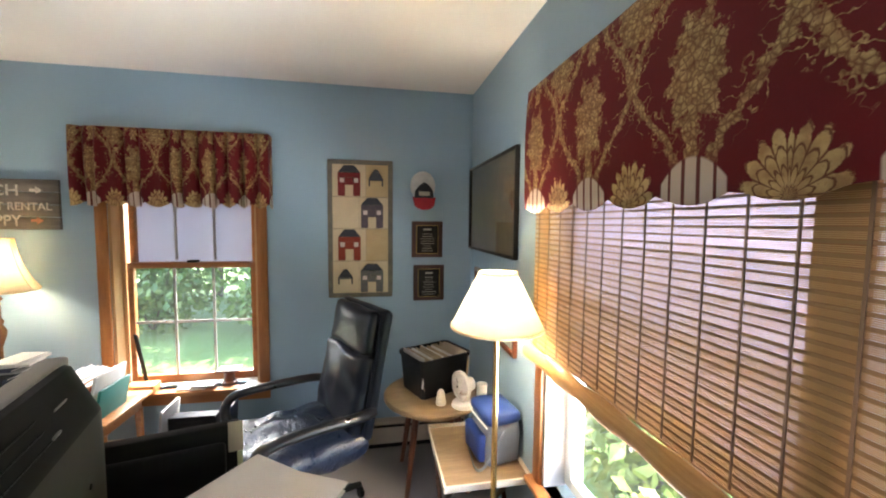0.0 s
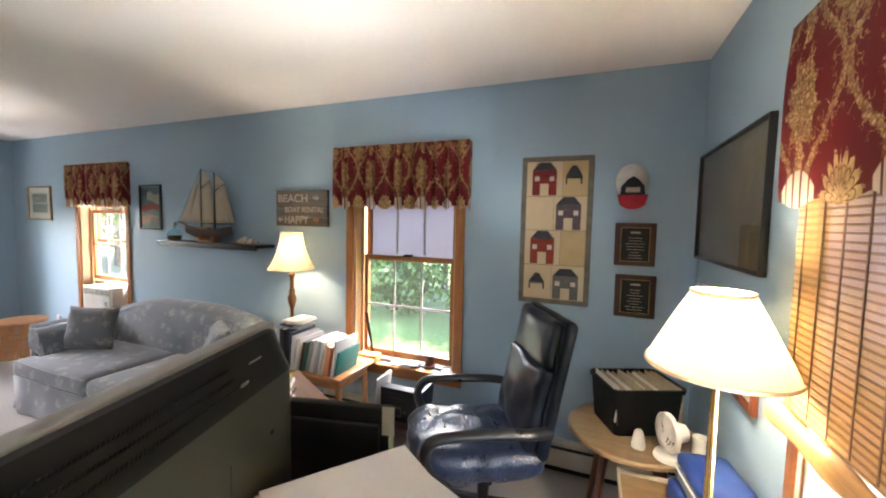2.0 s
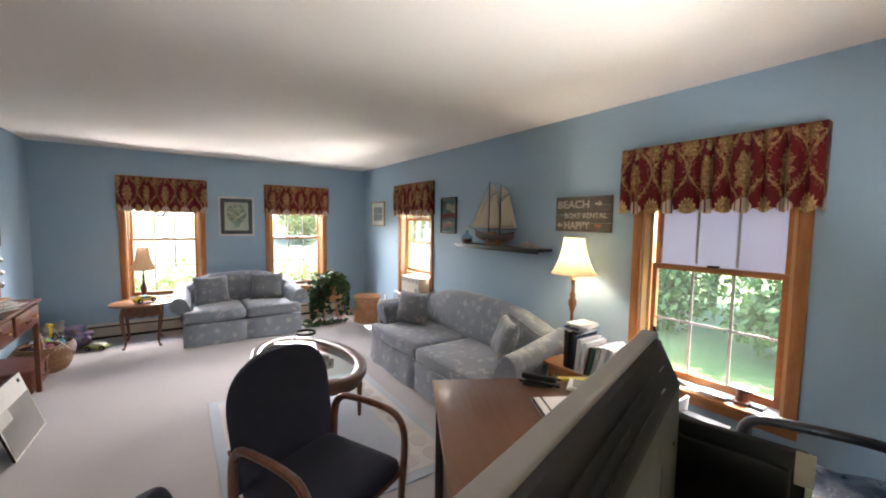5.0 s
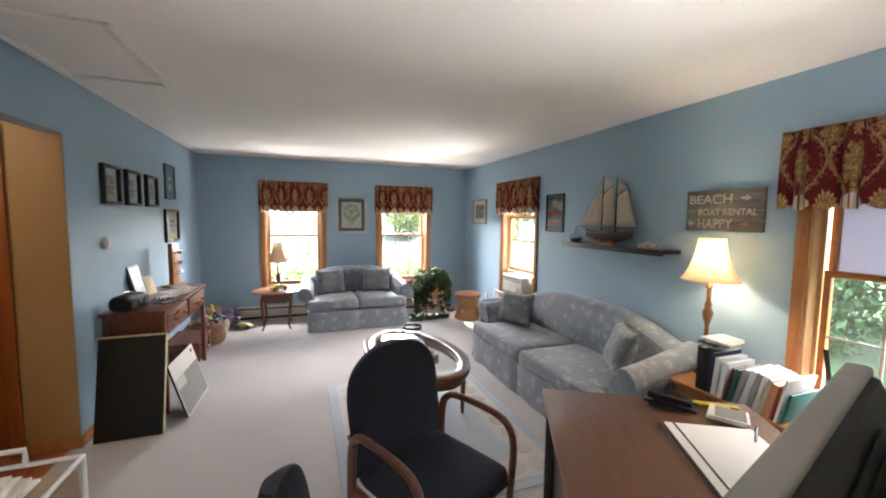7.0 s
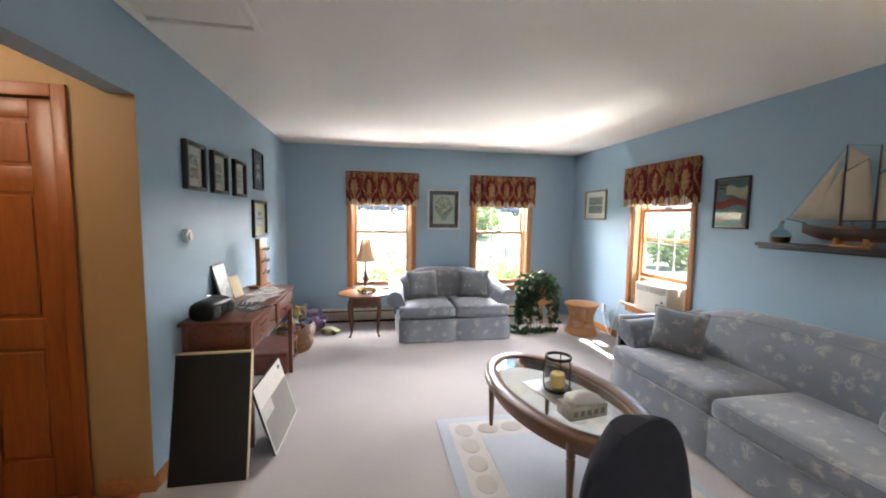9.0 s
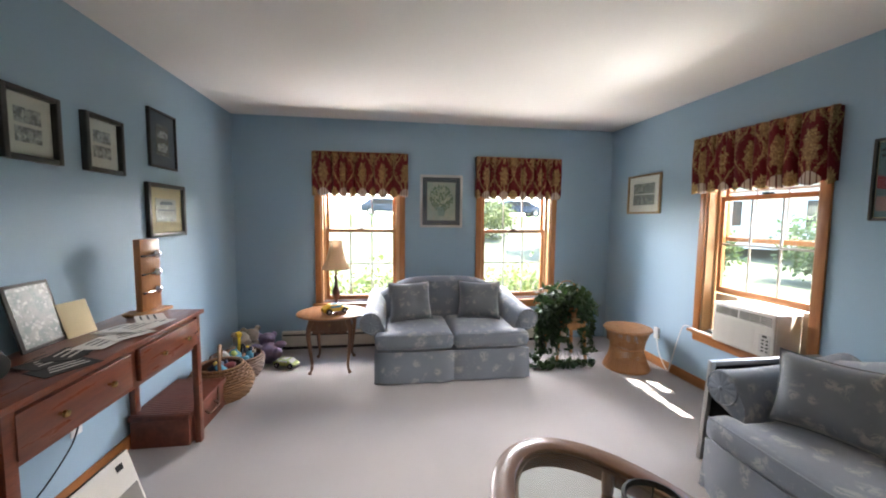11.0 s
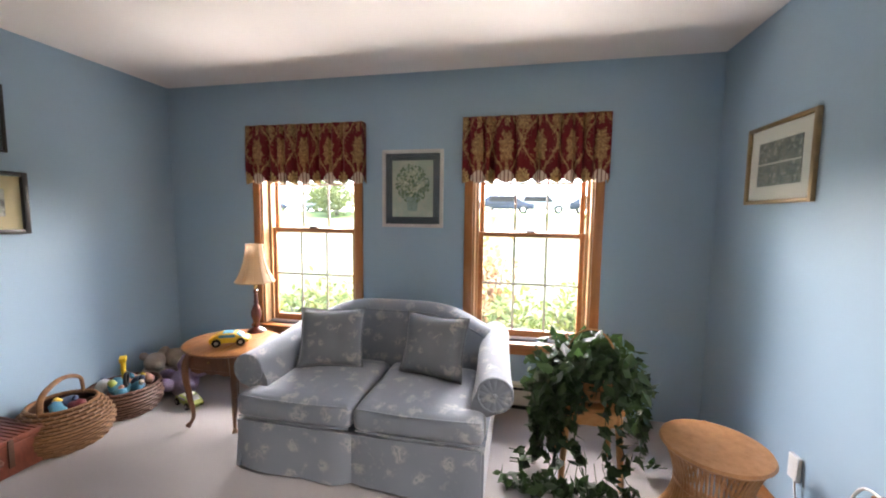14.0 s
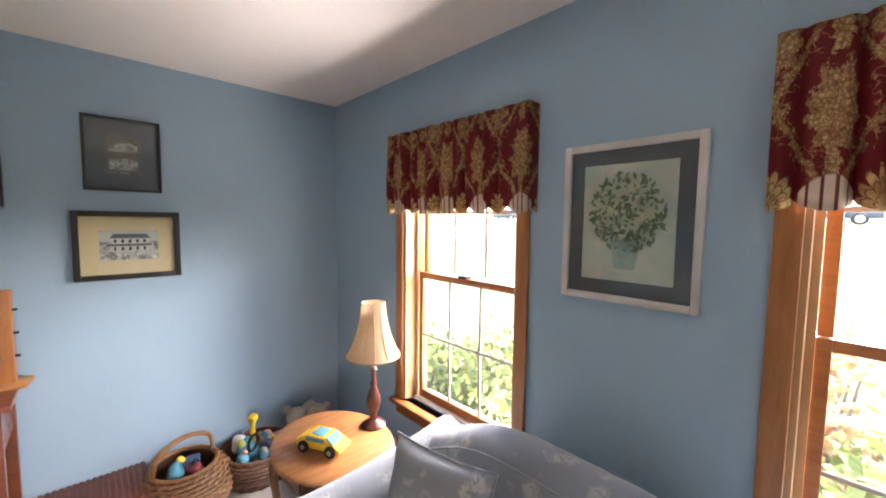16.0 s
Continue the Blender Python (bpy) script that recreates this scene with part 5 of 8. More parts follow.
def air_conditioner():
    a = thing("air_conditioner", pose(-4.86, YN, WIN_Z0), "ivory window air conditioner with louvred front", "air conditioner")
    x0, x1, yf, h = -0.165, 0.305, -0.115, 0.305
    part("body", box((x0, yf + 0.025, 0.006), (x1, 0.36, h), 0.012), ACWHITE, a)
    front = part("front", box((x0 - 0.004, yf, 0.002), (x1 + 0.004, yf + 0.024, h + 0.004), 0.012, 3), ACWHITE, a)
    xm = x0 + 0.21
    for p, q in ((x0 + 0.02, xm - 0.008), (xm + 0.008, x1 - 0.02)):
        part("vent_recess", box((p, yf - 0.001, h - 0.082), (q, yf + 0.004, h - 0.024)), BLACK, front, smooth=0)
        for k in range(4):
            part("louvre", box((p, -0.006, -0.0016), (q, 0.003, 0.0016), m=pose(0, yf - 0.001, h - 0.032 - 0.014 * k, 24)), ACWHITE, front, smooth=0)
        for k in (1, 2):
            xx = p + (q - p) * k / 3
            part("vane", box((xx - 0.0015, yf - 0.0035, h - 0.082), (xx + 0.0015, yf - 0.0012, h - 0.024)), ACWHITE, front, smooth=0)
    part("lip", box((x0 + 0.012, yf - 0.006, h - 0.094), (x1 - 0.012, yf - 0.0005, h - 0.086), 0.002), ACWHITE, front)
    rib = None
    for k in range(24):
        m = pose(0, 0, 0.022 + 0.0078 * k)
        if rib is None:
            rib = part("grille_rib", box((x0 + 0.02, yf - 0.0026, 0), (x1 - 0.135, yf - 0.0005, 0.0044)), ACWHITE, front, smooth=0)
            rib.matrix_basis = m
        else:
            again(rib, "grille_rib", m, front)
    panel = part("control_panel", box((x1 - 0.10, yf - 0.003, 0.03), (x1 - 0.02, yf + 0.001, 0.165), 0.003), PANELGREY, front)
    for k in range(4):
        for i in range(2):
            part("button", box((x1 - 0.078 + 0.030 * i, yf - 0.006, 0.045 + 0.024 * k), (x1 - 0.062 + 0.030 * i, yf - 0.0032, 0.056 + 0.024 * k), 0.002), DARKPL, panel)
    part("display", box((x1 - 0.075, yf - 0.005, 0.142), (x1 - 0.045, yf - 0.0032, 0.156)), BLACK, panel)
    part("emblem", lathe([(0.0, 0.0), (0.008, 0.0), (0.007, 0.0015), (0.0, 0.002)], 14, m=pose(x1 - 0.055, yf, 0.185, 90)), SILVER, front)
    part("filler_right", box((0.3095, 0.09, 0.004), (0.386, 0.105, 0.325)), FILLER, a)
    part("filler_left", box((-0.366, 0.09, 0.004), (-0.1695, 0.105, 0.325)), FILLER, a)
    part("power_cord", tube(curve([(x0 + 0.02, yf + 0.03, 0.02), (x0 - 0.18, -0.07, 0.012), (x0 - 0.335, -0.065, 0.012), (x0 - 0.415, -0.055, -0.15), (x0 - 0.475, -0.06, -0.38), (x0 - 0.535, -0.04, -0.47), (x0 - 0.665, -0.03, -0.35), (x0 - 0.735, -0.012, -0.2)], 6), 0.005, 6), WHITE, a)
    part("plug", box((x0 - 0.765, -0.02, -0.23), (x0 - 0.705, -0.001, -0.12), 0.004), WHITE, a)


air_conditioner()

# ---- pictures and things on the walls ----
MATWHITE = plain("mat_board_white", (0.72, 0.70, 0.64), None, 3, 0.8)
MATGREY = plain("mat_board_grey", (0.10, 0.115, 0.135), None, 3, 0.8)
MATCREAM = plain("mat_board_cream", (0.66, 0.56, 0.34), None, 3, 0.8)
FRAMEBLK = plain("black_frame_wood", (0.014, 0.013, 0.013), (0.022, 0.02, 0.018), 9, 0.35)
FRAMEWHT = plain("silver_white_frame", (0.62, 0.60, 0.57), None, 9, 0.4)
FRAMEGLD = plain("dull_gold_frame", (0.35, 0.25, 0.13), (0.22, 0.15, 0.08), 12, 0.4, 0.3)
MATWARM = plain("mat_board_taupe", (0.16, 0.145, 0.125), None, 3, 0.8)
PGLASS = glass_mat("picture_glass")


def framed(m, w, h, label, frame_mat, bar, mat, margin, art, art_parts=(), deep=0.022, group=""):
    """A framed picture: own x across, z up from its centre, y = 0 the wall, -y into the room."""
    p = thing("framed_picture", m, label, "framed picture", group)
    a, b = w / 2, h / 2
    for lo, hi in (((-a, -deep, -b), (-a + bar, -0.001, b)), ((a - bar, -deep, -b), (a, -0.001, b)), ((-a + bar, -deep, b - bar), (a - bar, -0.001, b)), ((-a + bar, -deep, -b), (a - bar, -0.001, -b + bar))):
        part("frame_bar", box(lo, hi, 0.003), frame_mat, p)
    part("mat_board", box((-a + bar, -0.007, -b + bar), (a - bar, -0.002, b - bar)), mat, p, smooth=0)
    c, d = a - bar - margin, b - bar - margin
    art_ob = part("artwork", box((-c, -0.0095, -d), (c, -0.0072, d)), art, p, smooth=0)
    for k, (bm, mt) in enumerate(art_parts):
        part("motif", bm, mt, art_ob, smooth=0)
    g = part("glazing", box((-a + bar, -0.0145, -b + bar), (a - bar, -0.0135, b - bar)), PGLASS, p, smooth=0)
    g.visible_shadow = False
    return p


ART_GARDEN = picture("pale_garden_wash", (0.52, 0.53, 0.45), (0.44, 0.49, 0.42), (0.54, 0.51, 0.42), 7.0)
ART_LEAF = leaf_mat("painted_leaves", (0.10, 0.17, 0.10), (0.20, 0.26, 0.16))
ART_ROSE = leaf_mat("painted_roses", (0.40, 0.45, 0.33), (0.64, 0.64, 0.50))
ART_VASE = plain("painted_vase", (0.22, 0.31, 0.28), (0.34, 0.42, 0.38), 40)
ART_GREY = picture("grey_photo", (0.40, 0.40, 0.39), (0.16, 0.16, 0.16), (0.62, 0.62, 0.60), 26.0)
ART_DARK = picture("dark_photo", (0.14, 0.14, 0.13), (0.05, 0.05, 0.05), (0.34, 0.33, 0.30), 26.0)
ART_GREEN = picture("teal_print", (0.11, 0.13, 0.12), (0.20, 0.21, 0.18), (0.42, 0.41, 0.36), 22.0)
ART_MAP = picture("brown_chart", (0.19, 0.135, 0.075), (0.15, 0.11, 0.065), (0.24, 0.18, 0.10), 5.0)
P_RED = plain("poster_red", (0.22, 0.03, 0.04))
P_TEAL = plain("poster_teal", (0.10, 0.17, 0.19))
P_CREAM = plain("poster_cream", (0.42, 0.37, 0.29))
P_PINK = plain("poster_pink", (0.30, 0.18, 0.17))


def bouquet():
    r = random.Random(3)
    out = []
    lb = bmesh.new()
    for k in range(330):
        a, q = r.uniform(0, 6.28), 0.135 * r.random() ** 0.6
        x, z = q * math.cos(a) * 0.95, 0.04 + q * math.sin(a) * 1.05
        s = r.uniform(0.008, 0.017)
        d = r.uniform(0, 3.14)
        y = -0.0102 - 0.000008 * k - (0.002 if k > 190 else 0.0)
        lb.faces.new([lb.verts.new((x + s * math.cos(d + t) * (1 if i % 2 else 0.45), y, z + s * math.sin(d + t) * (1 if i % 2 else 0.45))) for i, t in enumerate((0, 1.57, 3.14, 4.71))])
    out.append((lb, ART_LEAF))
    fb = bmesh.new()
    for k in range(18):
        a, q = 2.4 * k, 0.022 * math.sqrt(k) + r.uniform(-0.008, 0.008)
        x, z, s = q * math.cos(a), 0.05 + q * math.sin(a), r.uniform(0.018, 0.026)
        y = -0.0132 - 0.00002 * k
        fb.faces.new([fb.verts.new((x + s * (1 + 0.12 * math.sin(5 * t)) * math.cos(t), y, z + s * math.sin(t))) for t in np.linspace(0, 6.0, 14)])
    out.append((fb, ART_ROSE))
    out.append((prism([(-0.035, -0.165), (0.035, -0.165), (0.052, -0.06), (-0.052, -0.06)], -0.0108, -0.0098, "y"), ART_VASE))
    return out


def on_west(y, z):
    return pose(XW, y, z, 0, 0, 90)


def on_north(x, z):
    return pose(x, YN, z)


def on_south(x, z):
    return pose(x, YS, z, 0, 0, 180)


def on_east(y, z):
    return pose(XE, y, z, 0, 0, -90)


def poster_shapes():
    """Cream clouds, a waving red band and a short dark line of lettering on the teal ground."""
    def wave(z0, z1, amp, x0, x1, y, ph):
        xs = np.linspace(x0, x1, 15)
        lower = [(x, z0 + amp * math.sin(x * 22 + ph)) for x in xs]
        upper = [(x, z1 + amp * 0.8 * math.sin(x * 27 + ph + 0.6)) for x in xs[::-1]]
        return prism(lower + upper, y, y + 0.0008, "y")
    return [(wave(-0.035, 0.03, 0.016, -0.14, 0.14, -0.0106, 0.5), P_RED), (wave(0.05, 0.14, 0.022, -0.05, 0.138, -0.0108, 2.0), P_CREAM),
            (wave(-0.15, -0.075, 0.018, -0.138, 0.10, -0.0107, 1.0), P_PINK), (wave(-0.10, -0.085, 0.008, -0.02, 0.135, -0.0110, 0.0), P_CREAM),
            (box((-0.13, -0.0112, 0.15), (-0.03, -0.0100, 0.165)), FRAMEBLK), (box((-0.13, -0.0112, 0.12), (-0.07, -0.0100, 0.135)), FRAMEBLK)]


framed(on_west(0.696, 1.598), 0.47, 0.573, "watercolour bouquet in a white frame with a slate mat", FRAMEWHT, 0.025, MATGREY, 0.053, ART_GARDEN, bouquet())
framed(on_north(-6.055, 1.68), 0.50, 0.40, "print of small grey scenes in a gold frame", FRAMEGLD, 0.02, MATWHITE, 0.07, ART_GREEN, [(box((-0.16, -0.0108, -0.004), (0.16, -0.0101, 0.004)), MATWHITE)])
framed(on_north(-4.03, 1.64), 0.325, 0.44, "poster of red and cream shapes in a black frame", FRAMEBLK, 0.016, MATCREAM, 0.004, P_TEAL, poster_shapes())
for cx, lb in ((-4.005, "double"), (-4.405, "double"), (-4.84, "double")):
    framed(on_south(cx, 1.79), 0.285, 0.305, "two stacked grey photographs in a black frame", FRAMEBLK, 0.024, MATWHITE, 0.055, ART_GREY, [(box((-0.09, -0.0105, -0.008), (0.09, -0.0098, 0.008)), MATWHITE)], 0.035, "row of black-framed photographs")
framed(on_south(-5.415, 1.927), 0.325, 0.385, "dark landscape photograph with grey mat in a thin black frame", FRAMEBLK, 0.014, MATGREY, 0.075, ART_DARK, [(box((-0.070, -0.0102, -0.088), (0.070, -0.0098, 0.088)), MATWARM), (prism([(-0.06, 0.015), (0.06, 0.015), (0.06, 0.05), (0.025, 0.068), (-0.02, 0.06), (-0.06, 0.04)], -0.0106, -0.0103, "y"), ART_GREY), (prism([(-0.06, -0.078), (0.06, -0.078), (0.06, -0.03), (0.02, -0.012), (-0.06, -0.03)], -0.0106, -0.0103, "y"), ART_GREY)])
def farmhouse():
    """A white house with two rows of windows and a porch, as the photograph shows it."""
    out = [(box((-0.122, -0.0100, 0.02), (0.122, -0.0097, 0.078)), P_SKY), (box((-0.075, -0.0104, -0.035), (0.085, -0.0101, 0.038)), P_HOUSE),
           (prism([(-0.082, 0.038), (0.092, 0.038), (0.075, 0.062), (-0.065, 0.062)], -0.0106, -0.0102, "y"), MATGREY), (prism([(-0.10, -0.004), (0.10, -0.004), (0.09, 0.008), (-0.09, 0.008)], -0.0109, -0.0106, "y"), MATGREY)]
    for k in range(5):
        x = -0.06 + 0.031 * k
        out.append((box((x - 0.006, -0.0109, 0.014), (x + 0.006, -0.0105, 0.032)), FRAMEBLK))
        out.append((box((x - 0.006, -0.0109, -0.028), (x + 0.006, -0.0105, -0.008)), FRAMEBLK))
    for k in range(6):
        out.append((box((-0.096 + 0.038 * k, -0.0112, -0.036), (-0.093 + 0.038 * k, -0.0108, -0.005)), P_SKY))
    return out


P_SKY = plain("photo_pale_sky", (0.50, 0.50, 0.48))
P_HOUSE = plain("photo_house_white", (0.55, 0.54, 0.50))
framed(on_south(-5.425, 1.445), 0.455, 0.365, "photograph of a white farmhouse with cream mat in a black frame", FRAMEBLK, 0.028, MATCREAM, 0.075, ART_GREY, farmhouse(), 0.03)
framed(on_east(2.265, 1.655), 0.87, 0.545, "large brown chart in a narrow black frame", FRAMEBLK, 0.012, MATGREY, 0.002, ART_MAP, deep=0.025)
framed(on_east(2.18, 1.09), 0.74, 0.36, "print with white mat in a cherry frame, behind the floor lamp", CHERRY, 0.024, MATWHITE, 0.07, ART_GREY)


def thermostat():
    t = thing("thermostat", on_south(-3.86, 1.345), "round silver wall thermostat", "thermostat")
    part("plate", lathe([(0.0, 0.001), (0.046, 0.001), (0.046, 0.012), (0.042, 0.03), (0.03, 0.036), (0.0, 0.036)], 28, m=pose(0, 0, 0, 90)), SILVER, t)
    part("dial", lathe([(0.0, 0.0362), (0.026, 0.0362), (0.024, 0.042), (0.0, 0.042)], 24, m=pose(0, 0, 0, 90)), ACWHITE, t)


thermostat()

QUILT = plain("cream_quilt_cloth", (0.58, 0.47, 0.30), (0.52, 0.42, 0.27), 12, 0.9, bump=0.4, fine=160)
QCLOTH = {"border": plain("olive_quilt_border", (0.19, 0.165, 0.12), (0.10, 0.10, 0.09), 16, 0.9, bump=0.4), "tan": plain("tan_quilt_cloth", (0.50, 0.38, 0.20), (0.44, 0.32, 0.16), 14, 0.9), "red": plain("barn_red_cloth", (0.20, 0.02, 0.018), (0.15, 0.016, 0.016), 14, 0.9), "roof": plain("slate_roof_cloth", (0.028, 0.033, 0.045), (0.05, 0.05, 0.06), 40, 0.9), "plum": plain("plum_cloth", (0.10, 0.075, 0.09), (0.07, 0.055, 0.07), 40, 0.9), "slate": plain("grey_print_cloth", (0.09, 0.10, 0.115), (0.15, 0.14, 0.12), 50, 0.9), "window": plain("pale_pink_cloth", (0.62, 0.50, 0.46)), "rust": plain("rust_cloth", (0.25, 0.035, 0.016), (0.2, 0.03, 0.016), 14, 0.9)}


def quilt():
    q = thing("wall_quilt", pose(-0.17, YN, 1.508), "hanging patchwork quilt of red and grey houses on cream", "quilt")
    a, b = 0.212, 0.457
    part("batting", softbox((-a, -0.014, -b), (a, -0.001, b), 0.006, 0, 6, wrinkle=0.002), QCLOTH["border"], q)
    def patch(name, x0, x1, z0, z1, mt, y, bev=0.0015):
        part(name, box((x0, y - 0.003, z0), (x1, y, z1), bev, 1), mt, q)
    iw, ih = a - 0.032, b - 0.032
    rows = [(ih - 0.21, ih), (ih - 0.42, ih - 0.213), (ih - 0.635, ih - 0.423), (-ih, ih - 0.638)]
    for i, (z0, z1) in enumerate(rows):
        split = 0.035 if i in (0, 2) else -0.012
        patch("block", -iw, split - 0.0008, z0, z1, QUILT, -0.0145)
        patch("block", split + 0.0008, iw, z0, z1, QCLOTH["tan"] if i in (0, 2) else QUILT, -0.0145)
    def house(x, z, w, h, body):
        y = -0.018
        patch("house_wall", x - w / 2, x - w * 0.18, z, z + h * 0.6, body, y)
        patch("house_wall", x + w * 0.18, x + w / 2, z, z + h * 0.6, body, y)
        patch("house_wall", x - w * 0.179, x + w * 0.179, z + h * 0.36, z + h * 0.6, body, y)
        patch("house_window", x - w * 0.40, x - w * 0.21, z + h * 0.44, z + h * 0.58, QCLOTH["window"], y - 0.0032, 0)
        patch("house_window", x + w * 0.21, x + w * 0.40, z + h * 0.44, z + h * 0.58, QCLOTH["window"], y - 0.0032, 0)
        patch("house_wall", x - w / 2, x + w / 2, z + h * 0.602, z + h * 0.76, body, y)
        part("house_roof", prism([(x - w / 2, z + h * 0.762), (x + w / 2, z + h * 0.762), (x + w * 0.22, z + h), (x - w * 0.22, z + h)], y - 0.003, y, "y"), QCLOTH["roof"], q)
    def barn(x, z, w, h, body):
        y = -0.018
        patch("barn_wall", x - w / 2, x - w * 0.4, z, z + h * 0.45, QCLOTH["roof"], y)
        patch("barn_wall", x + w * 0.4, x + w / 2, z, z + h * 0.45, QCLOTH["roof"], y)
        patch("barn_wall", x - w * 0.399, x + w * 0.399, z + h * 0.33, z + h * 0.45, body, y)
        part("barn_roof", prism([(x - w / 2, z + h * 0.452), (x + w / 2, z + h * 0.452), (x + w * 0.12, z + h), (x - w * 0.12, z + h)], y - 0.003, y, "y"), body if body is not QCLOTH["slate"] else QCLOTH["roof"], q)
    house(-0.073, rows[0][0] + 0.004, 0.145, 0.20, QCLOTH["red"])
    barn(0.10, rows[0][0] + 0.07, 0.095, 0.11, QCLOTH["roof"])
    house(0.075, rows[1][0] + 0.004, 0.145, 0.20, QCLOTH["plum"])
    house(-0.073, rows[2][0] + 0.004, 0.145, 0.205, QCLOTH["rust"])
    barn(-0.10, rows[3][0] + 0.06, 0.095, 0.10, QCLOTH["slate"])
    house(0.073, rows[3][0] + 0.004, 0.15, 0.19, QCLOTH["slate"])


quilt()
GILT = plain("gilt_plate", (0.55, 0.40, 0.14), (0.45, 0.32, 0.10), 8, 0.3, 0.9)
PLATE = plain("black_plate", (0.012, 0.010, 0.009), None, 8, 0.42, spec=0.15)
DARKFRAME = wood("dark_plaque_wood", (0.07, 0.024, 0.014), (0.04, 0.014, 0.009), (7, 7, 1), 4.0, 0.35)
SIGNGREY = plain("pale_engraving", (0.42, 0.40, 0.34), None, 8, 0.5)


def plaque(x, z, label, mat):
    p = thing("award_plaque", on_north(x, z), label, "plaque", "award plaques")
    part("backing", box((-0.107, -0.018, -0.124), (0.107, -0.001, 0.124), 0.005), DARKFRAME, p)
    part("border", box((-0.0755, -0.0195, -0.0975), (0.0755, -0.0182, 0.0975)), GILT, p, smooth=0)
    plate = part("plate", box((-0.073, -0.0215, -0.095), (0.073, -0.0197, 0.095)), mat, p, smooth=0)
    r = random.Random(int(z * 100))
    part("text_bar", box((-0.026, -0.0225, 0.064), (0.026, -0.0217, 0.074)), SIGNGREY, plate, smooth=0)
    for k in range(8):
        w = r.uniform(0.02, 0.052)
        zz = 0.036 - 0.0165 * k
        part("text_bar", box((-w, -0.0225, zz), (w, -0.0217, zz + 0.0028)), SIGNGREY, plate, smooth=0)


plaque(0.277, 1.442, "award plaque with a bronze plate on dark wood", PLATE)
plaque(0.29, 1.142, "award plaque with a black plate on dark wood", PLATE)
CAPWHITE = plain("white_cap_cloth", (0.66, 0.65, 0.62), None, 20, 0.9)
CAPRED = plain("red_cap_cloth", (0.42, 0.016, 0.03), None, 20, 0.8)
CAPNAVY = plain("navy_cap_cloth", (0.02, 0.02, 0.028), None, 20, 0.9)


def cap():
    c = thing("baseball_cap", on_north(0.245, 1.77), "white baseball cap with red brim hung on the wall", "cap")
    rings = []
    for k in range(9):
        q = k / 8 * math.pi / 2
        rings.append([Vector((0.085 * math.cos(q) * math.cos(t), -0.002 - 0.085 * math.sin(q), 0.035 + 0.10 * math.cos(q) * math.sin(t))) for t in (2 * math.pi * i / 24 for i in range(24))])
    part("crown", loft(rings), CAPWHITE, c, smooth=80)
    part("front_panel", prism([(-0.062, -0.05), (0.062, -0.05), (0.058, 0.0), (0.03, 0.035), (0.0, 0.055), (-0.03, 0.035), (-0.058, 0.0)], -0.0905, -0.05, "y"), CAPNAVY, c)
    part("patch", box((-0.036, -0.094, -0.035), (0.036, -0.0907, -0.008), 0.003), P_CREAM, c)
    rings = []
    for k in range(13):
        u = -1 + 2 * k / 12
        x = 0.078 * u
        z1 = -0.045
        z0 = -0.045 - 0.085 * math.sqrt(max(0.0, 1 - u ** 2)) ** 0.7
        y = -0.105 + 0.03 * u * u
        rings.append([Vector((x, y + 0.015, z1)), Vector((x, y - 0.012, z0)), Vector((x, y - 0.008, z0)), Vector((x, y + 0.022, z1))])
    part("brim", loft(rings), CAPRED, c, smooth=60)


cap()
SIGNWOOD = wood("weathered_sign_board", (0.15, 0.135, 0.12), (0.085, 0.075, 0.068), (1, 9, 9), 5.0, 0.7)
SIGNWHITE = plain("chalky_paint", (0.54, 0.51, 0.46), (0.28, 0.26, 0.23), 55, 0.9)
SIGNRED = plain("faded_red_paint", (0.40, 0.16, 0.11), None, 40, 0.9)


def lettering(text, size, mat, parent, x, z, y, width):
    cu = bpy.data.curves.new("lettering", "FONT")
    cu.body, cu.size, cu.extrude, cu.align_x = text, size, 0.001, "LEFT"
    cu.offset = size * 0.012
    ob = bpy.data.objects.new("lettering", cu)
    me = bpy.data.meshes.new_from_object(ob)
    bpy.data.objects.remove(ob)
    xs = [v.co.x for v in me.vertices]
    k = width / (max(xs) - min(xs))
    for v in me.vertices:
        v.co = Vector(((v.co.x - min(xs)) * k, v.co.y, v.co.z))
    me.materials.append(mat)
    ob = new("lettering", me)
    ob.parent = parent
    ob.matrix_basis = pose(x, y, z, 90)
    return ob


def beach_sign():
    s = thing("wooden_sign", on_north(-2.14, 1.638), "weathered dark wooden sign with chalky painted words", "sign")
    for k in range(4):
        z0 = -0.144 + 0.0725 * k
        part("plank", box((-0.26, -0.022, z0), (0.26, -0.002, z0 + 0.0705), 0.002), SIGNWOOD, s)
    lettering("BEACH", 0.088, SIGNWHITE, s, -0.235, 0.05, -0.0235, 0.30)
    lettering("BOAT RENTAL", 0.062, SIGNWHITE, s, -0.165, -0.032, -0.0235, 0.39)
    lettering("HAPPY", 0.088, SIGNWHITE, s, -0.165, -0.122, -0.0235, 0.24)
    def arrow(x, z, d, mt):
        pts = [(0, 0.008), (0.03, 0.008), (0.03, 0.022), (0.062, 0.0), (0.03, -0.022), (0.03, -0.008), (0, -0.008)]
        part("arrow", prism([(x + d * p[0], z + p[1]) for p in pts], -0.0245, -0.0222, "y"), mt, s, smooth=0)
    arrow(0.12, 0.082, 1, SIGNWHITE)
    arrow(-0.185, -0.01, -1, P_TEAL)
    arrow(-0.185, -0.092, -1, SIGNWHITE)
    arrow(0.12, -0.092, 1, SIGNRED)


beach_sign()

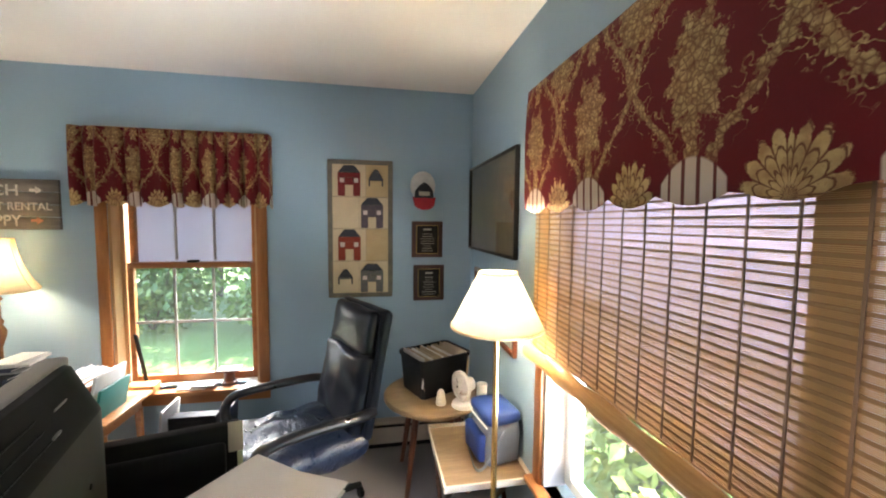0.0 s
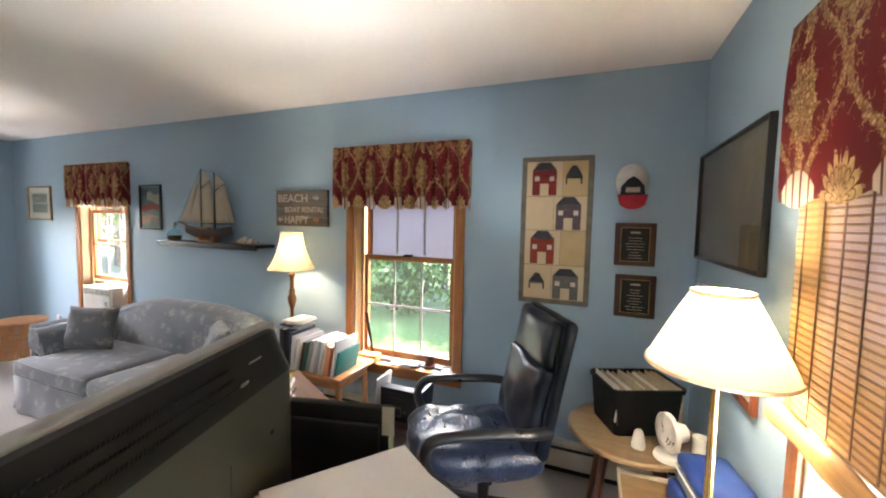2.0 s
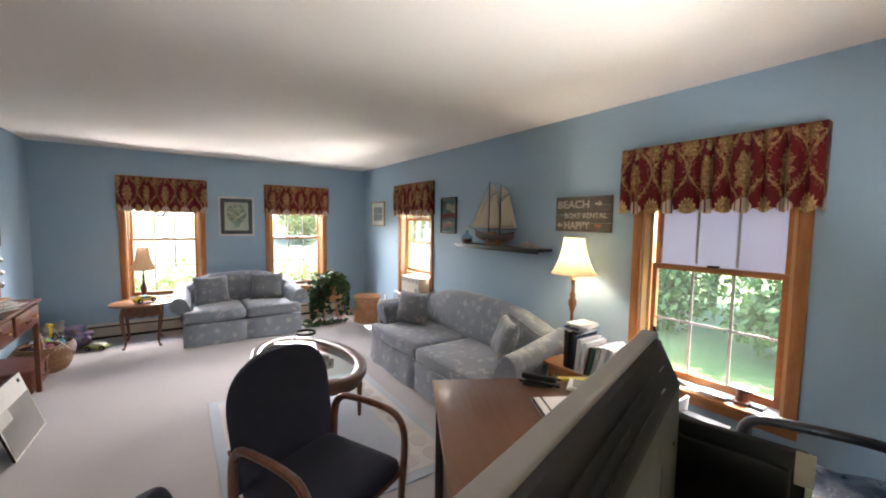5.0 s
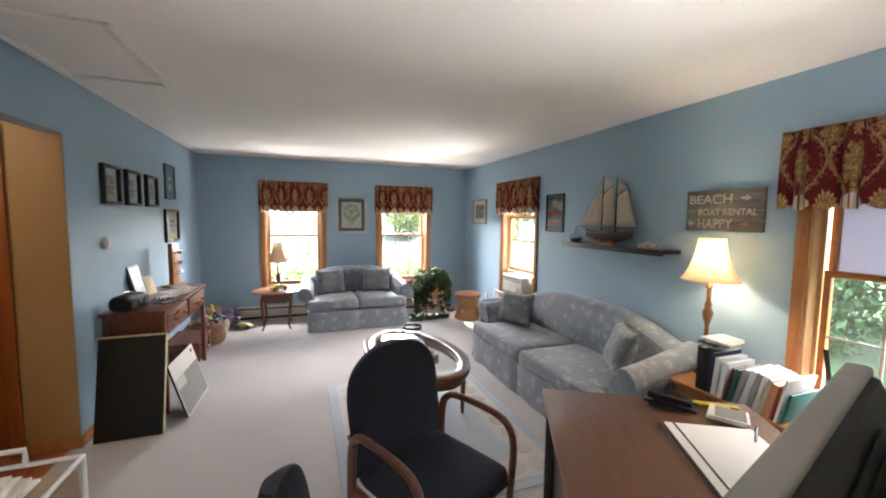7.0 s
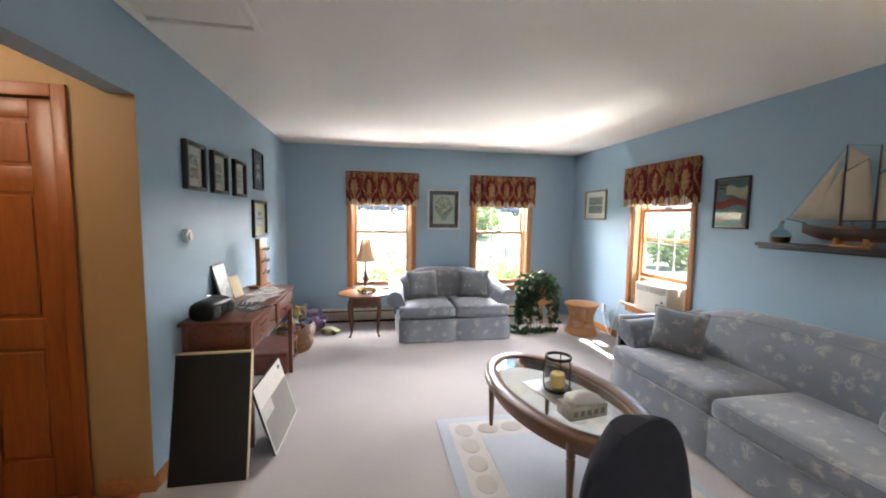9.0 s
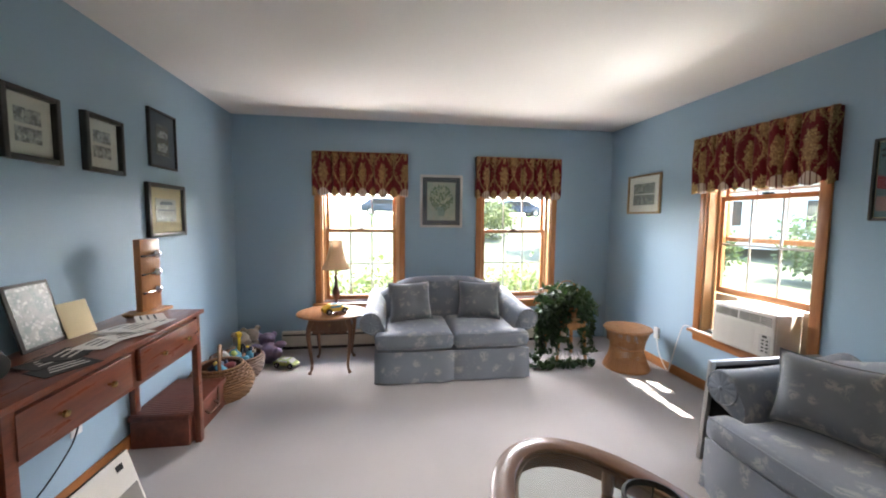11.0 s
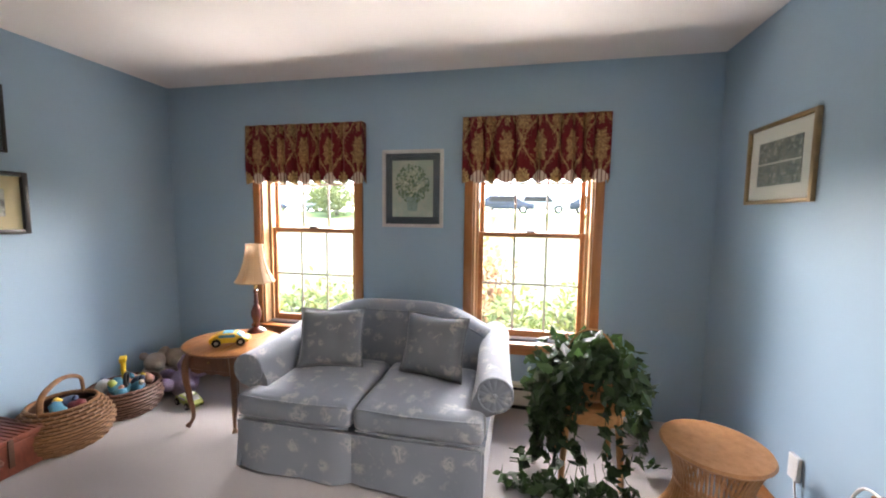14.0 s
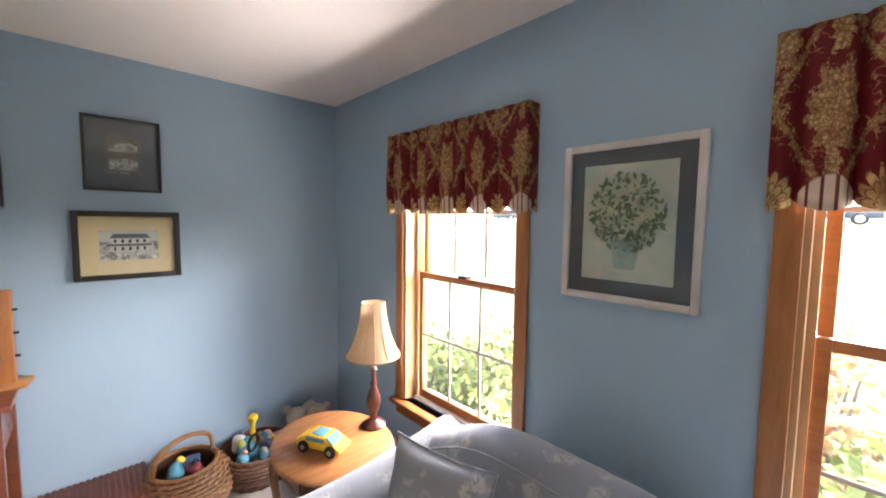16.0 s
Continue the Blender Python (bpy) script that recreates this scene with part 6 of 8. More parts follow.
# ---- shelf with the ship ----
SHELFBLK = plain("black_stained_shelf", (0.018, 0.017, 0.018), None, 8, 0.4)
SAIL = translucent("aged_sail_cloth", (0.62, 0.55, 0.43), 0.25)
HULL = wood("dark_hull", (0.055, 0.03, 0.02), (0.03, 0.018, 0.014), (1, 8, 8), 6.0, 0.4)
HULLRED = plain("red_hull_paint", (0.13, 0.022, 0.016), None, 9, 0.4)


def ship_shelf():
    s = thing("wall_shelf", pose(-3.04, YN, 1.30), "long black floating shelf", "shelf")
    part("board", box((-0.60, -0.20, 0.005), (0.60, -0.001, 0.033), 0.005), SHELFBLK, s)
    part("rail", box((-0.58, -0.19, -0.012), (0.58, -0.16, 0.0045), 0.003), SHELFBLK, s)


ship_shelf()


def ship():
    s = thing("model_ship", pose(-3.11, YN - 0.10, 1.3335) @ Matrix.Scale(1.07, 4), "model two-masted schooner with cream sails on a stand", "model ship")
    part("stand", box((-0.10, -0.03, 0.0), (0.10, 0.03, 0.012), 0.002), PINE, s)
    for x in (-0.07, 0.07):
        part("cradle", box((x - 0.008, -0.028, 0.012), (x + 0.008, 0.028, 0.05), 0.002), PINE, s)
    rings = []
    for k in range(15):
        u = -1 + 2 * k / 14
        x = 0.27 * u
        w = 0.045 * (1 - abs(u) ** 2.6) + 0.003
        keel = 0.035 + 0.05 * max(0, abs(u) - 0.45) ** 1.5 * 2
        deck = 0.105 + 0.028 * u * u
        rings.append([Vector(p) for p in ((x, -w, deck), (x, -w * 0.85, (deck + keel) / 2), (x, 0, keel), (x, w * 0.85, (deck + keel) / 2), (x, w, deck))])
    part("hull", loft(rings), HULL, s, smooth=60)
    rings = [[Vector((p.x, p.y * 1.04, p.z)) for p in (r[1] * 0.4 + r[2] * 0.6, r[2] - Vector((0, 0, 0.002)), r[3] * 0.4 + r[2] * 0.6)] for r in rings]
    part("lower_hull", loft(rings), HULLRED, s, smooth=60)
    part("cabin", box((-0.10, -0.02, 0.104), (0.02, 0.02, 0.122), 0.002), PINE, s)
    part("bowsprit", tube([(-0.25, 0, 0.135), (-0.37, 0, 0.165)], [0.005, 0.003], 6), HULL, s)
    for x, top in ((-0.07, 0.60), (0.085, 0.57)):
        part("mast", tube([(x, 0, 0.10), (x, 0, top)], [0.007, 0.003], 8), HULL, s)
        part("boom", tube([(x, 0, 0.15), (x + (0.14 if x < 0 else 0.21), 0.012, 0.155)], 0.0035, 6), HULL, s)
        part("gaff", tube([(x, 0, top - 0.16), (x + 0.10, 0.012, top - 0.10)], 0.003, 6), HULL, s)
    def sail(pts, bulge):
        bm = bmesh.new()
        n = 6
        p = [Vector(q) for q in pts]
        rows = []
        for i in range(n + 1):
            a, b = p[0].lerp(p[3], i / n), p[1].lerp(p[2], i / n)
            row = []
            for j in range(n + 1):
                q = a.lerp(b, j / n)
                q = q + Vector((0, bulge * math.sin(math.pi * i / n) * math.sin(math.pi * j / n), 0))
                row.append(bm.verts.new(q))
            rows.append(row)
        for A, B in zip(rows, rows[1:]):
            for j in range(n):
                bm.faces.new((A[j], A[j + 1], B[j + 1], B[j]))
        ob = part("sail", bm, SAIL, s, smooth=80)
        so = ob.modifiers.new("thickness", "SOLIDIFY")
        so.thickness = 0.0015
    sail([(-0.062, 0, 0.155), (0.075, 0.01, 0.16), (0.03, 0.01, 0.50), (-0.062, 0, 0.44)], -0.02)
    sail([(0.095, 0, 0.155), (0.29, 0.012, 0.165), (0.185, 0.01, 0.47), (0.095, 0, 0.42)], -0.025)
    sail([(-0.075, 0, 0.16), (-0.23, 0.0, 0.165), (-0.08, 0, 0.47), (-0.078, 0, 0.48)], -0.02)
    sail([(-0.20, 0, 0.16), (-0.34, 0.0, 0.17), (-0.08, 0, 0.55), (-0.079, 0, 0.56)], -0.02)
    sail([(-0.058, 0, 0.45), (0.03, 0.01, 0.51), (-0.05, 0, 0.585), (-0.056, 0, 0.59)], -0.006)
    sail([(0.097, 0, 0.43), (0.185, 0.01, 0.48), (0.10, 0, 0.555), (0.097, 0, 0.56)], -0.006)
    for a, b in (((-0.36, 0, 0.165), (-0.07, 0, 0.595)), ((0.27, 0, 0.135), (0.085, 0, 0.565)), ((-0.07, 0, 0.595), (0.085, 0, 0.565)), ((-0.03, 0.04, 0.11), (-0.07, 0, 0.5)), ((-0.03, -0.04, 0.11), (-0.07, 0, 0.5)), ((0.12, -0.04, 0.11), (0.085, 0, 0.48))):
        part("rigging", tube([a, b], 0.0011, 4), HULL, s)


ship()
BLUEGLASS = glass_mat("blue_bottle_glass", (0.62, 0.75, 0.80))


def decanter():
    d = thing("glass_decanter", pose(-3.53, YN - 0.11, 1.3335), "squat clear glass decanter with a stopper", "decanter")
    g = part("body", lathe([(0.0, 0.0), (0.045, 0.0), (0.06, 0.02), (0.062, 0.06), (0.04, 0.09), (0.016, 0.105), (0.014, 0.135), (0.02, 0.14)], 24, caps=False), BLUEGLASS, d)
    part("contents", lathe([(0.0, 0.003), (0.042, 0.003), (0.056, 0.022), (0.057, 0.045), (0.0, 0.045)], 20), TERRACOTTA, d)
    part("stopper", lathe([(0.012, 0.136), (0.018, 0.15), (0.016, 0.165), (0.0, 0.17)], 16), SILVER, d)


decanter()
SHELL = plain("pale_shell", (0.50, 0.46, 0.40), (0.32, 0.28, 0.24), 30, 0.6)
for x, r in ((-2.72, 0.028), (-2.66, 0.04), (-2.585, 0.03), (-2.52, 0.022)):
    t = thing("seashell", pose(x, YN - 0.11, 1.3335), "small pale seashell on the black shelf", "seashell", "seashells on the shelf")
    part("shell", lathe([(0.0, 0.0), (r, 0.004), (r * 1.1, r * 0.5), (r * 0.7, r * 1.1), (r * 0.25, r * 1.5), (0.0, r * 1.6)], 14, m=pose(0, 0, 0, 0, 12, 0) @ pose(0, 0, 0.0)), SHELL, t)

# ---- office corner ----
DESK = pose(-1.883, 1.09, 0, 0, 0, -29.4)
DZ = 0.712


def desk():
    d = thing("desk", DESK, "mahogany office desk with dark end panels", "desk")
    part("desktop", box((0, 0, DZ - 0.032), (1.66, 0.92, DZ), 0.005), MAHOG, d)
    part("end_panel", box((0.012, 0.02, 0.0), (0.045, 0.90, DZ - 0.033), 0.003), DARKWOOD, d)
    part("end_panel", box((1.615, 0.02, 0.0), (1.648, 0.90, DZ - 0.033), 0.003), DARKWOOD, d)
    part("modesty_panel", box((0.046, 0.06, 0.06), (1.614, 0.08, DZ - 0.033), 0.003), DARKWOOD, d)
    ped = part("pedestal", box((1.12, 0.10, 0.03), (1.613, 0.88, DZ - 0.034), 0.003), DARKWOOD, d)
    for k in range(3):
        part("drawer_front", box((1.13, 0.881, 0.06 + 0.215 * k), (1.60, 0.895, 0.26 + 0.215 * k), 0.004), MAHOG, ped)


DARKWOOD = wood("espresso_wood", (0.035, 0.016, 0.010), (0.02, 0.010, 0.007), (7, 7, 1), 4.0, 0.4)
desk()


def television():
    t = thing("television", pose(-0.5865, 0.602, DZ, 0, 0, -74.3), "old grey flat television seen from its vented back", "television")
    w, z0, z1 = 0.425, 0.055, 0.568
    part("front_bezel", box((-w, -0.040, z0), (w, 0.0, z1), 0.007, 3), GREYPL, t)
    part("screen", box((-w + 0.045, -0.042, z0 + 0.05), (w - 0.045, -0.0405, z1 - 0.04)), BLACK, t)
    prof = [(0.0005, z0 + 0.012), (0.05, z0 + 0.04), (0.062, z0 + 0.10), (0.062, z1 - 0.20), (0.060, z1 - 0.105), (0.054, z1 - 0.094), (0.012, z1 - 0.012), (0.0005, z1 - 0.008)]
    zc = (z0 + z1) / 2
    rings = []
    for e, k in ((0.010, 0.30), (0.014, 0.62), (0.024, 0.85), (0.042, 0.97), (0.065, 1.0)):
        rings.append([Vector((-w + e, p[0] * k, zc + (p[1] - zc) * (0.90 + 0.10 * k))) for p in prof])
    rings += [[Vector((-p.x, p.y, p.z)) for p in ring] for ring in rings[::-1]]
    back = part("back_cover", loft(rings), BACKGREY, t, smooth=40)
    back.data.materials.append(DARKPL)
    # upward faces take the darker grey, the rest stay olive grey
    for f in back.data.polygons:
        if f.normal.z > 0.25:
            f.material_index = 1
    slope = math.degrees(math.atan2(0.042, 0.082))
    slot = None
    for row in range(3):
        q = 0.40 + 0.22 * row
        for k in range(78):
            m = pose(-0.20 + 0.0071 * k, 0.012 + 0.042 * q, z1 - 0.012 - 0.082 * q, -slope)
            if slot is None:
                slot = part("vent_slot", box((-0.0021, -0.001, -0.0078), (0.0021, 0.0007, 0.0078)), BLACK, back, smooth=0)
                slot.matrix_basis = m
            else:
                again(slot, "vent_slot", m, back)
    part("emblem", box((-0.022, -0.001, -0.004), (0.022, 0.0012, 0.004), m=pose(-0.285, 0.032, z1 - 0.051, -slope)), GREYPL, back, smooth=0)
    part("catch", box((-0.012, -0.001, -0.006), (0.012, 0.003, 0.006), 0.002, m=pose(-0.225, 0.046, z1 - 0.078, -slope)), GREYPL, back)
    for x in (-0.3, 0.0, 0.3):
        for z in (z0 + 0.13, z1 - 0.22):
            part("screw", lathe([(0.0, 0.0615), (0.006, 0.0615), (0.005, 0.064), (0.0, 0.0645)], 10, m=pose(x, 0, z, -90)), BLACK, back)
    for x in (-0.16, 0.05, 0.2):
        part("rib", box((x - 0.003, 0.0615, z0 + 0.11), (x + 0.003, 0.0635, z1 - 0.205), 0.001), BACKGREY, back)
    part("neck", box((-0.10, -0.01, 0.022), (0.10, 0.05, 0.068), 0.006), BLACK, t)
    part("foot", box((-0.24, -0.12, 0.0), (0.24, 0.10, 0.021), 0.008), BLACK, t)


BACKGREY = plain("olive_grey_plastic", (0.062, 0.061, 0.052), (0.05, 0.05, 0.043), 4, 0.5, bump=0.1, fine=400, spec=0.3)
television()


def monitor():
    m = thing("computer_monitor", pose(-0.683, 1.060, DZ, 0, 0, 14), "black computer monitor seen from behind, with a paper tag", "monitor")
    part("panel", box((-0.10, 0.0, 0.05), (0.27, 0.03, 0.338), 0.006), BLACK, m)
    part("back_cover", prism([(-0.07, 0.07), (0.24, 0.07), (0.24, 0.30), (-0.07, 0.30)], -0.016, -0.0005, "y", bev=0.01), BLACK, m)
    part("neck", box((0.06, -0.02, 0.015), (0.14, 0.0, 0.10), 0.004), BLACK, m)
    part("foot", box((-0.02, 0.0, 0.0), (0.22, 0.14, 0.014), 0.005), BLACK, m)
    part("paper_tag", box((0.245, -0.004, 0.268), (0.278, -0.0005, 0.345), 0.001), P_CREAM, m, "cream paper tag")
    part("tag_strip", box((0.264, -0.006, 0.12), (0.276, -0.001, 0.268), 0.001), STRIPGREEN, m)


STRIPGREEN = plain("pale_green_tape", (0.42, 0.48, 0.30))
monitor()


def printer():
    p = thing("paper_stack", pose(-0.36, 0.885, DZ, 0, 0, 55), "loose white sheets on a stack of boxed paper", "paper stack")
    part("carton", box((-0.155, -0.125, 0.0), (0.155, 0.125, 0.228), 0.004), CARTON, p)
    for k, (a, dx, dy) in enumerate(((0, 0, 0), (4, 0.01, 0.004), (-5, -0.012, 0.01), (9, 0.012, -0.01), (-2, 0.005, 0.012))):
        part("sheet", softbox((-0.17, -0.14, 0.229 + 0.006 * k), (0.17, 0.14, 0.2345 + 0.006 * k), 0.002, 0, 6, m=pose(dx, dy, 0, 0, 0, a), wrinkle=0.0015), PAPER, p)


CARTON = plain("brown_carton", (0.34, 0.24, 0.14), None, 5, 0.8)
printer()


def office_chair():
    """A high-backed leather swivel chair; it faces -y."""
    c = thing("office_chair", pose(-0.42, 2.09, 0, 0, 0, -62), "black leather high-backed swivel chair, creased and shiny", "office chair")
    part("seat", softbox((-0.265, -0.385, 0.39), (0.265, 0.24, 0.515), 0.06, 0.04, 34, wrinkle=0.024), SEATHIDE, c, smooth=80)
    lean = pose(0, 0.18, 0.47, -11)
    back = part("backrest", softbox((-0.255, 0.0, 0.0), (0.255, 0.062, 0.66), 0.03, 0.0, 14, wrinkle=0.004, m=lean), LEATHER, c, smooth=80)
    part("headrest_pad", softbox((-0.225, -0.052, 0.415), (0.225, 0.012, 0.645), 0.028, 0.0, 16, wrinkle=0.008, puff_y=0.022, m=lean), LEATHER, back, smooth=80)
    part("lumbar_pad", softbox((-0.23, -0.065, 0.02), (0.23, 0.012, 0.424), 0.028, 0.0, 24, wrinkle=0.016, puff_y=0.028, m=lean), LEATHER, back, smooth=80)
    for sx in (-0.243, 0.243):
        part("welt", tube([lean @ Vector((sx, -0.002, 0.04)), lean @ Vector((sx, -0.004, 0.64))], 0.006, 6), LEATHER, back)
    for s in (-1, 1):
        path = curve([(s * 0.28, -0.22, 0.40), (s * 0.298, -0.30, 0.48), (s * 0.305, -0.325, 0.56), (s * 0.305, -0.30, 0.622), (s * 0.304, -0.23, 0.645), (s * 0.30, -0.05, 0.645), (s * 0.295, 0.14, 0.635), (s * 0.25, 0.24, 0.615)], 6)
        part("arm", tube(path, 0.028, 12, flat=0.85), LEATHERARM, c)
    part("column", lathe([(0.028, 0.10), (0.028, 0.30), (0.05, 0.31), (0.10, 0.40)], 16), BLACK, c)
    for k in range(5):
        a = 2 * math.pi * k / 5 + 0.3
        leg = part("base_spoke", tube([(0.02 * math.cos(a), 0.02 * math.sin(a), 0.12), (0.29 * math.cos(a), 0.29 * math.sin(a), 0.075)], [0.026, 0.016], 8), BLACK, c)
        part("caster", lathe([(0.0, -0.012), (0.028, -0.012), (0.030, 0.0), (0.028, 0.012), (0.0, 0.012)], 14, m=pose(0.29 * math.cos(a), 0.29 * math.sin(a), 0.03, 90, 0, math.degrees(a) + 90)), BLACK, leg)


SEATHIDE = leather("creased_navy_leather", (0.010, 0.016, 0.034), (0.016, 0.024, 0.048), 0.7, 0.2, 0.4, 2.0)
LEATHERARM = plain("black_arm_plastic", (0.014, 0.014, 0.016), None, 8, 0.3)
office_chair()


def end_table():
    t = thing("end_table", pose(-1.765, 2.45, 0), "honey wooden end table beside the sofa", "end table")
    part("tabletop", box((-0.352, -0.215, 0.502), (0.352, 0.205, 0.525), 0.006), MAPLE, t)
    part("apron", box((-0.31, -0.175, 0.43), (0.31, 0.165, 0.501), 0.003), MAPLE, t)
    for x in (-0.30, 0.30):
        for y in (-0.16, 0.15):
            part("leg", tube([(x, y, 0.44), (x * 1.03, y * 1.04, 0.0)], [0.022, 0.015], 8), MAPLE, t)
    part("shelf", box((-0.28, -0.15, 0.16), (0.28, 0.14, 0.18), 0.004), MAPLE, t)


end_table()
BOOKS = [("black", plain("black_binder", (0.012, 0.012, 0.014), None, 9, 0.35)), ("white", plain("white_spine", (0.62, 0.61, 0.58), None, 9, 0.6)), ("navy", plain("navy_spine", (0.02, 0.03, 0.07), None, 9, 0.5)), ("grey", plain("grey_folder", (0.32, 0.32, 0.31), None, 9, 0.7)), ("maroon", plain("maroon_spine", (0.10, 0.025, 0.02), None, 9, 0.5)), ("orange", plain("orange_folder", (0.60, 0.25, 0.12), None, 9, 0.7)), ("red", plain("red_folder", (0.42, 0.05, 0.03), None, 9, 0.6)), ("teal", plain("teal_folder", (0.02, 0.20, 0.18), None, 9, 0.6)), ("cream", plain("cream_folder", (0.62, 0.54, 0.40), None, 9, 0.7)), ("green", plain("green_spine", (0.03, 0.13, 0.09), None, 9, 0.5))]
BOOKMAT = dict(BOOKS)


def book(m, w, d, h, tone, label, group="row of books and folders", pages=True, name="book"):
    b = thing(name, m, label, name, group)
    cover = part("cover", box((0, 0, 0), (0.002, d, h), 0.0008), BOOKMAT[tone], b)
    part("cover", box((w - 0.002, 0, 0), (w, d, h), 0.0008), BOOKMAT[tone], b)
    part("spine", box((0.002, 0, 0), (w - 0.002, 0.002, h), 0.0008), BOOKMAT[tone], b)
    part("page_block", box((0.003, 0.003, 0.004), (w - 0.003, d - 0.004, h - 0.005)), PAPER, b, smooth=0)
    return b


x = -1.93
rb = random.Random(12)
for tone, w, h, lean, kind in (("black", 0.046, 0.265, 0, "binder"), ("black", 0.014, 0.255, 1, "folder"), ("navy", 0.022, 0.25, 2, "book"), ("white", 0.030, 0.235, 5, "book"), ("white", 0.024, 0.225, 8, "book"), ("maroon", 0.014, 0.205, 11, "book"), ("green", 0.014, 0.21, 12, "book"), ("grey", 0.026, 0.225, 13, "folder"), ("white", 0.030, 0.235, 14, "folder"), ("grey", 0.024, 0.23, 13, "folder"), ("white", 0.018, 0.225, 12, "folder"), ("cream", 0.020, 0.215, 12, "folder"), ("orange", 0.034, 0.205, 11, "folder"), ("red", 0.008, 0.195, 11, "folder"), ("white", 0.014, 0.245, 10, "folder"), ("teal", 0.012, 0.165, 10, "folder")):
    book(pose(x, 2.255 + rb.uniform(-0.012, 0.012), 0.526, 0, lean, 0), w, 0.20 if x < -1.9 else 0.24, h, tone, f"{tone} {kind} standing upright on the end table", name=kind)
    x += w + 0.005 + 0.0028 * (lean > 2)
for k, (tone, a) in enumerate((("grey", 4), ("navy", -6), ("white", 10), ("white", -3))):
    book(pose(-1.93, 2.44 + 0.004 * k, 0.796 + 0.013 * k, 0, 90, a) @ pose(-0.012, -0.17, 0), 0.011, 0.19, 0.13, tone, f"{tone} booklet lying on top of the books", "booklets on the books")
SPOOLW = wood("spool_wood", (0.16, 0.05, 0.025), (0.09, 0.028, 0.014), (6, 6, 1), 5, 0.4)


def sill_things():
    s = thing("wooden_spool", pose(-1.02, 2.765, WIN_Z0), "dark wooden spool with a pale square cap on the sill", "spool")
    part("body", lathe([(0.045, 0.0), (0.045, 0.012), (0.032, 0.02), (0.032, 0.075), (0.04, 0.085), (0.04, 0.09)], 20), SPOOLW, s)
    part("cap", box((-0.065, -0.045, 0.09), (0.065, 0.045, 0.101), 0.002), GREYPL, s)
    g = thing("yardstick", pose(-1.50, 2.77, WIN_Z0, 6, -6, 0), "grey measuring stick leaning in the window", "measuring stick")
    part("stick", box((-0.012, -0.002, 0.0), (0.012, 0.002, 0.36), 0.001), DARKPL, g)
    for k, (xx, w, tone) in enumerate(((-1.30, 0.16, "white"), (-1.22, 0.14, "grey"), (-0.90, 0.10, "white"))):
        book(pose(xx, 2.68, WIN_Z0 + 0.001 + 0.013 * (k % 2), 0, 90, 0) @ pose(-0.012, 0, 0), 0.012, 0.09, w, tone, f"{tone} booklet lying on the window sill", "booklets on the sill")
    w = thing("wooden_tray", pose(-1.50, 2.715, WIN_Z0), "small pine box on the window sill", "box")
    part("box_body", box((-0.08, -0.045, 0.0), (0.08, 0.045, 0.05), 0.003), PINE, w)


sill_things()


def low_stack():
    """Boxes and magazines on a low dark stand under the window."""
    s = thing("magazine_stand", pose(-1.02, 2.50, 0), "low dark stand with boxed games and magazines", "stand")
    part("shelf_top", box((-0.30, -0.14, 0.20), (0.32, 0.14, 0.225), 0.004), DARKWOOD, s)
    for xx in (-0.28, 0.27):
        part("side", box((xx, -0.13, 0.0), (xx + 0.02, 0.13, 0.20), 0.003), DARKWOOD, s)
    b = thing("boxed_game", pose(-1.10, 2.45, 0.226), "black printed box standing on the low stand", "box")
    part("carton", box((-0.13, -0.02, 0.0), (0.12, 0.05, 0.215), 0.003), BLACK, b)
    for k, (x0, x1, z0, z1) in enumerate(((-0.10, -0.055, 0.03, 0.10), (-0.045, 0.03, 0.03, 0.10), (0.04, 0.06, 0.06, 0.08), (-0.06, 0.07, 0.15, 0.16), (-0.09, 0.05, 0.18, 0.188))):
        part("print", box((x0, -0.0215, z0), (x1, -0.0202, z1)), BACKGREY if k < 3 else DARKPL, b, smooth=0)
    part("print", box((-0.038, -0.023, 0.045), (0.02, -0.0217, 0.085)), BLACK, b, smooth=0)
    book(pose(-1.28, 2.40, 0.226, 0, 6, 0), 0.014, 0.2, 0.27, "grey", "grey binder leaning beside the black box", "things under the window", name="binder")
    book(pose(-0.95, 2.40, 0.226, 0, 4, 0), 0.02, 0.2, 0.24, "navy", "navy binder beside the black box", "things under the window", name="binder")
    for k in range(6):
        book(pose(-0.885, 2.39 + 0.004 * (k % 3), 0.2265 + 0.015 * k + 0.0135, 0, 90, 3 * (k % 3)), 0.013, 0.2, 0.16, ("white", "grey", "black")[k % 3], "magazine in a stack on the low stand", "stacked magazines", name="magazine")


low_stack()

# things on the desk
def on_desk(u, v, a=0.0, z=0.0):
    return DESK @ pose(u, v, DZ + z, 0, 0, a)


